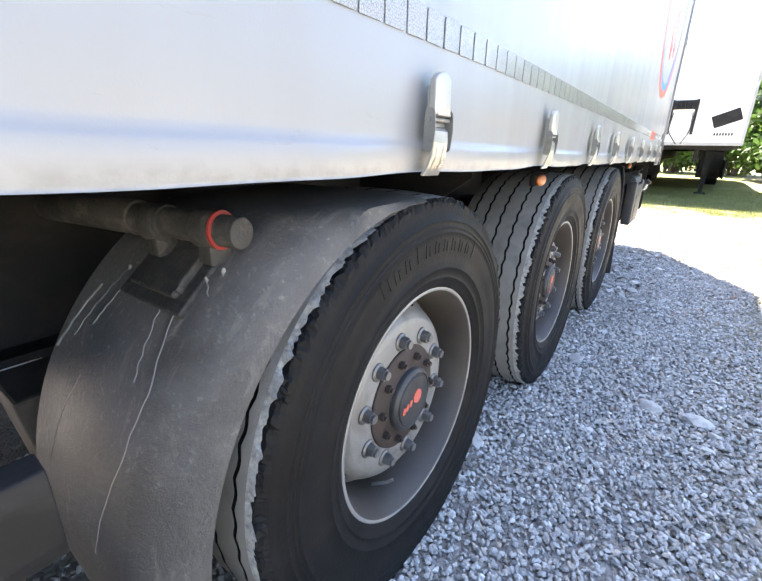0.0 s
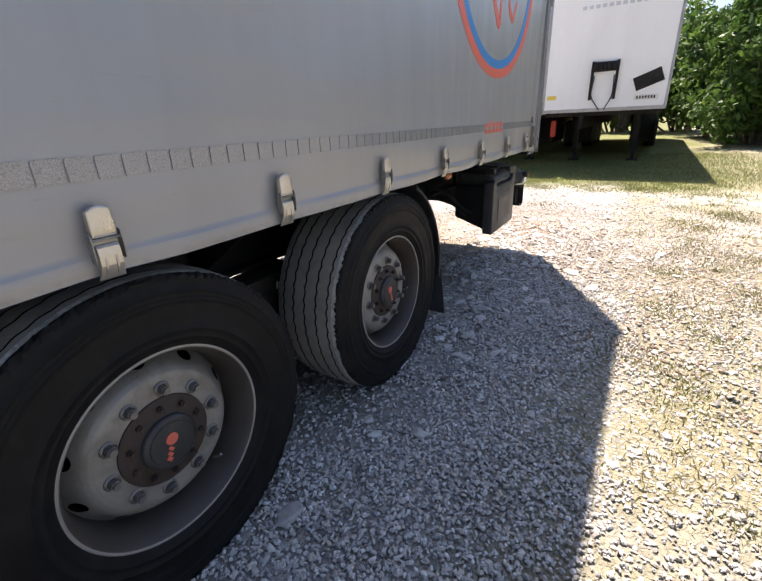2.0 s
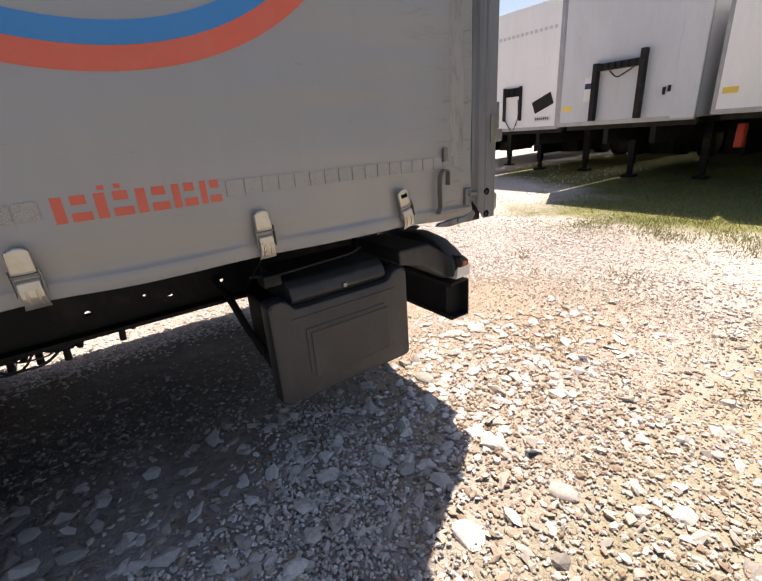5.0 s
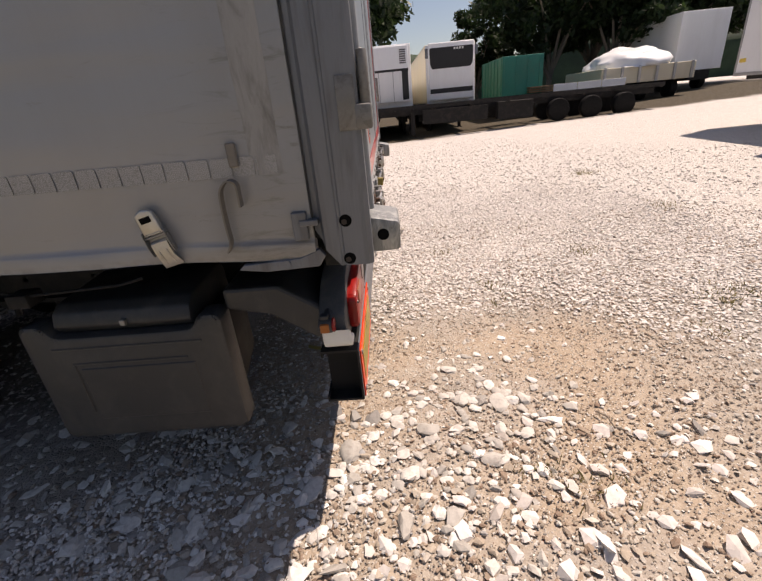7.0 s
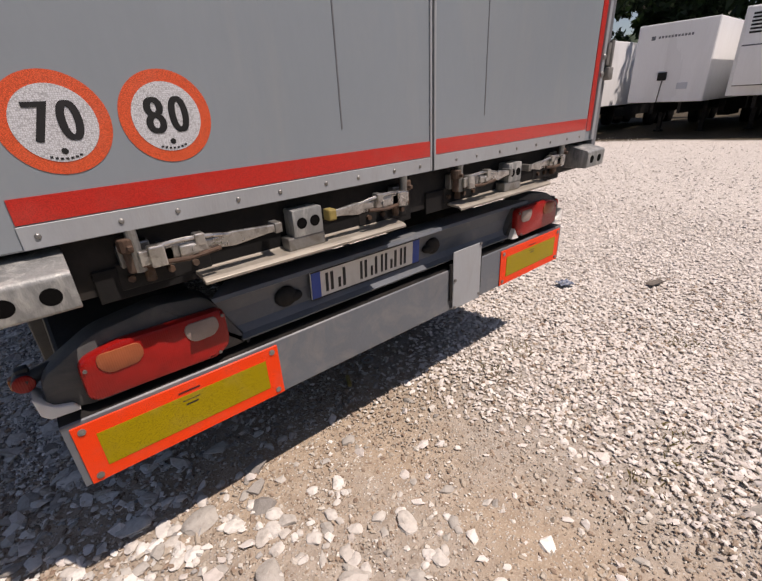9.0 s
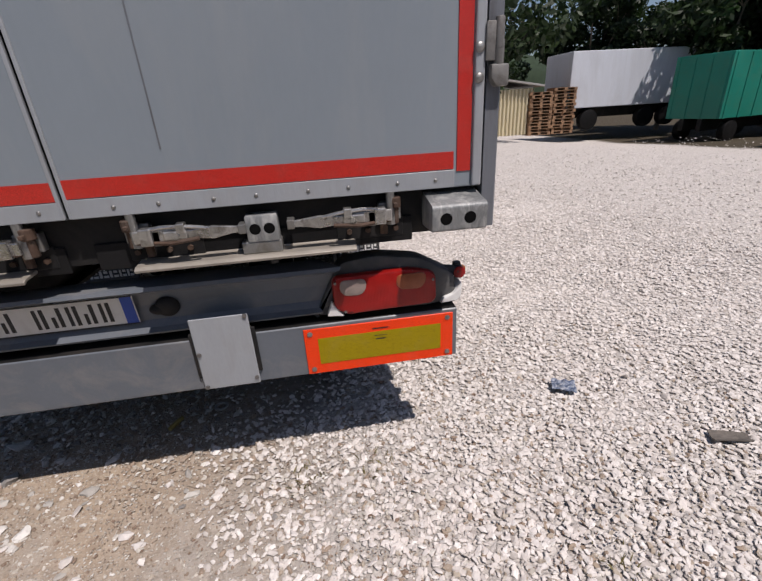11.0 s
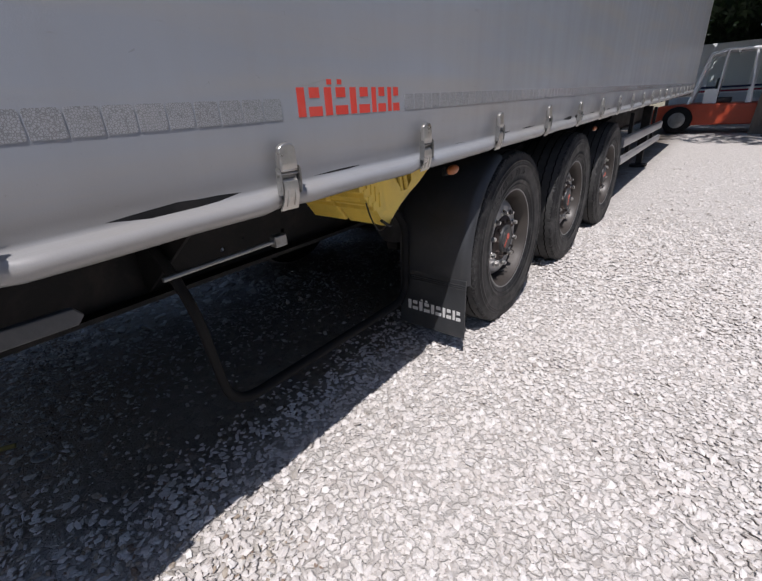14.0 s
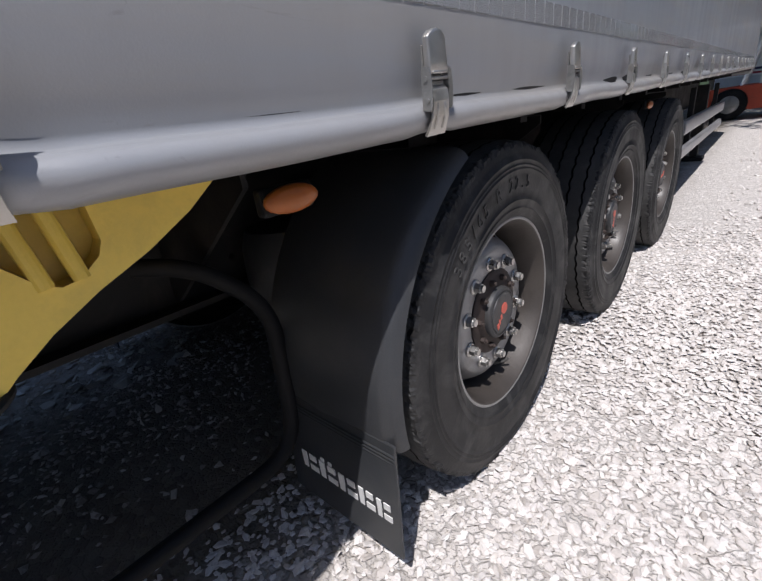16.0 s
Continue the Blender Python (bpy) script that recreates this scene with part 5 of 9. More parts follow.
RUNS = ([(0.96, 139), (0.93, 149), (0.885, 159), (0.855, 169)], [(0.915, 137), (0.90, 141), (0.885, 145)], [(1.035, 137), (1.05, 143), (1.065, 149)],
        [(1.08, 139), (1.11, 149), (1.095, 159), (1.035, 175)], [(1.125, 131), (1.150, 137), (1.155, 141), (1.155, 145)], [(1.105, 133), (1.150, 137)],
        [(0.84, 139), (0.825, 143), (0.795, 151)], [(1.165, 127), (1.165, 133), (1.16, 137)], [(0.89, 135), (0.865, 141), (0.84, 148)], [(0.945, 137), (0.925, 143)])
for n, run in enumerate(RUNS):
    pts = []
    for (x0, a0), (x1, a1) in zip(run, run[1:]):
        for k in range(5):
            q = k / 5
            pts.append(guard_point(x0 + (x1 - x0) * q + 0.0025 * math.sin(3 * k + n), a0 + (a1 - a0) * q))
    pts.append(guard_point(*run[-1]))
    bm = bmesh.new()
    tube(bm, pts, (0.0012, 0.002, 0.0011, 0.001, 0.0016)[n % 5], 5)
    if n in (1, 4, 5, 8):
        t = bmesh.new()
        bmesh.ops.create_icosphere(t, subdivisions=2, radius=1.0)
        merge(bm, t, Matrix.Translation(pts[0]) @ Matrix.Diagonal((0.003, 0.004, 0.007, 1)))
    part("dried_splash", bm, M["splash"], trailer, "pale dried streak on the mudguard")

# side guards and landing legs ahead of the wheels
for s in (1, -1):
    for z0, z1 in ((0.695, 0.822), (0.50, 0.60)):
        bm = bmesh.new()
        prism(bm, [(s * 1.165, z0), (s * 1.195, z0 + 0.008), (s * 1.20, z0 + 0.03), (s * 1.20, z1 - 0.03), (s * 1.195, z1 - 0.008), (s * 1.165, z1)], "y", -9.55, -6.258, 0.003)
        # same rail on both sides; the shaded one is coloured black for its shade
        part("guard_rail", bm, M["alu"] if s < 0 else M["black_steel"], trailer, "aluminium side guard rail" if s < 0 else "side guard rail, blackened for the shade on this side")
    for y in (-6.9, -8.9):
        part("guard_post", boxes((s * 1.12, s * 1.163, y - 0.03, y + 0.03, 0.48, 1.06)), M["black_steel"], trailer)
    bm = bmesh.new()
    box(bm, s * 0.84, s * 0.98, -9.95, -9.81, 0.35, 1.05, 0.006)
    box(bm, s * 0.86, s * 0.96, -9.93, -9.83, 0.06, 0.36, 0.006)
    box(bm, s * 0.78, s * 1.04, -10.02, -9.74, 0.0, 0.05, 0.012)
    part("landing_leg", bm, M["black_steel"], trailer)

# amber side markers
bm = bmesh.new()
t = bmesh.new()
bmesh.ops.create_uvsphere(t, u_segments=24, v_segments=10, radius=1.0)
merge(bm, t, Matrix.Diagonal((0.014, 0.052, 0.022, 1)))
amber_me = bpy.data.meshes.new("side_marker")
bm.to_mesh(amber_me)
bm.free()
amber_me.materials.append(M["amber"])
amber_me.shade_smooth()
for s, y in ((1, -4.697), (1, -2.166), (-1, -2.166), (-1, -4.697)):
    mk = mesh_part("side_marker", amber_me, None, trailer, "amber oval side marker", at=pose(s * 1.203, y, 1.024))
    part("marker_base", boxes((s * 1.175, s * 1.196, y - 0.05, y + 0.05, 1.002, 1.046, 0.006)), M["black_tube"], trailer)

# tool box hung from the chassis
bm = bmesh.new()
prism(bm, [(0.84, 0.52), (1.125, 0.415), (1.135, 0.80), (0.84, 0.80)], "y", -1.135, -0.555, 0.014)
tool = part("tool_box", bm, M["black_tube"], trailer, "charcoal plastic tool box with a shouldered front cover", smooth=True)
bm = bmesh.new()
shoulders = rounded([(-0.80, 0.388, 0), (-1.168, 0.388, 0), (-1.168, 0.842, 0), (-1.085, 0.842, 0), (-1.065, 0.795, 0), (-0.60, 0.795, 0), (-0.580, 0.842, 0), (-0.502, 0.842, 0), (-0.502, 0.388, 0), (-0.80, 0.388, 0), (-0.81, 0.388, 0)], 0.03, 4)[1:-1]
prism(bm, [(p.x, p.y) for p in shoulders], "x", 1.110, 1.200, 0.014)
part("front_cover", bm, M["box_plastic"], tool, smooth=True)
bm = bmesh.new()
prism(bm, [(1.150, 0.79), (1.182, 0.825), (1.165, 0.868), (1.13, 0.890), (0.86, 0.905), (0.84, 0.86), (0.84, 0.79)], "y", -1.06, -0.605, 0.008)
part("lid", bm, M["plastic"], tool, smooth=True)
bm = bmesh.new()
for y0, y1, z0, z1 in ((-1.03, -1.022, 0.50, 0.70), (-1.03, -0.64, 0.694, 0.702), (-1.08, -0.58, 0.752, 0.760)):
    box(bm, 1.196, 1.2035, y0, y1, z0, z1, 0.002, 1)
box(bm, 1.197, 1.204, -1.01, -0.62, 0.47, 0.68, 0.0035, 1)
part("panel", bm, M["box_plastic"], tool)
bm = bmesh.new()
box(bm, 1.172, 1.192, -0.83, -0.812, 0.822, 0.842, 0.003)
part("latch", bm, M["galv"], tool)
bm = bmesh.new()
tube(bm, rounded([(0.56, -1.19, 0.80), (0.80, -1.19, 0.74), (0.90, -1.165, 0.62), (1.00, -1.14, 0.56)], 0.05), 0.016, 8)
tube(bm, rounded([(0.56, -1.14, 0.70), (0.84, -1.16, 0.64), (0.95, -1.14, 0.53)], 0.05), 0.014, 8)
part("box_bracket", bm, M["black_steel"], trailer, smooth=True)
bm = bmesh.new()
tube(bm, rounded([(1.16, -1.20, 0.955), (1.17, -1.10, 0.94), (1.19, -0.78, 0.96), (1.17, -0.72, 0.97)], 0.03), 0.005, 8)
box(bm, 1.12, 1.19, -1.16, -1.09, 0.905, 0.95, 0.006)
part("support_bar", bm, M["black_steel"], trailer, smooth=True)
bm = bmesh.new()
prism(bm, [(-0.50, 0.90), (-0.32, 0.90), (-0.17, 0.80), (-0.16, 0.70), (-0.22, 0.70), (-0.36, 0.80), (-0.50, 0.83)], "x", 0.78, 1.15, 0.012)
part("rear_fender", bm, M["plastic"], trailer)

# hose hoop and sliding tube on the sunny side
bm = bmesh.new()
tube(bm, rounded([(-0.74, -1.02, 0.92), (-0.85, -1.05, 0.72), (-0.85, -1.10, 0.262), (-0.85, -2.27, 0.262), (-0.85, -2.29, 0.72), (-0.80, -2.15, 0.86), (-0.72, -2.05, 0.88)], 0.13, 7), 0.017, 12, 1.3)
part("tube_frame", bm, M["black_tube"], trailer, "black bent tube frame", smooth=True)
bm = bmesh.new()
prism(bm, [(-0.16, 0.945), (-0.66, 0.938), (-0.675, 0.955), (-0.66, 0.974), (-0.16, 0.985)], "x", -1.215, -1.195, 0.003)
part("slide_bar", bm, M["grey_dark"], trailer, "dull steel latch bar below the curtain")
bm = bmesh.new()
box(bm, -1.25, -1.19, -0.30, -0.15, 1.008, 1.036, 0.005)
box(bm, -1.245, -1.20, -0.26, -0.17, 0.975, 1.009, 0.004)
cyl(bm, (-1.262, -0.30, 1.022), (-1.19, -0.30, 1.022), 0.016, 12)
part("curtain_winch", bm, M["black_steel"], trailer)

# wheel chocks in their holder
for k, x0 in enumerate((-1.15, -0.94)):
    bm = bmesh.new()
    curve = [(-2.078 + 0.012 * k, 1.069), (-2.032, 1.034), (-1.965, 0.996), (-1.895, 0.965), (-1.835, 0.932), (-1.79, 0.900), (-1.755, 0.870)]
    end = -1.59 + 0.05 * k
    outline = curve + [(-1.728, 0.868), (-1.672, 0.945), (-1.632, 0.975), (end, 1.04), (end, 1.072), (-2.076, 1.075)]
    if k == 0:
        pocket = [(-1.772, 1.072), (-1.800, 1.042), (-1.842, 0.992), (-1.862, 0.982), (-1.882, 0.986), (-1.908, 1.006), (-1.916, 1.024), (-1.912, 1.073)]
        prism(bm, outline[:-1] + pocket + [outline[-1]], "x", x0, x0 + 0.035)
        prism(bm, outline, "x", x0 + 0.036, x0 + 0.19, 0.006)
        for y, z in ((-1.835, 1.062), (-1.872, 1.062)):
            cyl(bm, (x0 + 0.004, y - 0.012, 0.985), (x0 + 0.012, y, z + 0.012), 0.010, 12)
    else:
        prism(bm, outline, "x", x0, x0 + 0.19, 0.006)
    ch = part("chock", bm, M["yellow"], trailer, "yellow plastic wheel chock")
    bm = bmesh.new()
    for j in range(4):
        y = -1.672 + (0.024 + 0.012 * k) * j
        z = 0.945 + 0.027 * j
        box(bm, x0 - 0.003, x0 + 0.194, y - 0.002, y + 0.016, z - 0.004, z + 0.03, 0.002, 1)
        box(bm, x0 - 0.005, x0 + 0.004, y - 0.03, y - 0.024, z + 0.004, z + 0.06, 0.002, 1)
    part("rib", bm, M["yellow"], ch)
bm = bmesh.new()
tube(bm, rounded([(-1.16, -1.69, 0.90), (-1.17, -1.735, 0.865), (-1.15, -1.78, 0.885), (-0.9, -1.78, 0.885)], 0.02), 0.006, 6)
tube(bm, rounded([(-1.16, -1.72, 0.87), (-1.17, -1.66, 0.86), (-1.16, -1.63, 0.92), (-1.15, -1.62, 0.98)], 0.05), 0.003, 5)
part("chock_wire", bm, M["black_steel"], trailer, smooth=True)
part("chock_holder", boxes((-1.10, -0.72, -2.02, -1.45, 1.078, 1.095)), M["black_steel"], trailer)
bm = bmesh.new()
tube(bm, [(-1.10, -0.88, 0.930), (-1.10, -1.24, 0.934)], 0.007, 8)
box(bm, -1.115, -1.085, -1.27, -1.225, 0.915, 0.952, 0.004)
part("pull_rod", bm, M["galv"], trailer, "thin steel pull rod with an end bracket")

# ---------------------------------------------------------------- rear frame and doors
for s in (1, -1):
    bm = bmesh.new()
    outline = [(s * 1.232, -0.150), (s * 1.262, -0.150), (s * 1.270, -0.134), (s * 1.284, -0.124), (s * 1.284, -0.088), (s * 1.2805, -0.084), (s * 1.2805, -0.079), (s * 1.284, -0.075), (s * 1.284, -0.012), (s * 1.276, 0.0), (s * 1.236, 0.0)]
    prism(bm, outline, "z", 1.0, 4.0, 0.0)
    # the foot is cut away at a slant
    for v in bm.verts:
        if v.co.z < 1.5:
            v.co.z += 0.10 * sharp(-v.co.y, 0.1, 0.15)
    post = part("corner_post", bm, M["post"], trailer, "grey painted corner post")
    # bolt holes: black discs stand for the dark inside
    for y, z in ((-0.094, 1.124), (-0.094, 1.020)):
        bm = bmesh.new()
        cyl(bm, (s * 1.268, y + 0.030, z), (s * 1.2845, y + 0.030, z), 0.0165, 20)
        hole = part("bolt_hole", bm, M["hollow_dark"], post)
        bm = bmesh.new()
        cyl(bm, (s * 1.280, y + 0.026, z - 0.003), (s * 1.2862, y + 0.026, z - 0.003), 0.008, 6)
        part("bolt", bm, M["hub"], hole)
    # black strips stand for the dark gaps beside the door and in the post
    part("frame_gap_strip", boxes((s * 1.2285, s * 1.2355, -0.05, -0.006, 1.14, 3.93, 0.001, 1)), M["plastic"], post, "black strip for the dark gap beside the door")
    part("channel_dark", boxes((s * 1.250, s * 1.2735, -0.127, -0.1185, 1.12, 3.95, 0.001, 1)), M["plastic"], post, "black strip for the dark channel in the post")
    part("channel_dark", boxes((s * 1.250, s * 1.2668, -0.1535, -0.1495, 1.12, 3.95, 0.001, 1)), M["plastic"], post, "black strip for the dark channel in the post")
    bm = bmesh.new()
    cyl(bm, (s * 1.246, -0.166, 1.03), (s * 1.246, -0.166, 3.95), 0.014, 14)
    part("curtain_pole", bm, M["alu"], trailer, smooth=True)
    for z in ((1.375, 2.3, 3.2) if s > 0 else (1.44, 2.36, 3.26)):
        bm = bmesh.new()
        prism(bm, [(s * 1.238, z + 0.022), (s * 1.238, z - 0.012), (s * 1.254, z - 0.034), (s * 1.290, z - 0.034), (s * 1.290, z + 0.022)], "y", -0.012, 0.030, 0.006)
        box(bm, s * 1.2835, s * 1.2885, -0.050, -0.006, z - 0.034, z + 0.085, 0.002)
        cyl(bm, (s * 1.262, 0.016, z + 0.018), (s * 1.262, 0.016, z + 0.135), 0.0125, 16, bev=0.003)
        cyl(bm, (s * 1.262, 0.016, z + 0.062), (s * 1.262, 0.016, z + 0.066), 0.0138, 16)
        box(bm, s * 1.224, s * 1.262, 0.012, 0.020, z + 0.030, z + 0.125, 0.003)
        part("hinge", bm, M["hinge"], trailer, "worn grey-painted steel door hinge", smooth=True)

for s, x0, x1 in ((1, -0.041, 1.225), (-1, -1.225, -0.050)):
    bm = bmesh.new()
    box(bm, x0, x1, -0.045, 0.0, 1.132, 3.94, 0.004, 1)
    d = part("rear_door", bm, M["door"], trailer, "pale grey rear door panel")
    e0, e1 = (x0, 1.112) if s > 0 else (-1.146, x1)
    up = 0.0 if s > 0 else 0.004
    part("kick_strip", boxes((e0 + 0.001, e1, -0.001, 0.004, 1.134, 1.181 + up, 0.001, 1)), M["edge_grey"], d, "riveted aluminium strip")
    part("red_tape", boxes((e0 + 0.004, e1 - 0.002, -0.001, 0.003, 1.184 + up, 1.234 + up)), M["tape_red"], d)
    v0, v1 = (1.139, 1.184) if s > 0 else (-1.194, -1.152)
    part("red_tape", boxes((v0, v1, -0.001, 0.003, 1.172 + 2 * up, 3.9)), M["tape_red"], d)
    g0, g1 = (1.190, 1.2275) if s > 0 else (-1.2275, -1.198)
    part("door_edge", boxes((g0, g1, -0.046, 0.012, 1.134, 3.93, 0.005)), M["edge_grey"], d, "pale grey door edge profile")
    bm = bmesh.new()
    box(bm, (x0 if s > 0 else x1 - 0.010), (x0 + 0.010 if s > 0 else x1), -0.04, 0.005, 1.134, 3.93, 0.002)
    part("door_seal", bm, M["edge_grey"], d)
    riv = bmesh.new()
    t = bmesh.new()
    bmesh.ops.create_uvsphere(t, u_segments=10, v_segments=6, radius=0.0062)
    merge(riv, t, Matrix.Diagonal((1, 0.5, 1, 1)))
    rivet_me = bpy.data.meshes.new("rivet")
    riv.to_mesh(rivet_me)
    riv.free()
    rivet_me.shade_smooth()
    k = 0
    x = e0 + 0.06
    while x < e1 - 0.02:
        mesh_part("rivet", rivet_me, M["galv"], d, at=pose(x, 0.005, 1.158))
        x += 0.118 + 0.03 * (k % 2)
        k += 1
    for z in (1.43, 1.505, 2.2, 2.9):
        mesh_part("rivet", rivet_me, M["galv"], d, at=pose(s * 1.209, 0.013, z) @ Matrix.Scale(2.3, 4))
    bm = bmesh.new()
    box(bm, min(s * 0.33, s * 0.326), max(s * 0.33, s * 0.326), -0.001, 0.0015, 1.30, 3.9)
    part("panel_seam", bm, M["post"], d)

# speed discs
for x, n in ((0.991, "70"), (0.789, "80")):
    bm = bmesh.new()
    cyl(bm, (0, 0.0, 0), (0, 0.0012, 0), 0.0935, 64)
    disc = part("speed_disc", bm, M["sign_red"], trailer, "round speed sign, red rim, black figures", at=pose(x, 0.0, 1.3600))
    bm = bmesh.new()
    cyl(bm, (0, 0.001, 0), (0, 0.0020, 0), 0.0700, 64)
    part("white_field", bm, M["sign_white"], disc)
    m = Matrix(((-1, 0, 0), (0, 0, 1), (0, 1, 0))).transposed().to_4x4()
    m.translation = (0, 0.0022, 0.0)
    for ch, shift in zip(n, (-0.0285, 0.0285)):
        me = text_mesh(ch, 0.092, 0.0008)
        # a heavier cut of the figure
        thick = bmesh.new()
        for dx in (-0.0035, -0.0012, 0.0012, 0.0035):
            thick.from_mesh(me)
            thick.verts.ensure_lookup_table()
            for v in thick.verts[-len(me.vertices):]:
                v.co.x += dx + shift
                v.co.z += dx * 0.02
        part("figure", thick, M["ink"], disc, at=m @ Matrix.Diagonal((0.86, 1.12, 1, 1)))
    bm = bmesh.new()
    for k in range(7):
        a = radians(-90 + 7.5 * (k - 3))
        box(bm, 0.064 * math.cos(a) - 0.0025, 0.064 * math.cos(a) + 0.0025, 0.0018, 0.0028, 0.064 * math.sin(a) - 0.002, 0.064 * math.sin(a) + 0.002)
    cyl(bm, (0, 0.0018, -0.050), (0, 0.0027, -0.050), 0.006, 14)
    part("small_print", bm, M["ink"], disc)

# sill with its fittings
bm = bmesh.new()
box(bm, -1.232, 1.232, -0.14, -0.055, 0.985, 1.126)
part("rear_sill", bm, M["black_steel"], trailer)
for x0, x1 in ((-1.02, -0.60), (-0.50, -0.06), (0.02, 0.42), (0.54, 1.02)):
    part("sill_face", boxes((x0, x1, -0.056, -0.046, 0.965, 1.045, 0.002, 1)), M["black_tube"], trailer)
for x0, x1 in ((0.11, 0.80), (-0.83, -0.18)):
    bm = bmesh.new()
    prism(bm, [(-0.05, 1.006), (-0.045, 0.988), (0.014, 0.982), (0.026, 0.975), (0.024, 0.966), (0.010, 0.973), (-0.055, 0.978), (-0.056, 1.006)], "x", x0, x1, 0.002)
    part("step_ledge", bm, M["cream"], trailer, "dusty folded steel ledge")


def lock_set(xa, xb):
    """A door lock: pivot bracket at xa, lever running to xb, with keeper and pins."""
    d = 1 if xb > xa else -1
    bm = bmesh.new()
    box(bm, xa - 0.035, xa + 0.035, -0.05, -0.02, 1.045, 1.10, 0.004)
    box(bm, xa + d * 0.05, xa + d * 0.075, -0.05, 0.02, 1.04, 1.085, 0.004)
    cyl(bm, (xa, -0.005, 1.035), (xa, -0.005, 1.135), 0.013, 14)
    k = part("door_lock", bm, M["galv"], trailer, "worn steel rear door lock")
    bm = bmesh.new()
    t = bmesh.new()
    L = abs(xb - xa)
    prism(t, [(0.0, -0.017), (0.07, -0.019), (0.16, -0.014), (0.22, -0.020), (L - 0.03, -0.010), (L, -0.009), (L, 0.009), (L - 0.03, 0.012), (0.22, 0.018), (0.16, 0.012), (0.07, 0.020), (0.0, 0.018)], "y", 0.008, 0.020, 0.003)
    box(t, 0.02, 0.055, 0.0, 0.030, -0.024, 0.026, 0.004)
    box(t, 0.085, 0.15, 0.014, 0.030, -0.012, 0.014, 0.004)
    cyl(t, (0.12, 0.0, 0.0), (0.12, 0.036, 0.0), 0.009, 10)
    if d < 0:
        t.transform(Matrix.Scale(-1, 4, (1, 0, 0)))
        bmesh.ops.reverse_faces(t, faces=list(t.faces))
    merge(bm, t, Matrix.Translation((xa, 0, 1.068)))
    part("lever", bm, M["bright"], k, "bright pressed-steel lever")
    bm = bmesh.new()
    tube(bm, [(xa + d * 0.005, 0.012, 1.052), (xa + d * 0.10, 0.03, 1.048), (xa + d * 0.18, 0.028, 1.055)], 0.006, 8)
    part("lock_link", bm, M["rust"], k)
    part("keeper", boxes((xb - 0.011, xb + 0.011, -0.02, 0.024, 1.054, 1.082, 0.003)), M["galv"], k)
    part("lock_base", boxes((min(xa - d * 0.045, xa + d * 0.17), max(xa - d * 0.045, xa + d * 0.17), -0.052, -0.044, 0.985, 1.052, 0.002, 1)), M["black_steel"], k)
    bm = bmesh.new()
    cyl(bm, (xa + d * 0.02, -0.03, 1.000), (xa + d * 0.02, -0.03, 1.045), 0.012, 12)
    part("pivot_stub", bm, M["rust"], k)
    for e in (-0.02, 0.07, 0.13):
        bm = bmesh.new()
        cyl(bm, (xa + d * e, -0.046, 1.012), (xa + d * e, -0.034, 1.012), 0.009, 6)
        part("bolt", bm, M["rust"], k)
    bm = bmesh.new()
    tube(bm, rounded([(xa + d * 0.03, 0.016, 1.088), (xa + d * 0.09, 0.026, 1.096), (xa + d * 0.16, 0.022, 1.090), (xa + d * 0.21, 0.016, 1.080)], 0.02), 0.0055, 8)
    box(bm, xa + d * 0.135 - 0.012, xa + d * 0.135 + 0.012, 0.004, 0.034, 1.074, 1.102, 0.003)
    part("safety_catch", bm, M["bright"], k, "thin steel safety catch")
    bm = bmesh.new()
    cyl(bm, (xa - d * 0.012, -0.012, 1.084), (xa - d * 0.012, -0.012, 1.118), 0.021, 14, bev=0.004)
    cyl(bm, (xa - d * 0.012, -0.012, 1.034), (xa - d * 0.012, -0.012, 1.086), 0.014, 14, bev=0.004)
    box(bm, xa - d * 0.012 - 0.006, xa - d * 0.012 + 0.006, -0.012, 0.022, 1.092, 1.104, 0.002, 1)
    part("cam", bm, M["rust"], k, "rust-stained cam collar")


lock_set(0.925, 0.58)
lock_set(0.09, 0.40)
lock_set(-0.20, -0.50)
lock_set(-0.945, -0.64)
part("rubber_grip", boxes((0.392, 0.420, -0.005, 0.030, 1.052, 1.086, 0.005)), M["grip"], trailer, "faded yellow lever end")

for x0, x1 in ((0.428, 0.527), (-0.602, -0.508)):
    bm = bmesh.new()
    box(bm, x0, x1, -0.05, 0.006, 1.020, 1.100, 0.005, 2)
    blk = part("buffer_block", bm, M["scraped"], trailer, "steel buffer block with two holes", smooth=True)
    # the holes are black discs on the face, painted for their dark
    for k in (0.28, 0.72):
        bm = bmesh.new()
        x = x0 + (x1 - x0) * k
        cyl(bm, (x, 0.0, 1.060), (x, 0.0066, 1.060), 0.0165, 20)
        part("hole", bm, M["hollow_dark"], blk)
    part("buffer_foot", boxes((x0 - 0.004, x1 + 0.02, -0.045, 0.002, 0.984, 1.022, 0.004)), M["galv"], blk)
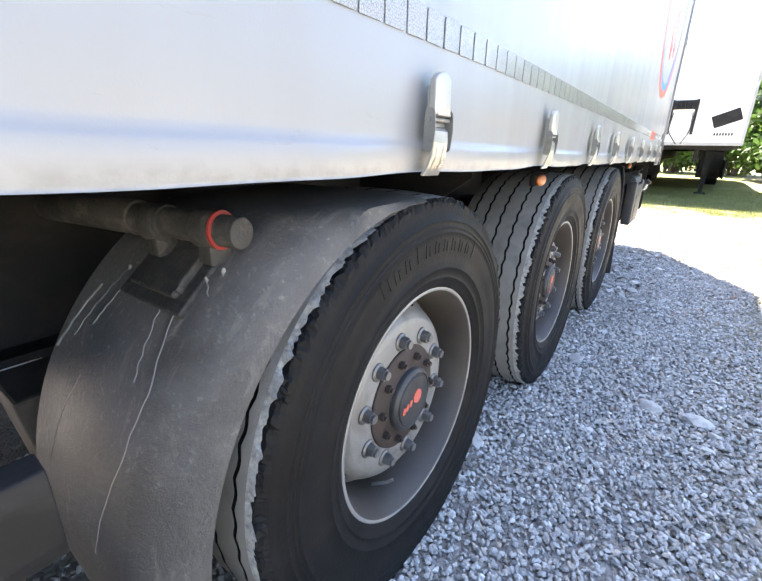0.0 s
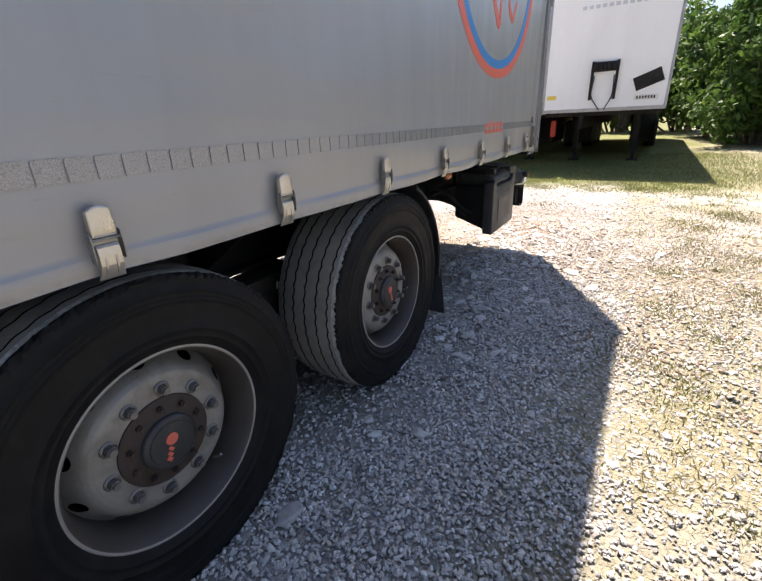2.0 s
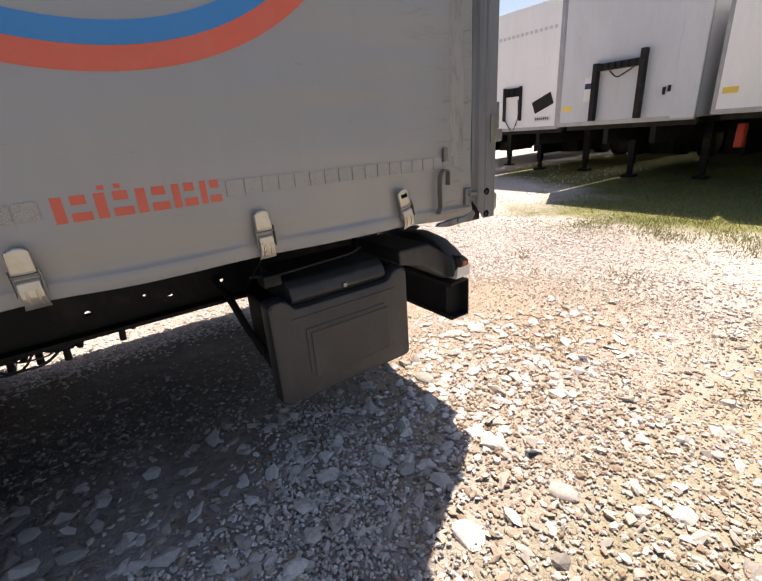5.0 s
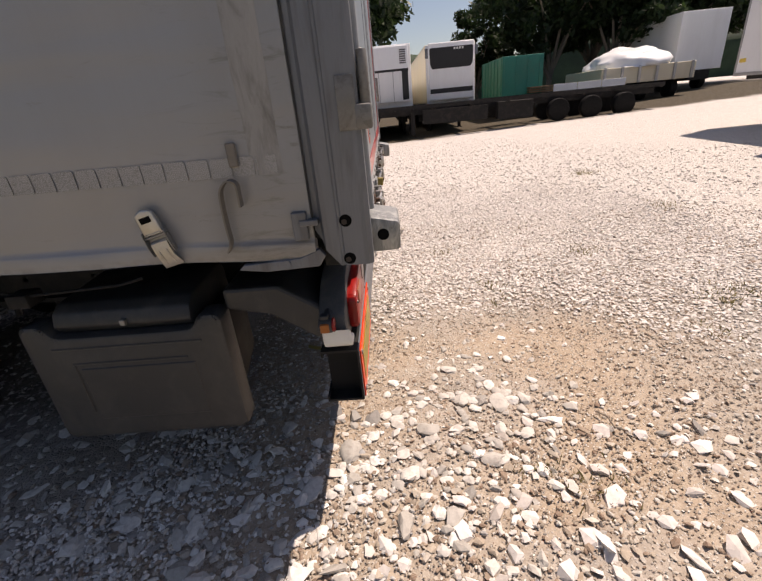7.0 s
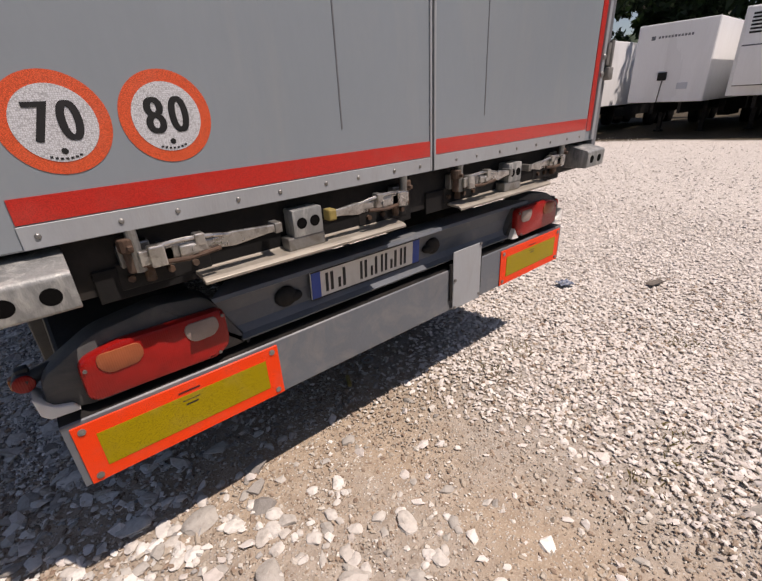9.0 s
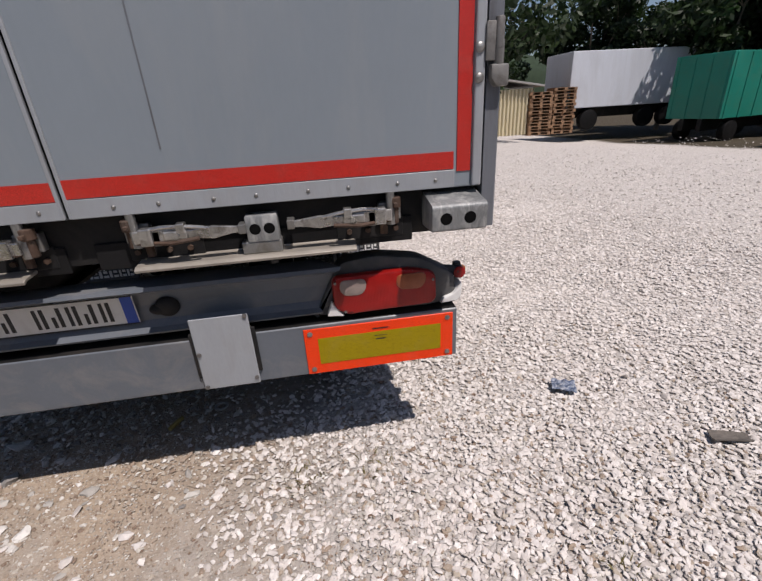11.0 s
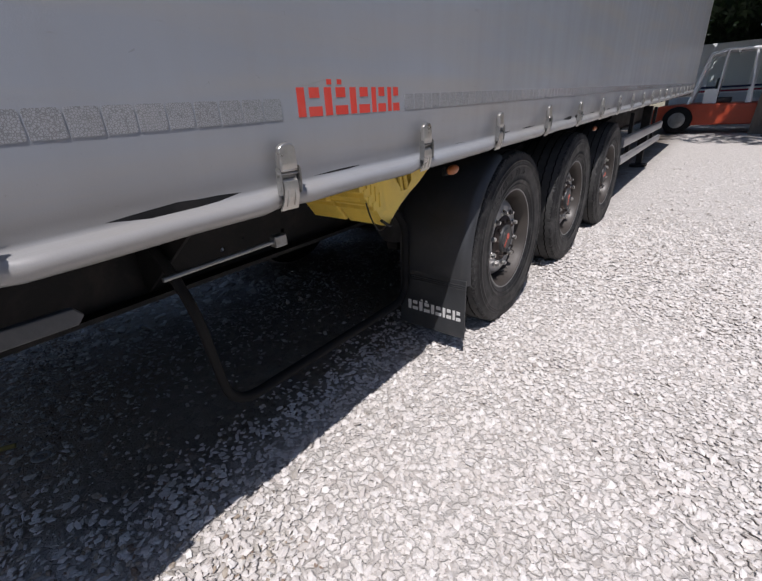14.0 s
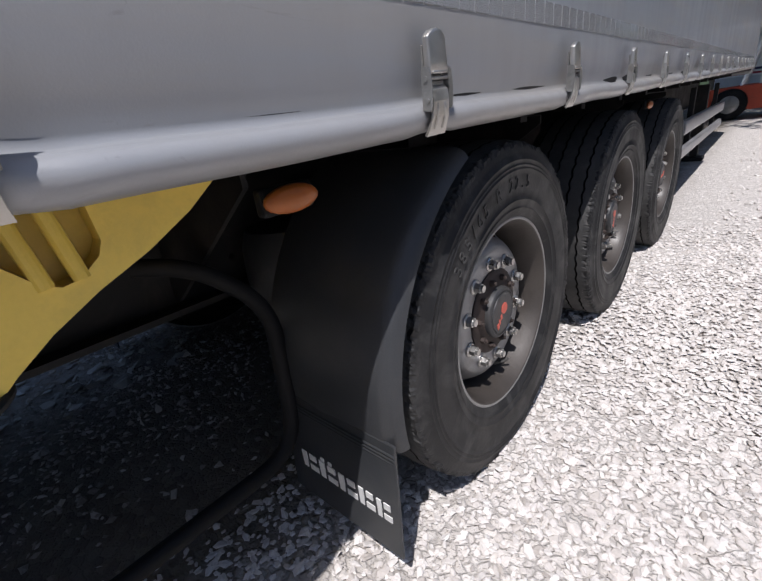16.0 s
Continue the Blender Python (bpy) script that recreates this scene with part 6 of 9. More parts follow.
for s in (1, -1):
    bm = bmesh.new()
    prism(bm, [(-0.05, 1.012), (0.068, 1.014), (0.076, 1.020), (0.078, 1.086), (0.075, 1.093), (0.069, 1.097), (-0.05, 1.122)], "x", s * 1.055, s * 1.227, 0.003)
    blk = part("corner_buffer", bm, M["scraped"], trailer, "heavy galvanised corner buffer", smooth=True)
    # black discs painted on for the dark of the buffer holes
    for x in (1.098, 1.172):
        bm = bmesh.new()
        cyl(bm, (s * x, 0.068, 1.0545), (s * x, 0.0778, 1.0539), 0.0185, 24)
        part("hole", bm, M["hollow_dark"], blk)
    bm = bmesh.new()
    cyl(bm, (s * 1.22, 0.030, 1.062), (s * 1.2276, 0.030, 1.062), 0.0165, 20)
    part("hole", bm, M["hollow_dark"], blk)

# lamp carrier
bm = bmesh.new()
prism(bm, [(-0.055, 0.892), (-0.050, 0.880), (-0.085, 0.868), (-0.128, 0.845), (-0.138, 0.80), (-0.135, 0.745), (-0.118, 0.724), (-0.095, 0.714), (-0.10, 0.706), (-0.16, 0.710), (-0.16, 0.892)], "x", -0.70, 0.70)
for v in bm.verts:
    if abs(v.co.x) > 0.69 and v.co.z > 0.72 and v.co.y > -0.15:
        v.co.x = math.copysign(0.67 + (v.co.z - 0.69) * 0.53, v.co.x)
part("lamp_carrier", bm, M["grey_paint"], trailer, "blue-grey moulded lamp carrier")
for s in (1, -1):
    bm = bmesh.new()
    out = rounded([(0.672, 0.69, 0), (0.772, 0.885, 0), (0.90, 0.90, 0), (1.06, 0.875, 0), (1.19, 0.80, 0), (1.20, 0.705, 0), (1.10, 0.68, 0), (0.672, 0.69, 0), (0.68, 0.70, 0)], 0.03, 4)[1:-1]
    prism(bm, [(s * p.x, p.y) for p in out], "y", -0.20, -0.112, 0.012)
    house = part("lamp_housing", bm, M["grey_dark"], trailer, "grey moulded lamp housing", smooth=True)
    bm = bmesh.new()
    out = rounded([(0.80, 0.698, 0), (0.742, 0.72, 0), (0.740, 0.845, 0), (1.02, 0.848, 0), (1.112, 0.825, 0), (1.115, 0.705, 0), (0.80, 0.698, 0), (0.78, 0.70, 0)], 0.03, 4)[1:-1]
    prism(bm, [(s * p.x, p.y) for p in out], "y", -0.118, -0.078, 0.012)
    lamp = part("tail_lamp", bm, M["lens_red"], trailer, "red rear lamp with amber and clear windows", smooth=True)
    for x0, x1, mat, nm in ((0.965, 1.075, "lens_orange", "amber_window"), (0.765, 0.862, "lens_clear", "clear_window")):
        bm = bmesh.new()
        out = rounded([(x0 + 0.02, 0.775, 0), (x0, 0.795, 0), (x0 + 0.005, 0.832, 0), (x1 - 0.005, 0.832, 0), (x1, 0.80, 0), (x1 - 0.02, 0.772, 0), (x0 + 0.02, 0.775, 0), (x0 + 0.01, 0.785, 0)], 0.016, 4)[1:-1]
        prism(bm, [(s * p.x, p.y) for p in out], "y", -0.082, -0.074, 0.003)
        part(nm, bm, M[mat], lamp, smooth=True)
    for x, z in ((0.752, 0.825), (1.10, 0.80), (0.78, 0.713)):
        bm = bmesh.new()
        cyl(bm, (s * x, -0.080, z), (s * x, -0.0745, z), 0.005, 8)
        part("screw", bm, M["nut"], lamp)
    # sunlight on the grey housing's end, painted as a white piece
    bm = bmesh.new()
    prism(bm, [(s * 1.135, 0.690), (s * 1.200, 0.694), (s * 1.214, 0.712), (s * 1.217, 0.765), (s * 1.202, 0.745), (s * 1.182, 0.724), (s * 1.145, 0.712)], "y", -0.19, -0.098, 0.005)
    part("sunlit_end", bm, M["white"], house, "white piece for the sunlit end of the grey housing")
    if s < 0:
        # white triangle added for the sunlit ground showing through a gap
        bm = bmesh.new()
        prism(bm, [(s * 0.715, 0.698), (s * 0.775, 0.692), (s * 0.735, 0.75)], "y", -0.112, -0.086, 0.003)
        part("sunlit_gap", bm, M["white"], house)
    bm = bmesh.new()
    tube(bm, rounded([(s * 1.10, -0.17, 0.80), (s * 1.17, -0.17, 0.80), (s * 1.22, -0.158, 0.79)], 0.02), 0.017, 10)
    part("marker_arm", bm, M["plastic"], trailer, smooth=True)
    bm = bmesh.new()
    cyl(bm, (s * 1.222, -0.192, 0.787), (s * 1.222, -0.150, 0.787), 0.025, 20, bev=0.006)
    box(bm, s * 1.205, s * 1.232, -0.186, -0.160, 0.795, 0.822, 0.004)
    mk = part("marker_lamp", bm, M["plastic"], trailer, "small outline marker lamp in a black rubber body", smooth=True)
    bm = bmesh.new()
    cyl(bm, (s * 1.222, -0.151, 0.787), (s * 1.222, -0.143, 0.787), 0.0235, 20, bev=0.004)
    part("red_lens", bm, M["lens_red"], mk, smooth=True)
    part("amber_lens", boxes(tuple(sorted((s * 1.238, s * 1.250))) + (-0.186, -0.158, 0.772, 0.802, 0.004)), M["amber"], mk)
    # black bulge stands for the dark hollow of the plate lamp
    bm = bmesh.new()
    for dx, dz, rx, rz in ((0.0, 0.0, 0.040, 0.036), (0.026, -0.006, 0.034, 0.020)):
        t = bmesh.new()
        bmesh.ops.create_uvsphere(t, u_segments=20, v_segments=12, radius=1.0)
        merge(bm, t, Matrix.Translation((s * 0.352 + 0.17 - dx * s, -0.130, 0.790 + dz)) @ Matrix.Diagonal((rx, 0.022, rz, 1)))
    part("plate_lamp_hollow", bm, M["black_steel"], trailer, "dark plate lamp hollow drawn as a black bulge", smooth=True)

# licence plate: plain bars
plate = part("licence_plate", boxes((-0.087, 0.432, -0.004, 0.004, -0.054, 0.054, 0.003, 1)), M["plate_white"], trailer, "white licence plate with blue ends", at=pose(0, -0.118, 0.799, -4, 0, 0))
for x0, x1 in ((0.394, 0.430), (-0.085, -0.049)):
    part("blue_end", boxes((x0, x1, 0.003, 0.0052, -0.052, 0.052)), M["plate_blue"], plate)
part("frame_line", boxes((-0.087, 0.432, 0.003, 0.0056, 0.049, 0.053), (-0.087, 0.432, 0.003, 0.0056, -0.053, -0.049)), M["ink"], plate)
for k, x in enumerate((0.357, 0.304, 0.205, 0.155, 0.105, 0.056, 0.005)):
    part("plain_bar", boxes((x - 0.0165, x - 0.0045, 0.003, 0.0052, -0.036, 0.036), (x + 0.005, x + 0.016, 0.003, 0.0052, -0.036, 0.004 if k % 2 else 0.036)), M["ink"], plate)

# underrun bumper with its marker boards
bm = bmesh.new()
prism(bm, [(-0.086, 0.470), (-0.084, 0.474), (-0.084, 0.668), (-0.088, 0.672), (-0.210, 0.672), (-0.210, 0.650), (-0.204, 0.650), (-0.204, 0.664), (-0.092, 0.664), (-0.092, 0.478), (-0.204, 0.478), (-0.204, 0.492), (-0.210, 0.492), (-0.210, 0.470)], "x", -1.192, 1.192)
bumper = part("underrun_bumper", bm, M["grey_paint"], trailer, "grey steel underrun bumper")
# all but the front faces blackened for grime and the dark inside
bumper.data.materials.append(M["black_steel"])
for p in bumper.data.polygons:
    p.material_index = 0 if p.normal.y > 0.5 and p.center.y > -0.09 else 1
# added black block stands for the dark inside the open channel
part("channel_fill", boxes((-1.14, 1.14, -0.20, -0.093, 0.479, 0.663)), M["black_tube"], bumper)
for s in (1, -1):
    bm = bmesh.new()
    box(bm, s * 0.45, s * 0.55, -0.30, -0.21, 0.45, 0.70, 0.004)
    box(bm, s * 0.46, s * 0.54, -0.36, -0.20, 0.62, 0.98, 0.004)
    part("bumper_arm", bm, M["black_steel"], bumper)
    if s < 0:
        # L-shaped plate fitted to a pale patch in the camera's view
        bm = bmesh.new()
        prism(bm, [(-0.198, 0.640), (-0.112, 0.640), (-0.112, 0.585), (-0.152, 0.585), (-0.152, 0.500), (-0.198, 0.500)], "x", s * 1.150, s * 1.162, 0.003)
        part("end_plate", bm, M["grey_paint"], bumper, "grey L-shaped plate in the bumper's open end")
    x0, x1 = sorted((s * (0.604 if s > 0 else 0.622), s * 1.176))
    brd = part("marker_board", boxes((x0, x1, -0.084, -0.079, 0.472, 0.658, 0.001, 1)), M["plate_orange"], trailer, "fluorescent orange and yellow marker board")
    part("yellow_field", boxes((x0 + 0.048, x1 - 0.048, -0.080, -0.0772, 0.512, 0.618)), M["plate_yellow"], brd)
    for x in (x0 + 0.022, x1 - 0.022):
        for z in (0.492, 0.640):
            bm = bmesh.new()
            cyl(bm, (x, -0.080, z), (x, -0.0755, z), 0.0095, 12)
            cyl(bm, (x, -0.076, z), (x, -0.0735, z), 0.005, 8)
            part("rivet", bm, M["galv"], brd)
    bm = bmesh.new()
    c = (x0 + x1) / 2
    for k, (w, z) in enumerate(((0.05, 0.602), (0.06, 0.632), (0.036, 0.588))):
        box(bm, c - w / 2, c + w / 2, -0.0775, -0.0768, z - 0.0012 - 0.0007 * k, z + 0.0012 + 0.0007 * k)
    part("small_print", bm, M["ink"], brd)
flag = part("white_panel", boxes((-0.447, -0.252, -0.074, -0.068, 0.474, 0.757, 0.003, 1)), M["edge_grey"], trailer, "pale grey blank metal panel on the bumper")
for x, z in ((-0.262, 0.62), (-0.262, 0.485), (-0.437, 0.75), (-0.437, 0.50)):
    bm = bmesh.new()
    cyl(bm, (x, -0.069, z), (x, -0.063, z), 0.008, 8)
    part("bolt", bm, M["nut"], flag)
part("panel_bracket", boxes((-0.46, -0.24, -0.084, -0.074, 0.52, 0.70, 0.002, 1)), M["black_steel"], trailer)

# cloth straps and latches by the corner posts
def ribbon(bm, pts, x0, x1, t=0.0022):
    """Webbing on edge: a path in (y, z) with its width along x."""
    pts = rounded([(0, p[0], p[1]) for p in pts], 0.03, 6)
    rows = []
    for k, p in enumerate(pts):
        d = (pts[min(k + 1, len(pts) - 1)] - pts[max(k - 1, 0)]).normalized()
        n = Vector((0, -d.z, d.y)) * t
        rows.append([bm.verts.new((x, q.y, q.z)) for x, q in ((x0, p + n), (x1, p + n), (x1, p - n), (x0, p - n))])
    for a, b in zip(rows, rows[1:]):
        for k in range(4):
            bm.faces.new((a[k], a[(k + 1) % 4], b[(k + 1) % 4], b[k]))
    bm.faces.new(rows[0][::-1])
    bm.faces.new(rows[-1])
    bmesh.ops.recalc_face_normals(bm, faces=list(bm.faces))


bm = bmesh.new()
ribbon(bm, [(-0.323, 1.185), (-0.322, 1.245), (-0.345, 1.254), (-0.368, 1.230), (-0.372, 1.170), (-0.370, 1.090), (-0.383, 1.068)], 1.278, 1.304)
part("curtain_strap", bm, M["strap"], trailer, "grey-brown hanging webbing strap", smooth=True)
part("strap_slot", boxes((1.268, 1.284, -0.335, -0.312, 1.280, 1.338, 0.004)), M["strap"], trailer)
def edge_band(s, y0, y1, z0):
    """A welded band down the curtain's rear edge, its foot torn off unevenly."""
    v, f = [], []
    rows = 90
    for k in range(rows + 1):
        z = z0 + (3.85 - z0) * (k / rows) ** 1.4
        for j in range(5):
            y = y0 + (y1 - y0) * j / 4
            if j in (0, 4):
                y += 0.003 * noise.noise((z * 30, j, 2.0)) + 0.004 * noise.noise((z * 7, j, 5.0))
            zz = z + (0.012 * noise.noise((y * 80, 1.0, 1.0)) if k == 0 else 0.0)
            o = skin(s, y, zz - hem_z(s, y)) + (0.0035 if 0 < j < 4 else 0.0005)
            v.append((s * o, y, zz))
    for k in range(rows):
        for j in range(4):
            a = k * 5 + j
            q = (a, a + 1, a + 6, a + 5)
            f.append(q if s > 0 else q[::-1])
    return raw("edge_band", v, f, M["band"], trailer, "dirty welded band down the curtain's edge", smooth="all")


edge_band(1, -0.285, -0.205, 1.255)
bm = bmesh.new()
prism(bm, [(-0.375, 1.006), (-0.36, 1.020), (-0.20, 1.028), (-0.145, 1.050), (-0.13, 1.03), (-0.15, 1.0), (-0.30, 0.995)], "x", 1.255, 1.275, 0.003)
cyl(bm, (1.274, -0.24, 1.014), (1.281, -0.24, 1.014), 0.012, 12)
box(bm, 1.262, 1.284, -0.205, -0.165, 1.08, 1.155, 0.004)
box(bm, 1.266, 1.290, -0.185, -0.135, 1.118, 1.134, 0.003)
part("pole_latch", bm, M["post"], trailer, "steel curtain pole latch")
bm = bmesh.new()
ribbon(bm, [(-0.292, 1.340), (-0.274, 1.392), (-0.296, 1.414), (-0.336, 1.410), (-0.360, 1.362), (-0.330, 1.312), (-0.298, 1.283)], -1.285, -1.272)
strap_b = part("curtain_strap", bm, M["webbing"], trailer, "tan webbing strap looped through a steel slot", smooth=True)
bm = bmesh.new()
ribbon(bm, [(-0.300, 1.29), (-0.281, 1.245), (-0.281, 1.208), (-0.298, 1.194), (-0.314, 1.214), (-0.308, 1.26), (-0.296, 1.284)], -1.285, -1.272)
part("strap_end", bm, M["strap_pale"], strap_b, smooth=True)
bm = bmesh.new()
tube(bm, rounded([(-1.279, -0.284, 1.345), (-1.279, -0.278, 1.39), (-1.279, -0.303, 1.392), (-1.279, -0.308, 1.336), (-1.279, -0.288, 1.334), (-1.279, -0.284, 1.350)], 0.008, 3), 0.0035, 6)
box(bm, -1.294, -1.272, -0.306, -0.286, 1.334, 1.350, 0.002, 1)
part("steel_slot", bm, M["bright"], strap_b)
bm = bmesh.new()
box(bm, -1.290, -1.271, -0.308, -0.290, 1.274, 1.289, 0.003, 1)
cyl(bm, (-1.296, -0.299, 1.281), (-1.268, -0.299, 1.281), 0.003, 8)
part("buckle", bm, M["bright"], strap_b)
bm = bmesh.new()
cyl(bm, (-1.272, -0.190, 1.030), (-1.272, -0.176, 1.150), 0.0175, 20)
cyl(bm, (-1.272, -0.189, 1.036), (-1.272, -0.188, 1.046), 0.0205, 20)
cyl(bm, (-1.272, -0.178, 1.132), (-1.272, -0.177, 1.142), 0.0205, 20)
cyl(bm, (-1.272, -0.176, 1.150), (-1.272, -0.1755, 1.158), 0.012, 12)
part("pole_latch", bm, M["galv"], trailer, "worn steel curtain pole latch", smooth=True)
bm = bmesh.new()
prism(bm, [(-0.206, 1.040), (-0.232, 1.046), (-0.222, 1.120), (-0.208, 1.142), (-0.196, 1.142)], "x", -1.276, -1.262, 0.003)
part("latch_plate", bm, M["black_steel"], trailer)
bm = bmesh.new()
for k in range(3):
    cyl(bm, (-1.284, -0.176 - 0.014 * k, 1.000 + 0.002 * k), (-1.284, -0.176 - 0.014 * k, 1.026 + 0.002 * k), 0.0045, 8)
box(bm, -1.286, -1.270, -0.228, -0.212, 1.006, 1.030, 0.003)
part("ratchet", bm, M["galv"], trailer, "small steel ratchet teeth")
bm = bmesh.new()
tube(bm, rounded([(-1.280, -0.135, 1.126), (-1.298, -0.145, 1.128), (-1.298, -0.200, 1.130), (-1.280, -0.205, 1.120)], 0.01), 0.006, 8)
part("pole_pin", bm, M["bright"], trailer, smooth=True)
bm = bmesh.new()
prism(bm, [(-0.165, 1.040), (-0.160, 1.006), (-0.29, 1.018), (-0.315, 1.032), (-0.31, 1.050), (-0.28, 1.050), (-0.20, 1.036)], "x", -1.286, -1.256, 0.004)
winch_lever = part("winch_lever", bm, M["black_steel"], trailer)
bm = bmesh.new()
tube(bm, rounded([(-1.287, -0.170, 1.008), (-1.287, -0.288, 1.018), (-1.287, -0.314, 1.034), (-1.287, -0.308, 1.050), (-1.287, -0.262, 1.046)], 0.01, 4), 0.0035, 6)
part("worn_rim", bm, M["black_steel"], winch_lever, smooth=True)
part("clip_tab", boxes((-1.286, -1.268, -0.115, -0.103, 1.36, 1.40, 0.003)), M["plastic"], trailer)

# worn strips of old tape beside the sunny-side post
for y0, y1, z0, z1 in ((-0.180, -0.257, 1.463, 1.490), (-0.172, -0.222, 1.408, 1.432), (-0.169, -0.244, 1.338, 1.348), (-0.167, -0.201, 1.274, 1.280)):
    o = skin(-1, (y0 + y1) / 2, z0 - hem_z(-1, y0))
    part("tape_remnant", boxes((-o - 0.0012, -o + 0.002, y1, y0, z0, z1)), M["old_tape"], trailer, "scuffed remnant of blackened tape")

# ---------------------------------------------------------------- things of the yard
def box_trailer(name, label, x0, x1, yf, zb, zt, skin, style):
    """A parked box trailer seen from its front: body, legs, beams and coupling frame. It faces -y."""
    o = base(name, ((x0 + x1) / 2, yf, 0))
    tagged(o, label, "trailer", "parked trailers on the lawn")
    w = (x1 - x0) / 2
    L = 13.3
    part("body", boxes((-w, w, 0, L, zb, zt, 0.03, 2)), skin, o)
    for e in (-1, 1):
        part("corner_trim", boxes((e * (w - 0.05), e * (w + 0.008), -0.008, 0.06, zb, zt, 0.004)), M["alu"], o)
        part("chassis_beam", boxes((e * 0.45 - 0.05, e * 0.45 + 0.05, 0.5, L - 0.2, zb - 0.42, zb - 0.01)), M["black_steel"], o)
        bm = bmesh.new()
        box(bm, e * 0.75 - 0.07, e * 0.75 + 0.07, 2.35, 2.49, 0.3, zb)
        box(bm, e * 0.75 - 0.05, e * 0.75 + 0.05, 2.37, 2.47, 0.05, 0.32)
        box(bm, e * 0.75 - 0.14, e * 0.75 + 0.14, 2.28, 2.56, 0.0, 0.06, 0.01)
        part("landing_leg", bm, M["black_steel"], o)
        for k in range(3):
            bm = bmesh.new()
            cyl(bm, (e * (w - 0.40), 8.2 + 1.31 * k, 0.5), (e * (w - 0.02), 8.2 + 1.31 * k, 0.5), 0.52, 28, bev=0.04)
            part("wheel", bm, M["rubber"], o, smooth=True)
        # black panels and boxes added to hide bright ground and darken the underside
        part("dark_side_panel", boxes((e * (w - 0.10), e * (w - 0.05), 3.2, 7.3, 0.42, 0.98, 0.01)), M["black_steel"], o)
        part("under_box", boxes((min(e * 0.55, e * (w - 0.12)), max(e * 0.55, e * (w - 0.12)), 4.2, 5.6, 0.40, zb - 0.12, 0.02)), M["black_steel"], o)
    part("bottom_rail", boxes((-w - 0.004, w + 0.004, -0.012, 0.10, zb - 0.03, zb + 0.045, 0.004)), M["alu"], o)
    for k in range(7):
        part("cross_member", boxes((-w + 0.05, w - 0.05, 0.3 + 1.8 * k, 0.38 + 1.8 * k, zb - 0.12, zb - 0.005)), M["black_steel"], o)
    if style == "plain":
        cx, zt2 = 0.0, zb + 1.02
        bm = bmesh.new()
        box(bm, cx - 0.24, cx + 0.24, -0.07, -0.01, zt2 - 0.22, zt2 - 0.02, 0.01)
        for k in range(5):
            box(bm, cx - 0.21 + 0.09 * k, cx - 0.16 + 0.09 * k, -0.11, -0.06, zt2 - 0.20 - 0.02 * (k % 2), zt2 - 0.06, 0.006)
        f = part("coupling_panel", bm, M["black_steel"], o, "black connection panel with hoses")
        for e in (-1, 1):
            part("slide_rail", boxes((cx + e * 0.25 - 0.028, cx + e * 0.25 + 0.028, -0.06, -0.004, zb + 0.22, zt2)), M["black_steel"], f)
        bm = bmesh.new()
        tube(bm, rounded([(cx - 0.2, -0.06, zt2 - 0.3), (cx - 0.24, -0.05, zb + 0.3), (cx - 0.02, -0.05, zb)], 0.12), 0.012, 6)
        tube(bm, rounded([(cx + 0.2, -0.06, zt2 - 0.3), (cx + 0.22, -0.05, zb + 0.3), (cx + 0.08, -0.05, zb)], 0.12), 0.012, 6)
        part("hose", bm, M["plastic"], f, smooth=True)
        bm = bmesh.new()
        box(bm, -0.27, 0.27, -0.012, -0.002, -0.14, 0.14, 0.003)
        part("board", bm, M["black_steel"], o, "dark hazard board on its corner", at=pose(0.88, -0.004, zb + 0.58, 0, -22, 0))
        bm = boxes((0.66, 1.12, -0.008, -0.001, zb + 0.17, zb + 0.28))
        pl = part("plate_field", bm, M["white"], o)
        part("plain_bars", boxes(*[(0.70 + 0.055 * k, 0.735 + 0.055 * k, -0.012, -0.007, zb + 0.195, zb + 0.255) for k in range(7)]), M["ink"], pl)
        for k in range(14):
            part("print_bar", boxes((-0.62 + 0.13 * k, -0.62 + 0.13 * k + 0.085, -0.006, -0.001, zt - 0.60, zt - 0.53)), M["grey_gel"], o)
    else:
        bm = bmesh.new()
        for e in (-1, 1):
            box(bm, -0.05 + e * 0.42 - 0.045, -0.05 + e * 0.42 + 0.045, -0.14, -0.004, zb + 0.05, zb + 1.12 + 0.06 * e, 0.008)
        box(bm, -0.47, 0.37, -0.13, -0.02, zb + 0.92, zb + 1.04, 0.008)
        for k in range(6):
            box(bm, -0.38 + 0.12 * k, -0.33 + 0.12 * k, -0.17, -0.12, zb + 0.93, zb + 1.02, 0.005)
        part("coupling_panel", bm, M["black_steel"], o, "black coupling frame with hoses")
        bm = bmesh.new()
        tube(bm, rounded([(-0.2, -0.1, zb + 0.9), (-0.05, -0.12, zb + 0.76), (0.1, -0.1, zb + 0.84), (0.28, -0.1, zb + 0.94)], 0.08), 0.014, 6)
        part("hose", bm, M["plastic"], o, smooth=True)
        part("sticker", boxes((-0.72, -0.54, -0.006, -0.001, zb + 0.42, zb + 0.85)), M["white"], o)
        part("sticker_band", boxes((-0.71, -0.55, -0.009, -0.005, zb + 0.64, zb + 0.74)), M["navy"], o)
        part("marker", boxes((0.72, 0.76, -0.03, -0.001, zb + 0.40, zb + 0.52), (0.80, 0.84, -0.03, -0.001, zb + 0.44, zb + 0.54)), M["black_steel"], o)
        part("corner_round", boxes((w - 0.36, w + 0.012, -0.03, 0.02, zb, zt, 0.012)), M["grey_gel"], o)
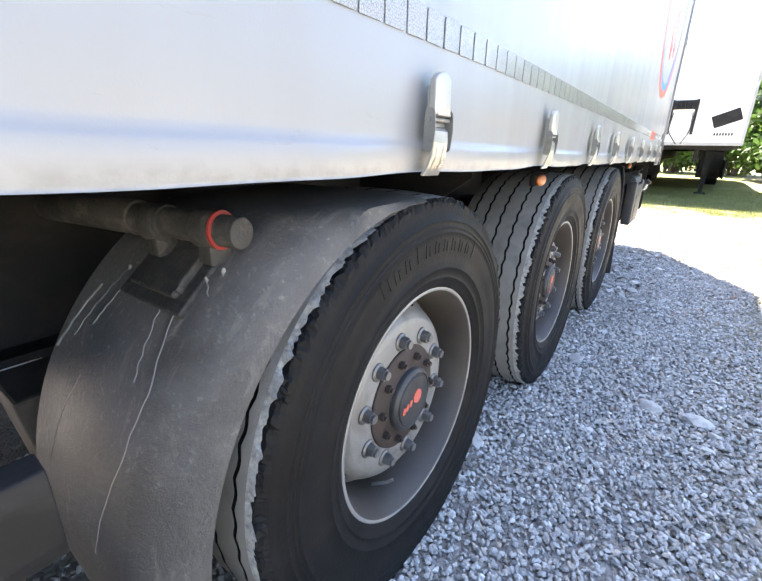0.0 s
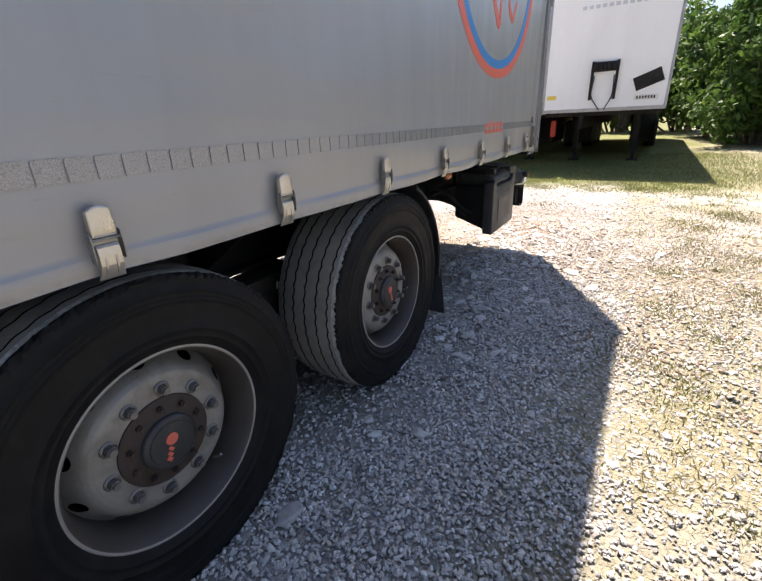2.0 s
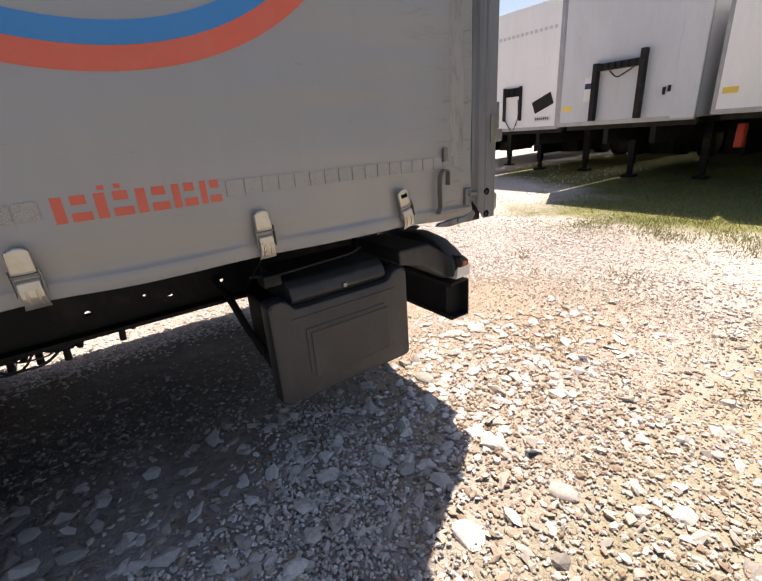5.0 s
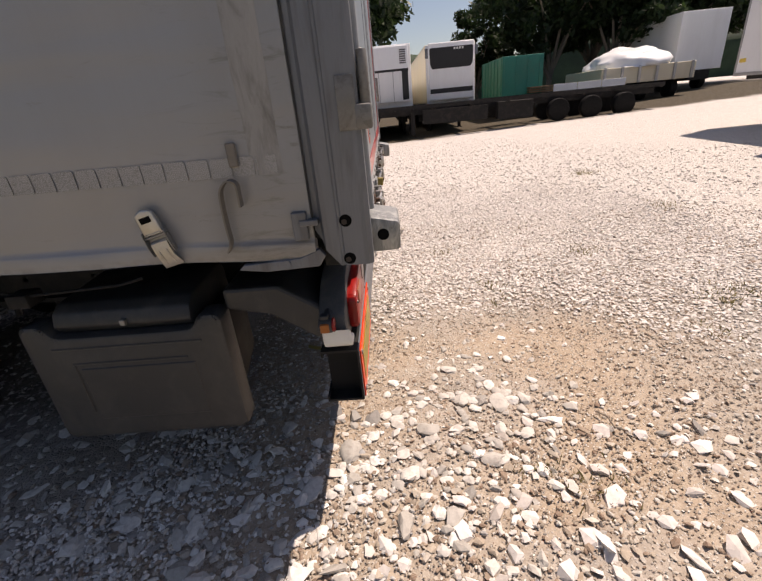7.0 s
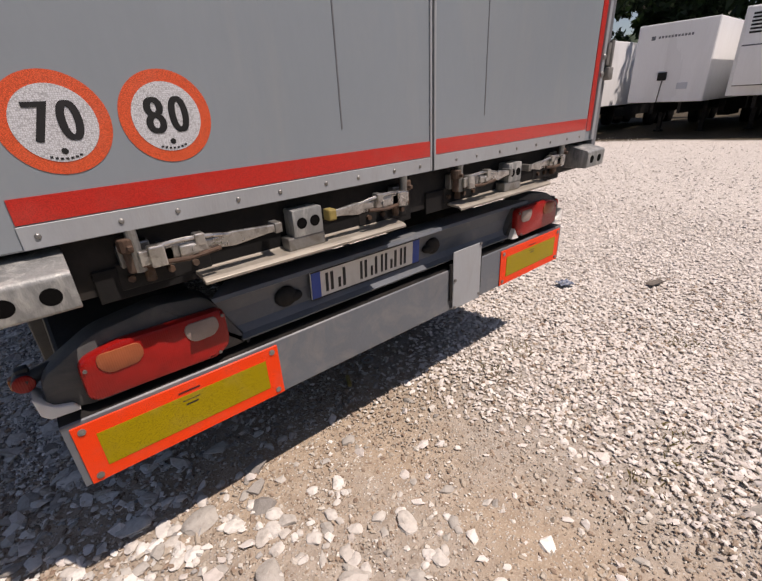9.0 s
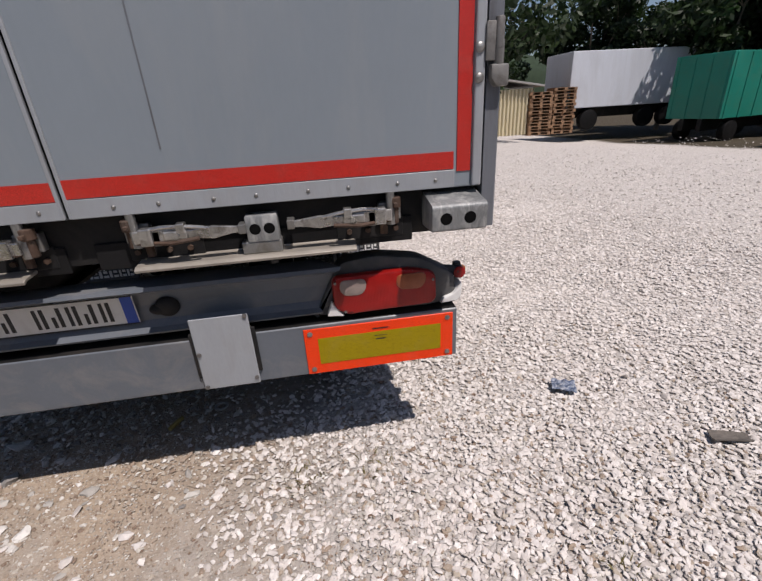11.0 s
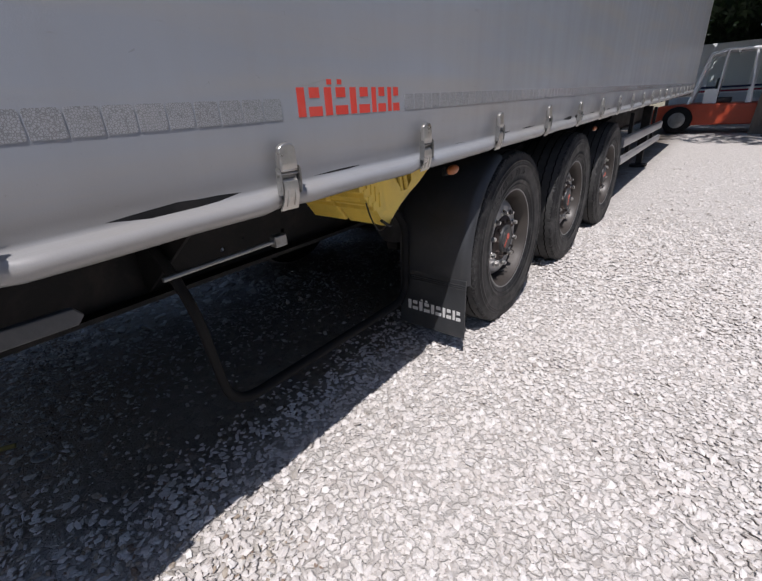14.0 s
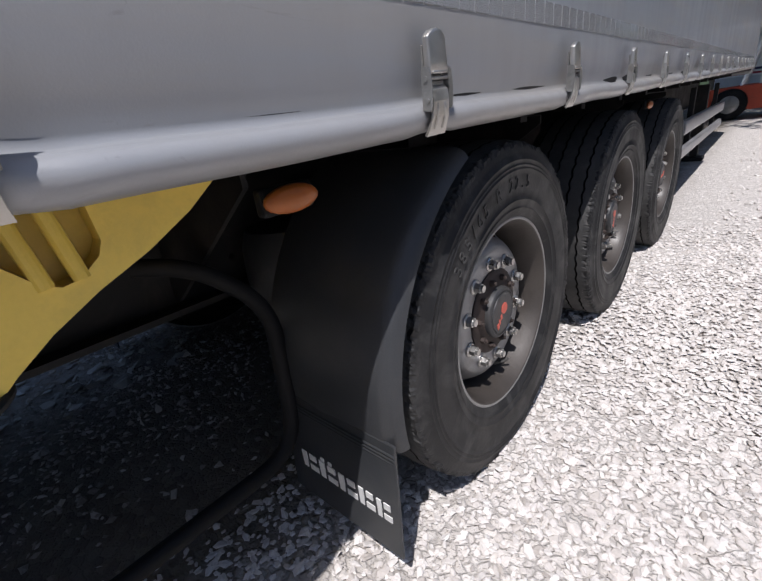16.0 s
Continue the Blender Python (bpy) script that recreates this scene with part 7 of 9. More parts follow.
    part("yellow_label", boxes((-w + 0.10, -w + 0.30, -0.006, -0.001, zb + 0.27, zb + 0.36)), M["yellow"], o)
    return o


box_trailer("box_trailer", "white box trailer parked nose-on on the lawn", -0.17, 2.42, 7.0, 1.36, 4.02, M["white_gel"], "plain")
box_trailer("box_trailer", "weathered grey box trailer with black coupling frame", -2.93, -0.42, 7.05, 1.31, 4.0, M["grey_gel"], "frame")
box_trailer("box_trailer", "white box trailer with faded lettering on the lawn", -6.2, -3.63, 8.1, 1.26, 3.98, M["white_gel"], "plain")
box_trailer("box_trailer", "white box trailer at the end of the lawn row", -9.6, -7.0, 9.0, 1.26, 3.98, M["white_gel"], "plain")
# a red extinguisher box slung under one of them
for x, y in ((-0.12, 8.5),):
    bm = bmesh.new()
    box(bm, -0.065, 0.065, -0.10, 0.10, 0, 0.42, 0.03, 3)
    b = part("extinguisher_box", bm, M["red"], None, smooth=True, at=pose(x, y, 0.72))
    tagged(b, "red plastic extinguisher box under a parked trailer", "extinguisher box")


def reefer(y0, y1, x, skin, style, label, side=None):
    """A refrigerated trailer whose front wall looks along +x."""
    zb, zt = 1.18 + land(x, (y0 + y1) / 2), (3.72 if style != "dark" else 3.46) + land(x, (y0 + y1) / 2)
    g = land(x, (y0 + y1) / 2)
    o = base("reefer_trailer", (x, (y0 + y1) / 2, 0))
    tagged(o, label, "trailer", "row of refrigerated trailers")
    w = (y1 - y0) / 2
    part("body", boxes((-12.5, 0, -w, w, zb, zt, 0.03, 2)), side or skin, o)
    part("front_wall", boxes((-0.02, 0.03, -w + 0.02, w - 0.02, zb + 0.02, zt - 0.02, 0.012)), skin, o)
    for e in (-1, 1):
        part("chassis_beam", boxes((-12.3, -0.4, e * 0.45 - 0.05, e * 0.45 + 0.05, zb - 0.4, zb - 0.01)), M["black_steel"], o)
        bm = bmesh.new()
        box(bm, -2.5, -2.36, e * 0.75 - 0.07, e * 0.75 + 0.07, g + 0.05, zb)
        box(bm, -2.58, -2.28, e * 0.75 - 0.14, e * 0.75 + 0.14, g - 0.02, g + 0.05, 0.01)
        part("landing_leg", bm, M["black_steel"], o)
        for k in range(3):
            bm = bmesh.new()
            cyl(bm, (-7.8 - 1.3 * k, e * (w - 0.36), g + 0.5), (-7.8 - 1.3 * k, e * (w - 0.02), g + 0.5), 0.51, 24, bev=0.04)
            part("wheel", bm, M["rubber"], o, smooth=True)
        part("side_skirt", boxes((-7.0, -3.0, e * (w - 0.06), e * (w - 0.02), zb - 0.5, zb - 0.1)), M["black_steel"], o)
    part("under_box", boxes((-5.6, -4.2, w - 0.5, w - 0.06, g + 0.5, zb - 0.05, 0.02)), M["black_steel"], o)
    h = zt - zb
    if style == "unit":
        u = part("cooling_unit", boxes((0.03, 0.30, -w + 0.16, w - 0.16, zb + 0.30, zt - 0.05, 0.04, 3)), skin, o, "white cooling unit with louvres", smooth=True)
        for e in (-1, 1):
            for k in range(6):
                part("louvre", boxes((0.295, 0.31, e * (w - 0.43) - 0.15, e * (w - 0.43) + 0.15, zt - 0.28 - 0.10 * k, zt - 0.225 - 0.10 * k)), M["black_steel"], u)
        part("seam", boxes((0.297, 0.306, -w + 0.18, w - 0.18, zb + 0.56 * h, zb + 0.575 * h)), M["grey_paint"], u)
        part("seam", boxes((0.297, 0.306, -w + 0.18, w - 0.18, zb + 0.30, zb + 0.32)), M["black_steel"], u)
        part("seam", boxes((0.297, 0.306, -0.1, -0.085, zb + 0.34, zb + 0.55 * h)), M["grey_paint"], u)
        part("control_window", boxes((0.297, 0.312, w - 0.62, w - 0.38, zb + 0.42, zb + 0.72)), M["ink"], u)
        part("badge", boxes((0.297, 0.312, -0.08, 0.08, zb + 0.70 * h, zb + 0.76 * h)), M["grey_paint"], u)
    elif style == "unit2":
        u = part("cooling_unit", boxes((0.03, 0.28, -w + 0.12, w - 0.12, zb + 0.35, zt - 0.08, 0.03, 3)), skin, o, "white cooling unit with a dark recess", smooth=True)
        for e in (-1, 1):
            for k in range(7):
                part("louvre", boxes((0.275, 0.29, e * (w - 0.36) - 0.13, e * (w - 0.36) + 0.13, zt - 0.26 - 0.08 * k, zt - 0.215 - 0.08 * k)), M["black_steel"], u)
        part("dark_band", boxes((0.275, 0.292, -w + 0.14, w - 0.14, zb + 0.60 * h, zb + 0.635 * h)), M["ink"], u)
        part("dark_recess", boxes((0.275, 0.292, w - 0.42, w - 0.16, zb + 0.42, zb + 0.60 * h)), M["ink"], u)
        for y in (-0.3, 0.3):
            part("seam", boxes((0.275, 0.29, y - 0.008, y + 0.008, zb + 0.38, zb + 0.6 * h)), M["grey_paint"], u)
    elif style == "dark":
        u = part("cooling_unit", boxes((0.03, 0.36, -w + 0.10, w - 0.10, zb + 0.15, zt + 0.02, 0.05, 3)), skin, o, "white cooling unit with a black grille", smooth=True)
        bm = bmesh.new()
        out = rounded([(-0.8, zb + 1.35, 0), (-0.88, zb + 1.5, 0), (-0.9, zt - 0.16, 0), (0.9, zt - 0.16, 0), (0.88, zb + 1.5, 0), (0.78, zb + 1.35, 0), (-0.8, zb + 1.35, 0), (-0.82, zb + 1.38, 0)], 0.08, 3)[1:-1]
        prism(bm, [(p.x, p.y) for p in out], "x", 0.35, 0.375, 0.004)
        part("grille", bm, M["ink"], u)
        part("lower_slot", boxes((0.352, 0.37, -0.9, 0.88, zb + 0.42, zb + 0.60, 0.01)), M["ink"], u)
        for e in (-1, 1):
            part("mirror_light", boxes((0.352, 0.375, e * 1.02 - 0.06, e * 1.02 + 0.06, zt - 0.52, zt - 0.16, 0.01)), M["grey_paint"], u)
        for k in range(4):
            part("print_bar", boxes((0.374, 0.380, 0.1 + 0.11 * k, 0.17 + 0.11 * k, zt - 0.27, zt - 0.19)), M["white"], u)
    else:
        part("print_mark", boxes((0.028, 0.036, -0.75, -0.62, zt - 0.50, zt - 0.38)), M["grey_paint"], o)
        for k in range(11):
            part("print_bar", boxes((0.028, 0.036, -0.52 + 0.1 * k, -0.455 + 0.1 * k, zt - 0.47, zt - 0.40)), M["grey_paint"], o)
        f = part("coupling_panel", boxes((0.03, 0.10, -0.30, -0.02, zb + 0.72, zb + 0.98, 0.01)), M["black_steel"], o)
        bm = bmesh.new()
        tube(bm, [(0.08, -0.12, zb + 0.75), (0.07, -0.16, zb + 0.4), (0.05, -0.2, zb)], 0.018, 6)
        part("hose", bm, M["plastic"], f, smooth=True)
        part("vent", boxes((0.028, 0.05, 0.35, 0.68, zb + 0.42, zb + 0.62, 0.01)), M["grey_gel"], o)
    return o


reefer(-10.65, -8.05, -17.6, M["white_gel"], "unit", "white refrigerated trailer with louvred cooling unit")
reefer(-6.40, -3.95, -17.6, M["white_gel"], "box", "plain white box trailer with faded print")
reefer(-3.35, -0.95, -17.6, M["white_gel"], "unit", "white refrigerated trailer, louvres beside a badge")
reefer(-0.85, 1.35, -17.6, M["white_gel"], "unit2", "white refrigerated trailer with a dark recess")
reefer(1.95, 4.05, -17.6, M["white_gel"], "dark", "yellowed refrigerated trailer with a black grille", M["cream_gel"])


def skip(name, label, x, y, L, w, z0, h, rz):
    """A ribbed green container on low bearers."""
    o = base(name, (x, y, land(x, y)), rz)
    tagged(o, label, "container")
    part("body", boxes((-L / 2, L / 2, -w / 2, w / 2, z0, z0 + h, 0.02)), M["green_paint"], o)
    for k in range(7):
        for e in (-1, 1):
            px = -L / 2 + 0.2 + (L - 0.4) * k / 6
            part("rib", boxes((px - 0.05, px + 0.05, e * w / 2 - 0.03, e * w / 2 + 0.03, z0, z0 + h - 0.05)), M["green_paint"], o)
    for k in range(4):
        py = -w / 2 + 0.15 + (w - 0.3) * k / 3
        part("rib", boxes((L / 2 - 0.02, L / 2 + 0.03, py - 0.05, py + 0.05, z0, z0 + h - 0.05)), M["green_paint"], o)
    part("bearer", boxes((-L / 2, L / 2, -0.5, -0.3, 0.5, z0), (-L / 2, L / 2, 0.3, 0.5, 0.5, z0)), M["black_steel"], o)
    for e in (-1, 1):
        for px in (-L / 3, L / 3):
            bm = bmesh.new()
            cyl(bm, (px, e * (w / 2 - 0.35), 0.46), (px, e * (w / 2 - 0.05), 0.46), 0.46, 24, bev=0.04)
            part("wheel", bm, M["rubber"], o, smooth=True)
    return o


skip("green_container", "ribbed green container on a low trailer", -23.0, 7.0, 4.6, 2.0, 0.95, 1.85, 0)
skip("green_container", "tall bright green box body on wheels beneath trees", -20.6, -17.0, 6.0, 2.4, 1.0, 2.55, 12)

def chassis_trailer(label, x, y, L, rz, rack):
    """An empty dark container chassis parked low in front of the row."""
    o = base("chassis_trailer", (x, y, land(x, y)), rz)
    tagged(o, label, "trailer")
    for e in (-1, 1):
        part("chassis_beam", boxes((-L / 2, L / 2, e * 0.5 - 0.07, e * 0.5 + 0.07, 0.78, 1.14)), M["black_steel"], o)
        part("side_rail", boxes((-L / 2, L / 2, e * 1.2 - 0.03, e * 1.2 + 0.03, 1.02, 1.16)), M["black_steel"], o)
        for k in range(3):
            bm = bmesh.new()
            cyl(bm, (-L / 2 + 1.3 + 1.3 * k, e * 0.62, 0.5), (-L / 2 + 1.3 + 1.3 * k, e * 0.98, 0.5), 0.42, 24, bev=0.04)
            part("wheel", bm, M["rubber"], o, smooth=True)
        part("under_box", boxes((-L / 2 + 5.0, -L / 2 + 6.4, e * 0.75, e * 1.15, 0.35, 1.0, 0.02)), M["black_steel"], o)
        part("guard_panel", boxes((-L / 2 + 6.8, L / 2 - 2.6, e * 1.12, e * 1.16, 0.42, 0.95, 0.01)), M["black_steel"], o)
        part("landing_leg", boxes((L / 2 - 2.3, L / 2 - 2.15, e * 0.75 - 0.07, e * 0.75 + 0.07, 0.0, 1.0)), M["black_steel"], o)
    for k in range(9):
        px = -L / 2 + 0.1 + (L - 0.2) * k / 8
        part("cross_member", boxes((px - 0.06, px + 0.06, -1.2, 1.2, 0.98, 1.12)), M["black_steel"], o)
    if rack is not None:
        for k in range(4):
            part("rack_bar", boxes((rack, rack + 0.55, -1.24, -1.21, 0.42 + 0.16 * k, 0.48 + 0.16 * k)), M["white"], o)
    return o


chassis_trailer("dark empty container chassis parked before the row", -16.9, 5.0, 12.0, -90, None)

# flat trailer with white drop sides, and a tarpaulined one
flat = base("flatbed_trailer", (-21.5, 9.4, land(-21.5, 9.4)))
tagged(flat, "low flatbed trailer with white drop sides", "trailer")
part("deck", boxes((-3.0, 1.5, -2.2, 2.6, 0.62, 0.78)), M["black_steel"], flat)
for k in range(3):
    part("drop_side", boxes((1.5, 1.56, -1.1 + 1.15 * k, 0.0 + 1.15 * k, 0.80, 1.28, 0.01)), M["white_gel"], flat)
for y in (-1.6, 0.0, 1.6):
    bm = bmesh.new()
    cyl(bm, (1.0, y - 0.2, 0.42), (1.0, y + 0.15, 0.42), 0.42, 24, bev=0.04)
    part("wheel", bm, M["rubber"], flat, smooth=True)
bm = bmesh.new()
for k in range(5):
    box(bm, -0.6, 1.2, -2.15, -1.0, 0.80 + 0.10 * k, 0.86 + 0.10 * k, 0.01)
part("board_stack", bm, M["wood"], flat)
load = base("loaded_trailer", (-23.0, 13.2, land(-23.0, 13.2)))
tagged(load, "yellow-sided trailer carrying a sheeted load", "trailer")
part("bed", boxes((-2.5, 2.0, -2.2, 2.4, 0.85, 1.6, 0.03)), M["cream_gel"], load)
for k in range(6):
    part("stake", boxes((2.0, 2.06, -2.1 + 0.85 * k, -1.98 + 0.85 * k, 0.85, 1.62)), M["alu"], load)
bm = bmesh.new()
bmesh.ops.create_icosphere(bm, subdivisions=4, radius=1.0)
for v in bm.verts:
    q = 1 + 0.16 * noise.noise(v.co * 2.2) + 0.07 * noise.noise(v.co * 6)
    v.co = Vector((v.co.x * 2.1 * q, v.co.y * 2.0 * q, max(0.0, v.co.z) * 1.0 * q + 1.55))
part("load_sheet", bm, M["white_gel"], load, "rumpled pale sheet", smooth="all")
for y in (-1.3, 0.2, 1.7):
    bm = bmesh.new()
    cyl(bm, (1.3, y - 0.2, 0.45), (1.3, y + 0.15, 0.45), 0.45, 24, bev=0.04)
    part("wheel", bm, M["rubber"], load, smooth=True)
lorry = base("lorry_body", (-25.0, 17.8, land(-25.0, 17.8)))
tagged(lorry, "pale lorry box at the end of the row", "lorry")
part("body", boxes((-6, 0.8, -1.3, 1.3, 1.0, 3.9, 0.03)), M["white_gel"], lorry)
part("chassis", boxes((-6, 1.0, -0.6, 0.6, 0.5, 1.0)), M["black_steel"], lorry)
for x in (-4.5, -0.5):
    for e in (-1, 1):
        bm = bmesh.new()
        cyl(bm, (x, e * 0.85, 0.48), (x, e * 1.2, 0.48), 0.48, 24, bev=0.04)
        part("wheel", bm, M["rubber"], lorry, smooth=True)

# fork-lift
FY = -18.2
fork = base("forklift", (-1.9, FY, 0))
tagged(fork, "large orange forklift with a glazed cab beneath a tree", "forklift")
bm = bmesh.new()
prism(bm, [(1.95, 0.32), (1.98, 0.60), (1.75, 0.80), (0.8, 0.86), (-1.35, 0.82), (-1.50, 0.5), (-1.4, 0.26), (1.7, 0.24)], "y", -0.75, 0.75, 0.04)
body = part("body", bm, M["fork_orange"], fork, "orange rounded body")
for x, e in ((1.15, 1), (1.15, -1), (-1.45, 1), (-1.45, -1)):
    r = 0.40 if x > 0 else 0.44
    bm = bmesh.new()
    cyl(bm, (x, e * 0.48, r), (x, e * 0.86, r), r, 32, bev=0.05)
    w = part("wheel", bm, M["rubber"], fork, smooth=True)
    bm = bmesh.new()
    cyl(bm, (x, e * 0.80, r), (x, e * 0.875, r), r * 0.58, 24, bev=0.03)
    cyl(bm, (x, e * 0.875, r), (x, e * 0.90, r), r * 0.2, 16)
    part("rim", bm, M["rim"], w, smooth=True)
bm = bmesh.new()
for e in (-0.62, 0.62):
    tube(bm, [(0.95, e, 0.84), (0.62, e, 2.18)], 0.045, 8)
    tube(bm, [(-0.95, e, 0.80), (-0.82, e, 2.24)], 0.045, 8)
    tube(bm, [(0.62, e, 2.18), (0.2, e, 2.28), (-0.82, e, 2.24)], 0.045, 8)
    tube(bm, [(-0.55, e, 0.84), (-0.40, e, 2.24)], 0.03, 8)
    tube(bm, [(0.30, e, 0.84), (0.24, e, 2.24)], 0.03, 8)
for x in (0.62, 0.0, -0.82):
    tube(bm, [(x, -0.62, 2.22), (x, 0.62, 2.22)], 0.04, 8)
part("cab_frame", bm, M["white_gel"], fork, "pale tubular cab frame", smooth=True)
part("cab_roof", boxes((-0.85, 0.45, -0.64, 0.64, 2.25, 2.30, 0.02)), M["white_gel"], fork)
for x0, x1 in ((-0.52, -0.42), (0.26, 0.60)):
    part("cab_panel", boxes((min(x0, x1), max(x0, x1), 0.60, 0.63, 0.84, 1.25)), M["white_gel"], fork)
for x0, x1, z0, z1 in ((-0.38, 0.22, 1.15, 2.18), (0.30, 0.60, 1.25, 2.1), (-0.78, -0.55, 0.95, 2.18)):
    pane = part("pane", boxes((x0, x1, 0.610, 0.616, z0, z1)), M["cab_glass"], fork)
    pane.visible_shadow = False
part("seat", boxes((-0.1, 0.35, -0.3, 0.3, 0.84, 1.0, 0.04), (0.25, 0.38, -0.3, 0.3, 1.0, 1.55, 0.04)), M["plastic"], fork)
bm = bmesh.new()
for e in (-0.45, 0.45):
    box(bm, -1.72, -1.58, e - 0.07, e + 0.07, 0.15, 3.0, 0.01)
    box(bm, -1.86, -1.74, e - 0.06, e + 0.06, 0.12, 2.3, 0.01)
for z in (0.5, 1.5, 2.3, 2.95):
    box(bm, -1.70, -1.60, -0.45, 0.45, z - 0.06, z + 0.06)
part("mast", bm, M["fork_orange"], fork, "orange lifting mast")
bm = bmesh.new()
for e in (-0.3, 0.3):
    box(bm, -2.95, -1.86, e - 0.06, e + 0.06, 0.10, 0.15)
part("fork", bm, M["black_steel"], fork)
jack = part("orange_stand", boxes((-0.14, 0.14, -0.14, 0.14, 0, 0.10, 0.02), (-0.08, 0.08, -0.08, 0.08, 0.08, 0.5, 0.01), (-0.19, 0.19, -0.16, 0.16, 0.48, 0.95, 0.02)), M["fork_orange"], None, at=pose(-6.1, -18.4, 0))
tagged(jack, "orange steel support stand on the gravel", "stand")
for k, (x0, x1) in enumerate(((-1.2, 1.2), (-1.1, 1.0), (-0.9, 1.1), (-1.0, 0.7))):
    bm = bmesh.new()
    box(bm, x0, x1, -0.25 + 0.02 * k, 0.3 - 0.03 * k, 0, 0.105, 0.01)
    beam_ob = part("steel_beam", bm, M["alu"], None, at=pose(-4.9, -19.2, 0.105 * k, 0, 0, 4))
    tagged(beam_ob, "grey steel beam in a small pile on the ground", "beam", "piled beams")

# rental box body along the fence
rental = base("rental_box", (-4.9, -26.0, -0.25))
tagged(rental, "white and grey box trailer with navy and crimson stripes", "trailer")
part("body", boxes((-4.75, 5.2, -1.2, 1.2, 0.55, 3.2, 0.02)), M["white_gel"], rental)
part("stripe", boxes((-4.74, 5.19, 1.2, 1.208, 1.50, 1.58)), M["navy"], rental)
part("stripe", boxes((-4.74, 5.19, 1.2, 1.208, 1.36, 1.43)), M["crimson"], rental)
part("skirt", boxes((-4.74, 5.19, 1.2, 1.206, 0.56, 1.30)), M["grey_gel"], rental)
blk = [(-3.2, 0.34, 2.0, 2.75), (-2.78, 0.22, 2.0, 2.4), (-2.5, 0.2, 2.0, 2.4), (-2.24, 0.16, 2.0, 2.5), (-2.02, 0.22, 2.0, 2.4), (-1.74, 0.1, 2.0, 2.65), (-1.58, 0.08, 2.0, 2.55)]
for x, w, z0, z1 in blk:
    part("print_block", boxes((-x - 4.9 - w, -x - 4.9, 1.2, 1.209, z0, z1)), M["navy"], rental)
part("print_line", boxes((-3.3, -1.7, 1.2, 1.208, 1.70, 1.74)), M["crimson"], rental)
for k in range(8):
    part("print_block", boxes((-3.25 + 0.2 * k, -3.1 + 0.2 * k, 1.2, 1.209, 1.76, 1.94)), M["crimson"], rental)
part("underframe", boxes((-4.5, 5.0, -0.6, 0.6, 0.12, 0.55)), M["black_steel"], rental)

M["rust_sheet"] = surf("rusty_sheet", (0.30, 0.085, 0.03), 0.7, 0.1, 0.2, 3, 60, (0.12, 0.06, 0.035), 0.5, 4)
# fence, sheds and pallets
fence = base("board_fence", (-8.7, -20.5, -0.25))
tagged(fence, "weathered brown board fence", "fence")
for k in range(16):
    h = 1.80 + 0.025 * math.sin(k * 2.3)
    part("plank", boxes((-1.2 + 0.155 * k, -1.2 + 0.155 * k + 0.148, -0.02, 0.02, 0.0, h, 0.004, 1)), M["wood"], fence)
part("rail", boxes((-1.2, 1.3, -0.07, -0.021, 0.5, 0.6), (-1.2, 1.3, -0.07, -0.021, 1.4, 1.5)), M["wood"], fence)
panel = part("rust_panel", boxes((-0.22, 0.22, -0.02, 0.02, 0, 0.95, 0.005)), M["rust_sheet"], None, at=pose(-9.3, -20.1, -0.2))
tagged(panel, "rusty orange sheet leaning on the fence", "sheet")
shed = base("corrugated_shed", (-10.9, -21.0, -0.3))
tagged(shed, "cream corrugated metal shed with a shallow roof", "shed")
v, f = [], []
for k in range(97):
    x = -1.1 + 2.2 * k / 96
    y = 0.05 * max(-0.6, min(0.6, math.sin(2 * math.pi * x / 0.2))) / 0.6 + 0.9
    v += [(x, y, 0.0), (x, y, 2.15), (x, y - 0.02, 0.0), (x, y - 0.02, 2.15)]
for k in range(96):
    a, b = 4 * k, 4 * k + 4
    f += [(a, a + 1, b + 1, b), (a + 2, b + 2, b + 3, a + 3)]
raw("front_sheet", v, f, M["corrugated"], shed)
part("wall", boxes((-1.1, 1.1, -2.0, 0.84, 0.0, 2.1)), M["wood"], shed)
bm = bmesh.new()
prism(bm, [(-1.5, 2.2), (-1.5, 2.28), (2.6, 2.95), (2.6, 2.87)], "y", -2.2, 1.2)
part("roof", bm, M["roof"], shed)
part("junk", boxes((0.2, 2.2, 0.0, 0.6, 2.5, 2.62, 0.02), (0.6, 1.9, 0.2, 0.8, 2.62, 2.75, 0.02)), M["wood"], shed)
for j, (px, n) in enumerate(((-12.35, 14), (-13.6, 15))):
    for k in range(n):
        p = base("pallet", (px + 0.04 * math.sin(k * 3.1 + j), -20.3 + 0.04 * math.cos(k * 2.7), -0.35 + 0.144 * k), 3 * math.sin(k * 1.7 + j))
        tagged(p, "brown wooden pallet in a tall stack", "pallet", "stacked pallets by the shed")
        part("deck", boxes((-0.6, 0.6, -0.4, 0.4, 0.122, 0.144)), M["pallet"], p)
        part("bearer", boxes(*[(-0.6 + 0.525 * q, -0.45 + 0.525 * q, -0.4, 0.4, 0.022, 0.12) for q in range(3)]), M["pallet"], p)
        part("foot_board", boxes((-0.6, 0.6, -0.4, 0.4, 0.0, 0.02)), M["pallet"], p)
grey = base("grey_box_trailer", (-17.5, -21.5, -0.3))
tagged(grey, "grey box trailer parked beside the pallets", "trailer")
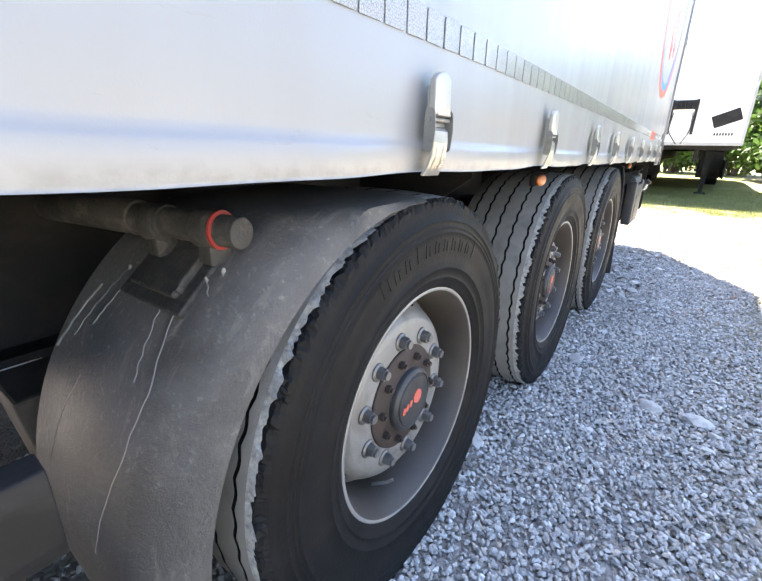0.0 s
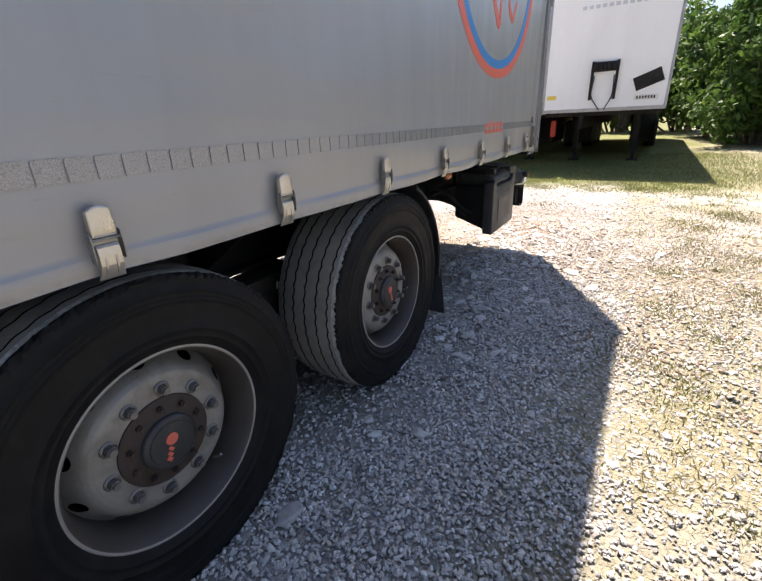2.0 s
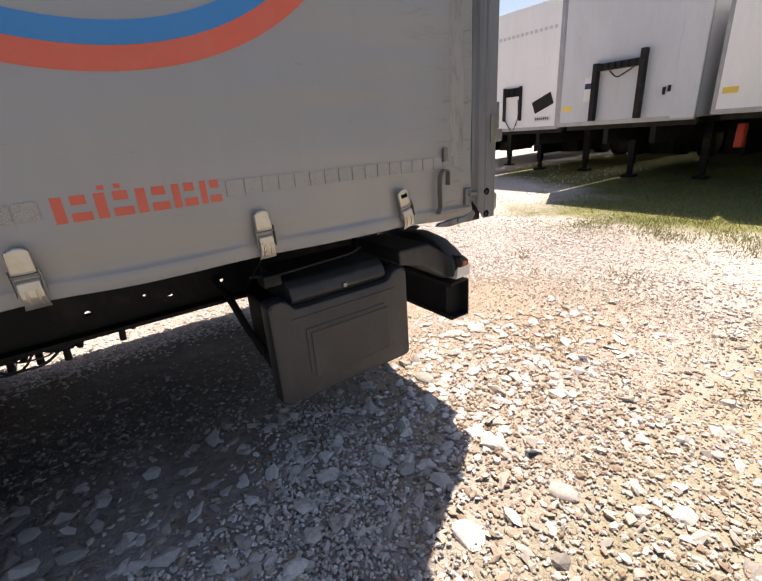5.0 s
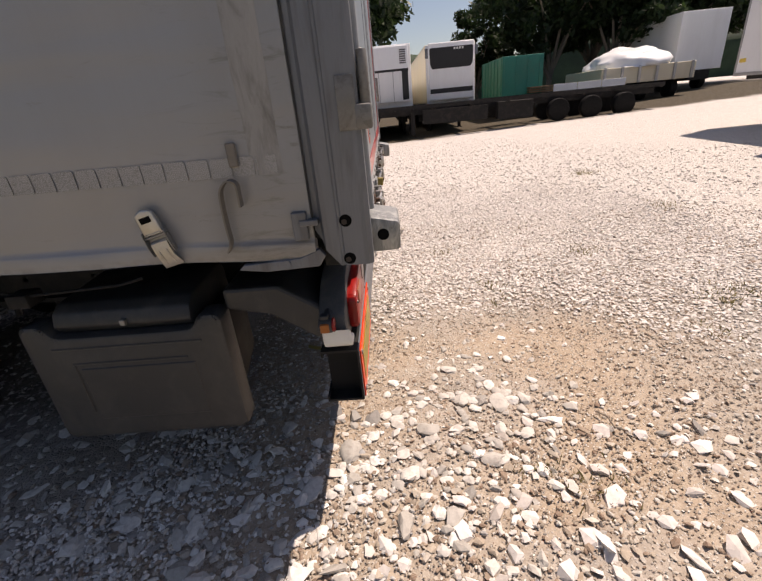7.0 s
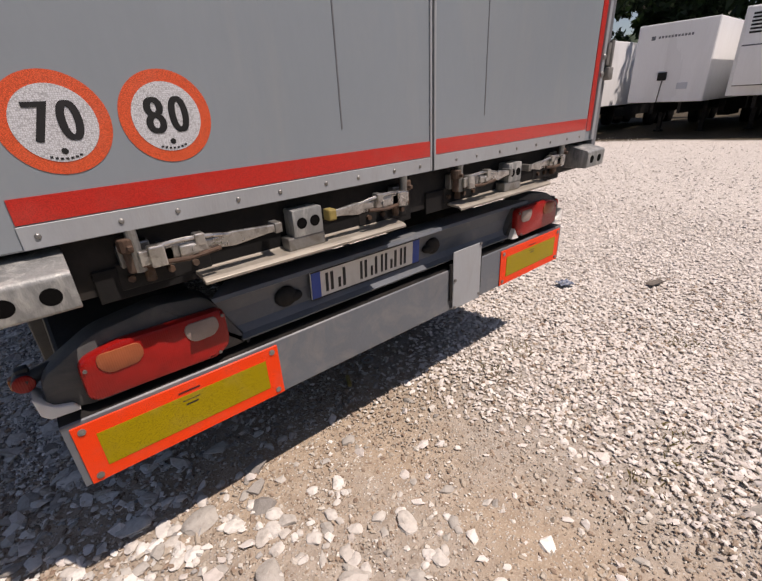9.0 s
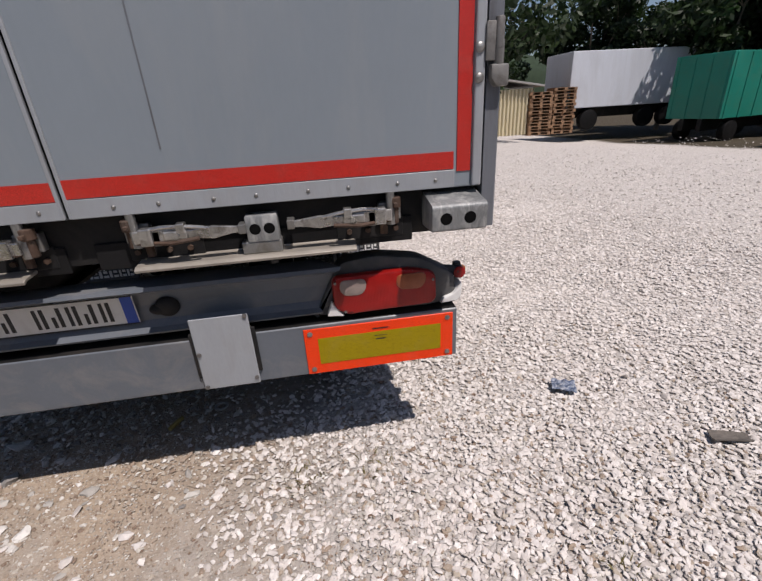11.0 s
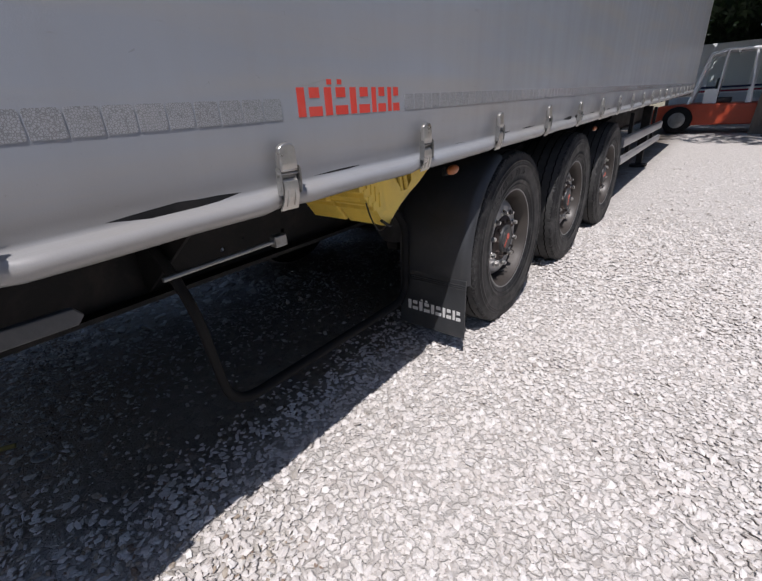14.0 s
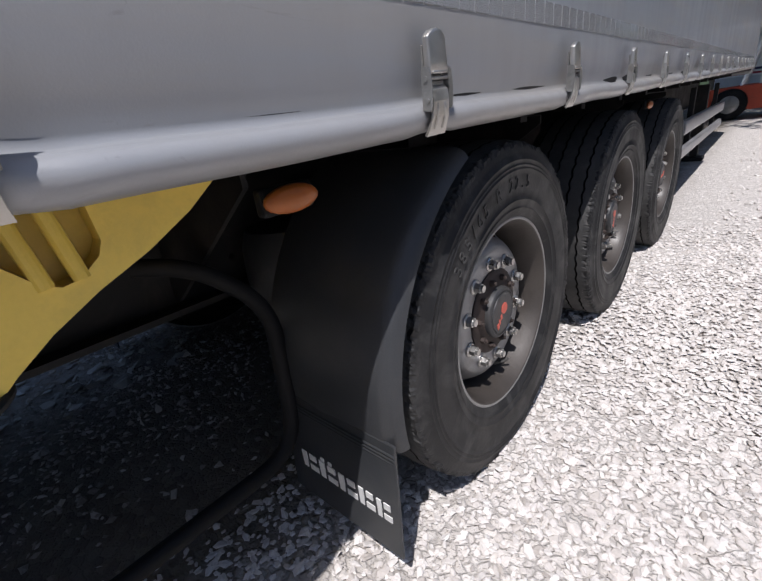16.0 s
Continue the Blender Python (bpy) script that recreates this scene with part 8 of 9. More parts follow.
part("body", boxes((-3.5, 3.5, -1.25, 1.25, 1.1, 3.7, 0.03)), M["grey_gel"], grey)
part("chassis", boxes((-3.3, 3.3, -0.6, 0.6, 0.6, 1.1)), M["black_steel"], grey)
for x in (-2.4, -1.1, 2.2):
    bm = bmesh.new()
    cyl(bm, (x, 0.85, 0.5), (x, 1.22, 0.5), 0.5, 24, bev=0.04)
    part("wheel", bm, M["rubber"], grey, smooth=True)


# ---------------------------------------------------------------- trees
def leaf_cloud(centres, radii, count, size, rng, droop=0.3):
    """Leaf faces scattered through clumps: small bent quads of random tilt."""
    c = np.array(centres)
    r = np.array(radii)
    pick = rng.integers(0, len(c), count)
    d = rng.normal(size=(count, 3))
    d /= np.linalg.norm(d, axis=1)[:, None]
    rad = rng.random(count) ** 0.45
    p = c[pick] + d * (rad * r[pick])[:, None] * np.array([1, 1, 0.75])
    a = rng.normal(size=(count, 3))
    a /= np.linalg.norm(a, axis=1)[:, None]
    b = np.cross(a, rng.normal(size=(count, 3)))
    b /= np.linalg.norm(b, axis=1)[:, None] + 1e-9
    s = size * (0.6 + 0.8 * rng.random(count))[:, None]
    v = np.stack([p - a * s, p + b * s * 0.42, p + a * s, p - b * s * 0.42], 1).reshape(-1, 3)
    f = np.arange(4 * count).reshape(-1, 4)
    return v, f


def tree(name, label, height, spread, bole, leaves, size, mat, seed, lean=(0, 0), thick=0.16, group=""):
    rng = np.random.default_rng(seed)
    o = base(name)
    tagged(o, label, "tree", group)
    bm = bmesh.new()
    limbs, tips = [], []
    top = Vector((lean[0], lean[1], bole))
    spine = [Vector((0, 0, -0.1)), Vector((lean[0] * 0.25 + 0.05, lean[1] * 0.25, bole * 0.4)), top]
    def rod(pts, r0, r1):
        n = len(pts)
        for k in range(n - 1):
            cyl(bm, pts[k], pts[k + 1], r0 + (r1 - r0) * k / (n - 1), 9, r0 + (r1 - r0) * (k + 1) / (n - 1), caps=True)
    rod(spine, thick, thick * 0.75)
    for k in range(9):
        a = 2 * math.pi * k / 9 + rng.random() * 0.6
        reach = spread * (0.45 + 0.5 * rng.random())
        up = (height - bole) * (0.25 + 0.7 * rng.random())
        mid = top + Vector((math.cos(a) * reach * 0.45, math.sin(a) * reach * 0.45, up * 0.55))
        end = top + Vector((math.cos(a) * reach, math.sin(a) * reach, up))
        start = top - Vector((0, 0, rng.random() * bole * 0.25))
        rod([start, mid, end], thick * 0.5, thick * 0.12)
        tips += [mid, end, (mid + end) / 2 + Vector(rng.normal(size=3) * spread * 0.15)]
        for j in range(3):
            q = end + Vector((rng.normal() * spread * 0.28, rng.normal() * spread * 0.28, rng.normal() * spread * 0.2))
            rod([mid + (end - mid) * 0.5, q], thick * 0.14, thick * 0.05)
            tips.append(q)
    part("trunk", bm, M["bark"], o, smooth=True)
    rad = [spread * (0.16 + 0.16 * rng.random()) for _ in tips]
    v, f = leaf_cloud([tuple(t) for t in tips], rad, leaves, size, rng)
    raw("crown", v, f.tolist(), mat, o, "leafy uneven crown")
    return o


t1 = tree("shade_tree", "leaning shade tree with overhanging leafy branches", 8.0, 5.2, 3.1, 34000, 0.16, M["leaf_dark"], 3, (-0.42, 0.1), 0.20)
t1.matrix_basis = pose(-2.75, -17.35, 0, 0, 0, 0)
# second tree added so that its crown shades the rental box
t2 = copy_thing(t1, pose(-3.5, -22.0, 0))
t2.matrix_basis = pose(-3.5, -22.0, -0.1, 0, 0, 140) @ Matrix.Scale(1.1, 4)
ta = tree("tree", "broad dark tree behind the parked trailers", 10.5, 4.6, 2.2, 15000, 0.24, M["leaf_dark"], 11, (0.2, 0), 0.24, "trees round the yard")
ta.matrix_basis = pose(-27.5, -3.5, -0.4)
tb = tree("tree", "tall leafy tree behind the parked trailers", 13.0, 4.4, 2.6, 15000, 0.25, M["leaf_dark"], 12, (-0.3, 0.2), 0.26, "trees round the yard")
tb.matrix_basis = pose(-33.0, -10.5, -0.6)
spots_a = [(-30, 11.5, 0.95, 40), (-34, 16, 1.15, 80), (-24, -22, 0.9, 130), (-14, -34, 0.9, 20), (3, -33, 1.0, 200), (-33, 24, 1.1, 250), (-27.0, -16.5, 0.95, 300), (-27.5, -21.5, 0.8, 220), (-23.0, -24.5, 0.7, 90), (0.8, -30.5, 0.85, 60), (-3.6, -31.5, 0.8, 170)]
spots_b = [(-29, 15.5, 0.85, 10), (-36, 8, 0.62, 70), (-21, -29, 0.85, 150), (-6, -37, 0.8, 210), (-40, -2, 0.55, 260), (12, -38, 1.0, 310), (-31, 20, 0.9, 33)]
for src, spots in ((ta, spots_a), (tb, spots_b)):
    for x, y, k, rz in spots:
        c = copy_thing(src, pose(x, y, land(x, y) - 0.2, 0, 0, rz))
        c.matrix_basis = pose(x, y, land(x, y) - 0.2, 0, 0, rz) @ Matrix.Scale(k, 4)


def shrub(label, spread, height, leaves, size, seed):
    """Dense bush down to the ground: stems and clumps with an uneven outline."""
    rng = np.random.default_rng(seed)
    o = base("shrub")
    tagged(o, label, "shrub", "bushes beside the lawn")
    bm = bmesh.new()
    tips, rad = [], []
    for k in range(26):
        a, q = rng.random() * 2 * math.pi, rng.random() ** 0.6
        h = height * (0.25 + 0.75 * rng.random()) * (1 - 0.35 * q)
        e = Vector((math.cos(a) * q * spread, math.sin(a) * q * spread, h))
        cyl(bm, (e.x * 0.2, e.y * 0.2, -0.1), e, 0.05, 7, 0.015)
        for j in range(3):
            t = 0.35 + 0.65 * j / 2
            tips.append(tuple(Vector((e.x * (0.3 + 0.7 * t), e.y * (0.3 + 0.7 * t), e.z * t))))
            rad.append(spread * (0.17 + 0.17 * rng.random()))
    part("stem", bm, M["bark"], o)
    v, f = leaf_cloud(tips, rad, leaves, size, rng)
    raw("foliage", v, f.tolist(), M["leaf"], o, "dense bright foliage")
    return o


sh = shrub("tall dense green bush beside the lawn", 2.6, 5.6, 16000, 0.122, 21)
sh.matrix_basis = pose(5.4, 15.5, 0)
for x, y, k, rz in ((7.6, 12.8, 0.9, 70), (4.6, 19.8, 1.1, 140), (9.6, 17.5, 1.15, 210), (11.0, 12.0, 0.85, 280), (7.6, 22.5, 1.3, 20), (13.5, 19.0, 1.2, 100), (3.6, 26.0, 1.25, 330), (0.2, 27.5, 1.2, 80), (-5.0, 28.0, 1.3, 190), (-10.5, 29.0, 1.3, 250)):
    c = copy_thing(sh, pose(x, y, 0))
    c.matrix_basis = pose(x, y, 0, 0, 0, rz) @ Matrix.Scale(k, 4)

# wooded distance all round
v, f = [], []
N = 120
for k in range(N):
    a = 2 * math.pi * k / N
    r = 75 + 10 * noise.noise((math.cos(a) * 2, math.sin(a) * 2, 0))
    h = 7.5 + 4.5 * noise.noise((math.cos(a) * 6, math.sin(a) * 6, 2)) + 2 * noise.noise((math.cos(a) * 22, math.sin(a) * 22, 2))
    v += [(r * math.cos(a), r * math.sin(a), -2), (r * math.cos(a), r * math.sin(a), h * 0.7), ((r + 6) * math.cos(a), (r + 6) * math.sin(a), h)]
for k in range(N):
    a, b = 3 * k, 3 * ((k + 1) % N)
    f += [(a, b, b + 1, a + 1), (a + 1, b + 1, b + 2, a + 2)]
woods = raw("backdrop", v, f, M["hillside"], smooth="all")
tagged(woods, "dark wooded rise round the yard", "woods", kind="structure")

# ---------------------------------------------------------------- loose stone, grass and litter
def scatter(name, label, count, area, size, mat, seed, flat=0.62, keep=None, shape="chip", sink=0.25):
    """Thousands of separate stones as one mesh, each turned and cut differently."""
    rng = np.random.default_rng(seed)
    x0, x1, y0, y1 = area
    p = np.stack([x0 + (x1 - x0) * rng.random(count), y0 + (y1 - y0) * rng.random(count)], 1)
    if keep is not None:
        p = p[keep(p[:, 0], p[:, 1], rng)]
    n = len(p)
    if shape == "slab":
        # a flat chip: broad top, four broken sides
        corner = np.array([(-1.1, -1.1, -1), (1.1, -1.1, -1), (1.1, 1.1, -1), (-1.1, 1.1, -1), (-0.85, -0.85, 1), (0.85, -0.85, 1), (0.85, 0.85, 1), (-0.85, 0.85, 1)], float)
        quads = np.array([(4, 5, 6, 7), (0, 1, 5, 4), (1, 2, 6, 5), (2, 3, 7, 6), (3, 0, 4, 7)])
        jit = 0.26
    elif shape == "pebble":
        # a broken pebble: five-sided waist, smaller faceted top
        ring = [2 * math.pi * q / 5 for q in range(5)]
        corner = np.array([(1.12 * math.cos(q), 1.12 * math.sin(q), -0.35) for q in ring] + [(0.66 * math.cos(q + 0.3), 0.66 * math.sin(q + 0.3), 0.85) for q in ring])
        quads = np.array([(5, 6, 7), (5, 7, 8), (5, 8, 9)] + [t for q in range(5) for t in ((q, (q + 1) % 5, 5 + q), ((q + 1) % 5, 5 + (q + 1) % 5, 5 + q))])
        jit = 0.17
    elif shape == "chip":
        # an angular chip of eight facets
        corner = np.array([(1.2, 0, 0), (0, 1.2, 0), (-1.2, 0, 0), (0, -1.2, 0), (0.15, 0.1, 1.15), (0, 0, -1.1)])
        quads = np.array([(0, 1, 4), (1, 2, 4), (2, 3, 4), (3, 0, 4), (1, 0, 5), (2, 1, 5), (3, 2, 5), (0, 3, 5)])
        jit = 0.30
    else:
        t = bmesh.new()
        bmesh.ops.create_icosphere(t, subdivisions=1, radius=1.25)
        corner = np.array([v.co[:] for v in t.verts])
        quads = np.array([[v.index for v in f.verts] for f in t.faces])
        t.free()
        jit = 0.24
    k = len(corner)
    s = size[0] * (size[1] / size[0]) ** (rng.random(n) ** 1.6)
    v = corner[None] + rng.normal(size=(n, k, 3)) * jit
    v *= np.stack([0.8 + 0.5 * rng.random(n), 0.55 + 0.35 * rng.random(n), flat * (0.6 + 0.5 * rng.random(n))], 1)[:, None]
    v *= (s / 2)[:, None, None]
    a, tilt, tdir = rng.random(n) * 2 * math.pi, rng.normal(size=n) * (0.24 if shape == "slab" else 0.3), rng.random(n) * 2 * math.pi
    c, si = np.cos(a)[:, None], np.sin(a)[:, None]
    x, y, z = v[..., 0] * c - v[..., 1] * si, v[..., 0] * si + v[..., 1] * c, v[..., 2]
    z = z + (x * np.cos(tdir)[:, None] + y * np.sin(tdir)[:, None]) * np.tan(tilt)[:, None]
    z = z + (s * flat * (0.5 - sink))[:, None]
    v = np.stack([x + p[:, :1], y + p[:, 1:], z], -1).reshape(-1, 3)
    f = (quads[None] + (np.arange(n) * k)[:, None, None]).reshape(-1, quads.shape[1])
    me = bpy.data.meshes.new(name)
    me.vertices.add(len(v))
    me.vertices.foreach_set("co", v.astype(np.float32).ravel())
    w = quads.shape[1]
    me.loops.add(len(f) * w)
    me.loops.foreach_set("vertex_index", f.astype(np.int32).ravel())
    me.polygons.add(len(f))
    me.polygons.foreach_set("loop_start", np.arange(0, len(f) * w, w, dtype=np.int32))
    me.update(calc_edges=True)
    me.validate()
    me.shade_flat()
    me.materials.append(mat)
    ob = new(name, me)
    return tagged(ob, label, "gravel", kind="stuff")


def rear_keep(x, y, rng):
    """Stones lie thin where feet and wheels have worn the ground to smooth earth."""
    q = np.array([noise.noise((a * 1.3, b * 1.3, 4.0)) for a, b in zip(x, y)])
    worn = np.zeros(len(x))
    for cx, cy, rx, ry in ((0.32, 1.0, 0.50, 0.42), (0.05, 0.25, 0.45, 0.22), (1.7, 1.2, 0.5, 0.35), (-0.6, 0.75, 0.4, 0.25)):
        worn = np.maximum(worn, np.clip(1.5 - np.hypot((x - cx) / rx, (y - cy) / ry) + q * 1.2, 0, 0.55))
    return rng.random(len(x)) > np.maximum(worn, np.clip(0.10 + q * 0.7, 0, 0.4))


def thin_out(x0, y0, x1, y1, full, gone, least=0.0):
    """Dense along a line on the ground, thinner with distance from it."""
    def keep(x, y, rng):
        dx, dy = x1 - x0, y1 - y0
        t = np.clip(((x - x0) * dx + (y - y0) * dy) / (dx * dx + dy * dy), 0, 1)
        d = np.hypot(x - x0 - t * dx, y - y0 - t * dy)
        return rng.random(len(x)) < np.clip((gone - d) / (gone - full), least, 1)
    return keep


def rear_thin(x, y, rng):
    return rear_keep(x, y, rng) & thin_out(2.2, 0.0, -0.6, 1.6, 1.6, 3.4)(x, y, rng)


def sunny_side(x, y, rng):
    """White chips fill the sunny side and reach round behind the trailer until the bare earth."""
    ragged = np.array([noise.noise((a * 0.9, b * 0.9, 8.0)) for a, b in zip(x, y)]) * 0.9
    behind = np.clip((np.clip((y - 1.15) * 1.2, 0, 1.5) - 0.16 - x + ragged * 0.5) / 0.45, 0, 1) * 0.95
    beside = np.clip((-0.62 - x + ragged * 0.25) / 0.35, 0, 1)
    turn = np.clip((y + 0.5 + ragged * 0.3) / 0.35, 0, 1)
    reach = np.maximum(beside, behind * turn)
    return (rng.random(len(x)) < reach) & thin_out(-1.7, 0.9, -1.9, -3.0, 1.7, 3.3, 0.02)(x, y, rng)


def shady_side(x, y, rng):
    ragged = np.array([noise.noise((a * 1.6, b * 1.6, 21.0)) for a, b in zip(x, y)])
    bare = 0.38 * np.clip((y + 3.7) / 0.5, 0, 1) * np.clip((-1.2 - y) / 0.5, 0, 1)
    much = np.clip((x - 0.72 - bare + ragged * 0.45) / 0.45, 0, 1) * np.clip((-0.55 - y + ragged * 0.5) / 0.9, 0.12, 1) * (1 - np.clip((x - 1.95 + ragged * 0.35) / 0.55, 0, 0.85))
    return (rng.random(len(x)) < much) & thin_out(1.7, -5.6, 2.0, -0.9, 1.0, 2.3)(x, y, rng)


def under_side(x, y, rng):
    ragged = np.array([noise.noise((a * 1.6, b * 1.6, 21.0)) for a, b in zip(x, y)])
    return rng.random(len(x)) < np.clip((1.0 - x + ragged * 0.45) / 0.45, 0, 1) * np.clip((x + 0.5) / 0.9, 0.06, 1)


def rear_stones(x, y, rng):
    return thin_out(0.7, 0.15, 1.9, -0.35, 0.35, 1.3)(x, y, rng)


scatter("loose_gravel", "white crushed stone chips", 150000, (-5.0, 1.9, -6.0, 3.4), (0.015, 0.035), M["chips"], 1, 0.32, sunny_side, "pebble", 0.34)
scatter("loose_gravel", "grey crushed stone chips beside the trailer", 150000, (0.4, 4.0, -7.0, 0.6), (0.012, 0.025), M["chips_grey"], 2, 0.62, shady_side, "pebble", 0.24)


def yellow_strip(x, y, rng):
    q = np.array([noise.noise((a * 1.1, b * 1.1, 13.0)) for a, b in zip(x, y)])
    return rng.random(len(x)) < np.clip(0.55 + q * 1.1, 0.12, 1) * np.clip((x - 1.95) / 0.3, 0, 1) * np.clip((4.6 - x) / 1.6, 0, 1)


scatter("loose_gravel", "sandy crushed stone strewn over yellowed ground", 30000, (1.9, 4.6, -5.5, 0.6), (0.010, 0.026), M["sandy"], 17, 0.30, yellow_strip, "pebble", 0.44)


def open_yard(x, y, rng):
    """Coarser chips over the open yard, thinner with distance from the trailer."""
    d = np.hypot(np.maximum(np.abs(x + 1.5) - 3.0, 0), np.maximum(np.abs(y + 0.6) - 3.6, 0))
    inner = np.hypot(np.maximum(np.abs(x + 0.6) - 1.4, 0), np.maximum(np.abs(y + 0.6) - 1.9, 0))
    return (rng.random(len(x)) < np.exp(-d / 3.5)) & (inner > 1.0) & ((x < -1.5) | (y > 1.0)) & ((y < 4.0) | (x < -2.6))


scatter("loose_gravel", "pale crushed stone strewn over the open yard", 70000, (-13, 4, -11, 12), (0.016, 0.036), M["chips"], 16, 0.45, open_yard, "slab", 0.44)
scatter("loose_gravel", "dusty stone chips over bare earth", 70000, (-2.6, 5.0, -1.0, 4.4), (0.008, 0.028), M["chips_rear"], 3, 0.40, rear_thin, "pebble", 0.44)
scatter("fine_grit", "fine stone grit trodden into the earth", 24000, (-1.0, 2.0, -0.4, 2.1), (0.005, 0.012), M["chips_rear"], 18, 0.55, None, "chip", 0.35)
scatter("loose_gravel", "brownish stone chips beneath the trailer, darkened for the shade", 16000, (-1.1, 1.1, -6.5, -0.35), (0.014, 0.034), M["chips_under"], 5, 0.5, under_side)
scatter("loose_gravel", "coarse pale stones trodden into the ground", 7500, (0.9, 4.6, -3.0, 1.0), (0.014, 0.040), M["chips_rear"], 6, 0.5, thin_out(2.0, -0.9, 2.4, -0.2, 0.9, 2.2), "round", 0.5)
scatter("rounded_gravel", "rounded pale cobbles in the gravel", 260, (0.6, 3.0, -1.9, 1.2), (0.03, 0.075), M["cobble"], 7, 0.5, rear_stones, "round", 0.45)
scatter("rounded_gravel", "flat grey cobbles trodden into brown earth", 330, (0.55, 1.75, -2.6, -0.45), (0.035, 0.085), M["cobble"], 14, 0.34, None, "round", 0.42)
scatter("rounded_gravel", "scattered pale cobbles", 110, (0.6, 3.6, -6.0, -1.6), (0.03, 0.05), M["cobble"], 8, 0.5, None, "round", 0.28)
scatter("broken_stone", "white broken stones strewn on the earth", 420, (0.6, 2.4, -0.8, 1.6), (0.028, 0.075), M["chips"], 10, 0.42, thin_out(1.35, -0.2, 1.2, 1.1, 0.22, 0.6), "round", 0.45)
scatter("broken_stone", "white stones lying singly on the earth", 260, (-0.6, 2.6, -0.4, 2.2), (0.02, 0.05), M["chips"], 12, 0.45, None, "round", 0.45)
scatter("rounded_gravel", "small cobbles on bare earth", 260, (-0.6, 3.6, -0.4, 3.2), (0.02, 0.05), M["cobble"], 9, 0.5, rear_keep, "round", 0.5)

# single stones that stand out
rock_meshes = []
for k in range(6):
    bm = bmesh.new()
    bmesh.ops.create_icosphere(bm, subdivisions=3, radius=0.5)
    cuts = [(Vector((random.gauss(0, 1), random.gauss(0, 1), random.gauss(0, 1))).normalized(), random.uniform(0.30, 0.40)) for _ in range(9)]
    for v in bm.verts:
        for n, d in cuts:
            over = v.co.dot(n) - d
            if over > 0:
                v.co -= n * over
        q = 1 + 0.10 * noise.noise(v.co * 3 + Vector((k * 7, 0, 0))) + 0.06 * noise.noise(v.co * 9 + Vector((k * 3, 5, 0)))
        v.co = Vector((v.co.x * q * 1.2, v.co.y * q * 0.92, v.co.z * q * 0.42))
    me = bpy.data.meshes.new("stone")
    bm.to_mesh(me)
    bm.free()
    me.materials.append(M["rock"])
    me.shade_smooth()
    me.set_sharp_from_angle(angle=radians(20))
    rock_meshes.append(me)
ROCKS = ((1.329, -3.951, 0.10), (1.715, -4.25, 0.11), (1.891, -4.249, 0.12), (1.564, -3.313, 0.08), (1.30, -3.35, 0.06), (1.38, -3.42, 0.07), (1.359, -1.892, 0.12),
         (1.947, -0.342, 0.11), (1.586, -0.339, 0.11), (1.846, -0.787, 0.12), (1.152, -4.961, 0.09), (0.656, 0.342, 0.10), (0.707, 0.512, 0.11), (1.55, -1.35, 0.09),
         (1.75, -1.55, 0.08), (1.25, -1.05, 0.10), (2.05, -1.1, 0.11), (1.45, -0.75, 0.09), (1.15, -0.35, 0.11), (0.95, -0.2, 0.12), (1.1, 0.05, 0.09), (0.85, 0.15, 0.10),
         (1.3, 0.2, 0.08), (1.05, 0.4, 0.09), (0.4, 0.3, 0.08), (2.3, -0.1, 0.09), (2.5, -0.9, 0.08), (2.2, 0.5, 0.07), (1.6, 0.9, 0.06), (2.35, -3.1, 0.06), (1.5, -4.6, 0.06), (1.2, -2.3, 0.07))
for k, (x, y, d) in enumerate(ROCKS):
    o = new("stone", rock_meshes[k % 6])
    o.matrix_basis = pose(x, y, d * 0.03, random.uniform(-8, 8), random.uniform(-8, 8), random.uniform(0, 360)) @ Matrix.Scale(d, 4)
    tagged(o, "pale rounded stone lying on the gravel", "stone", "loose stones")
rng = np.random.default_rng(15)
spots = np.stack([0.25 + 1.45 * rng.random(380), -0.5 + 1.4 * rng.random(380)], 1)
for x, y in spots[thin_out(1.25, -0.25, 0.6, 0.35, 0.22, 0.6)(spots[:, 0], spots[:, 1], rng)]:
    o = new("stone", rock_meshes[int(rng.integers(6))])
    d = 0.026 * 2.7 ** (rng.random() ** 1.5)
    o.matrix_basis = pose(float(x), float(y), d * 0.02, rng.uniform(-8, 8), rng.uniform(-8, 8), rng.uniform(0, 360)) @ Matrix.Scale(d, 4)
    tagged(o, "pale rounded stone half sunk in sandy earth", "stone", "stones in the earth")


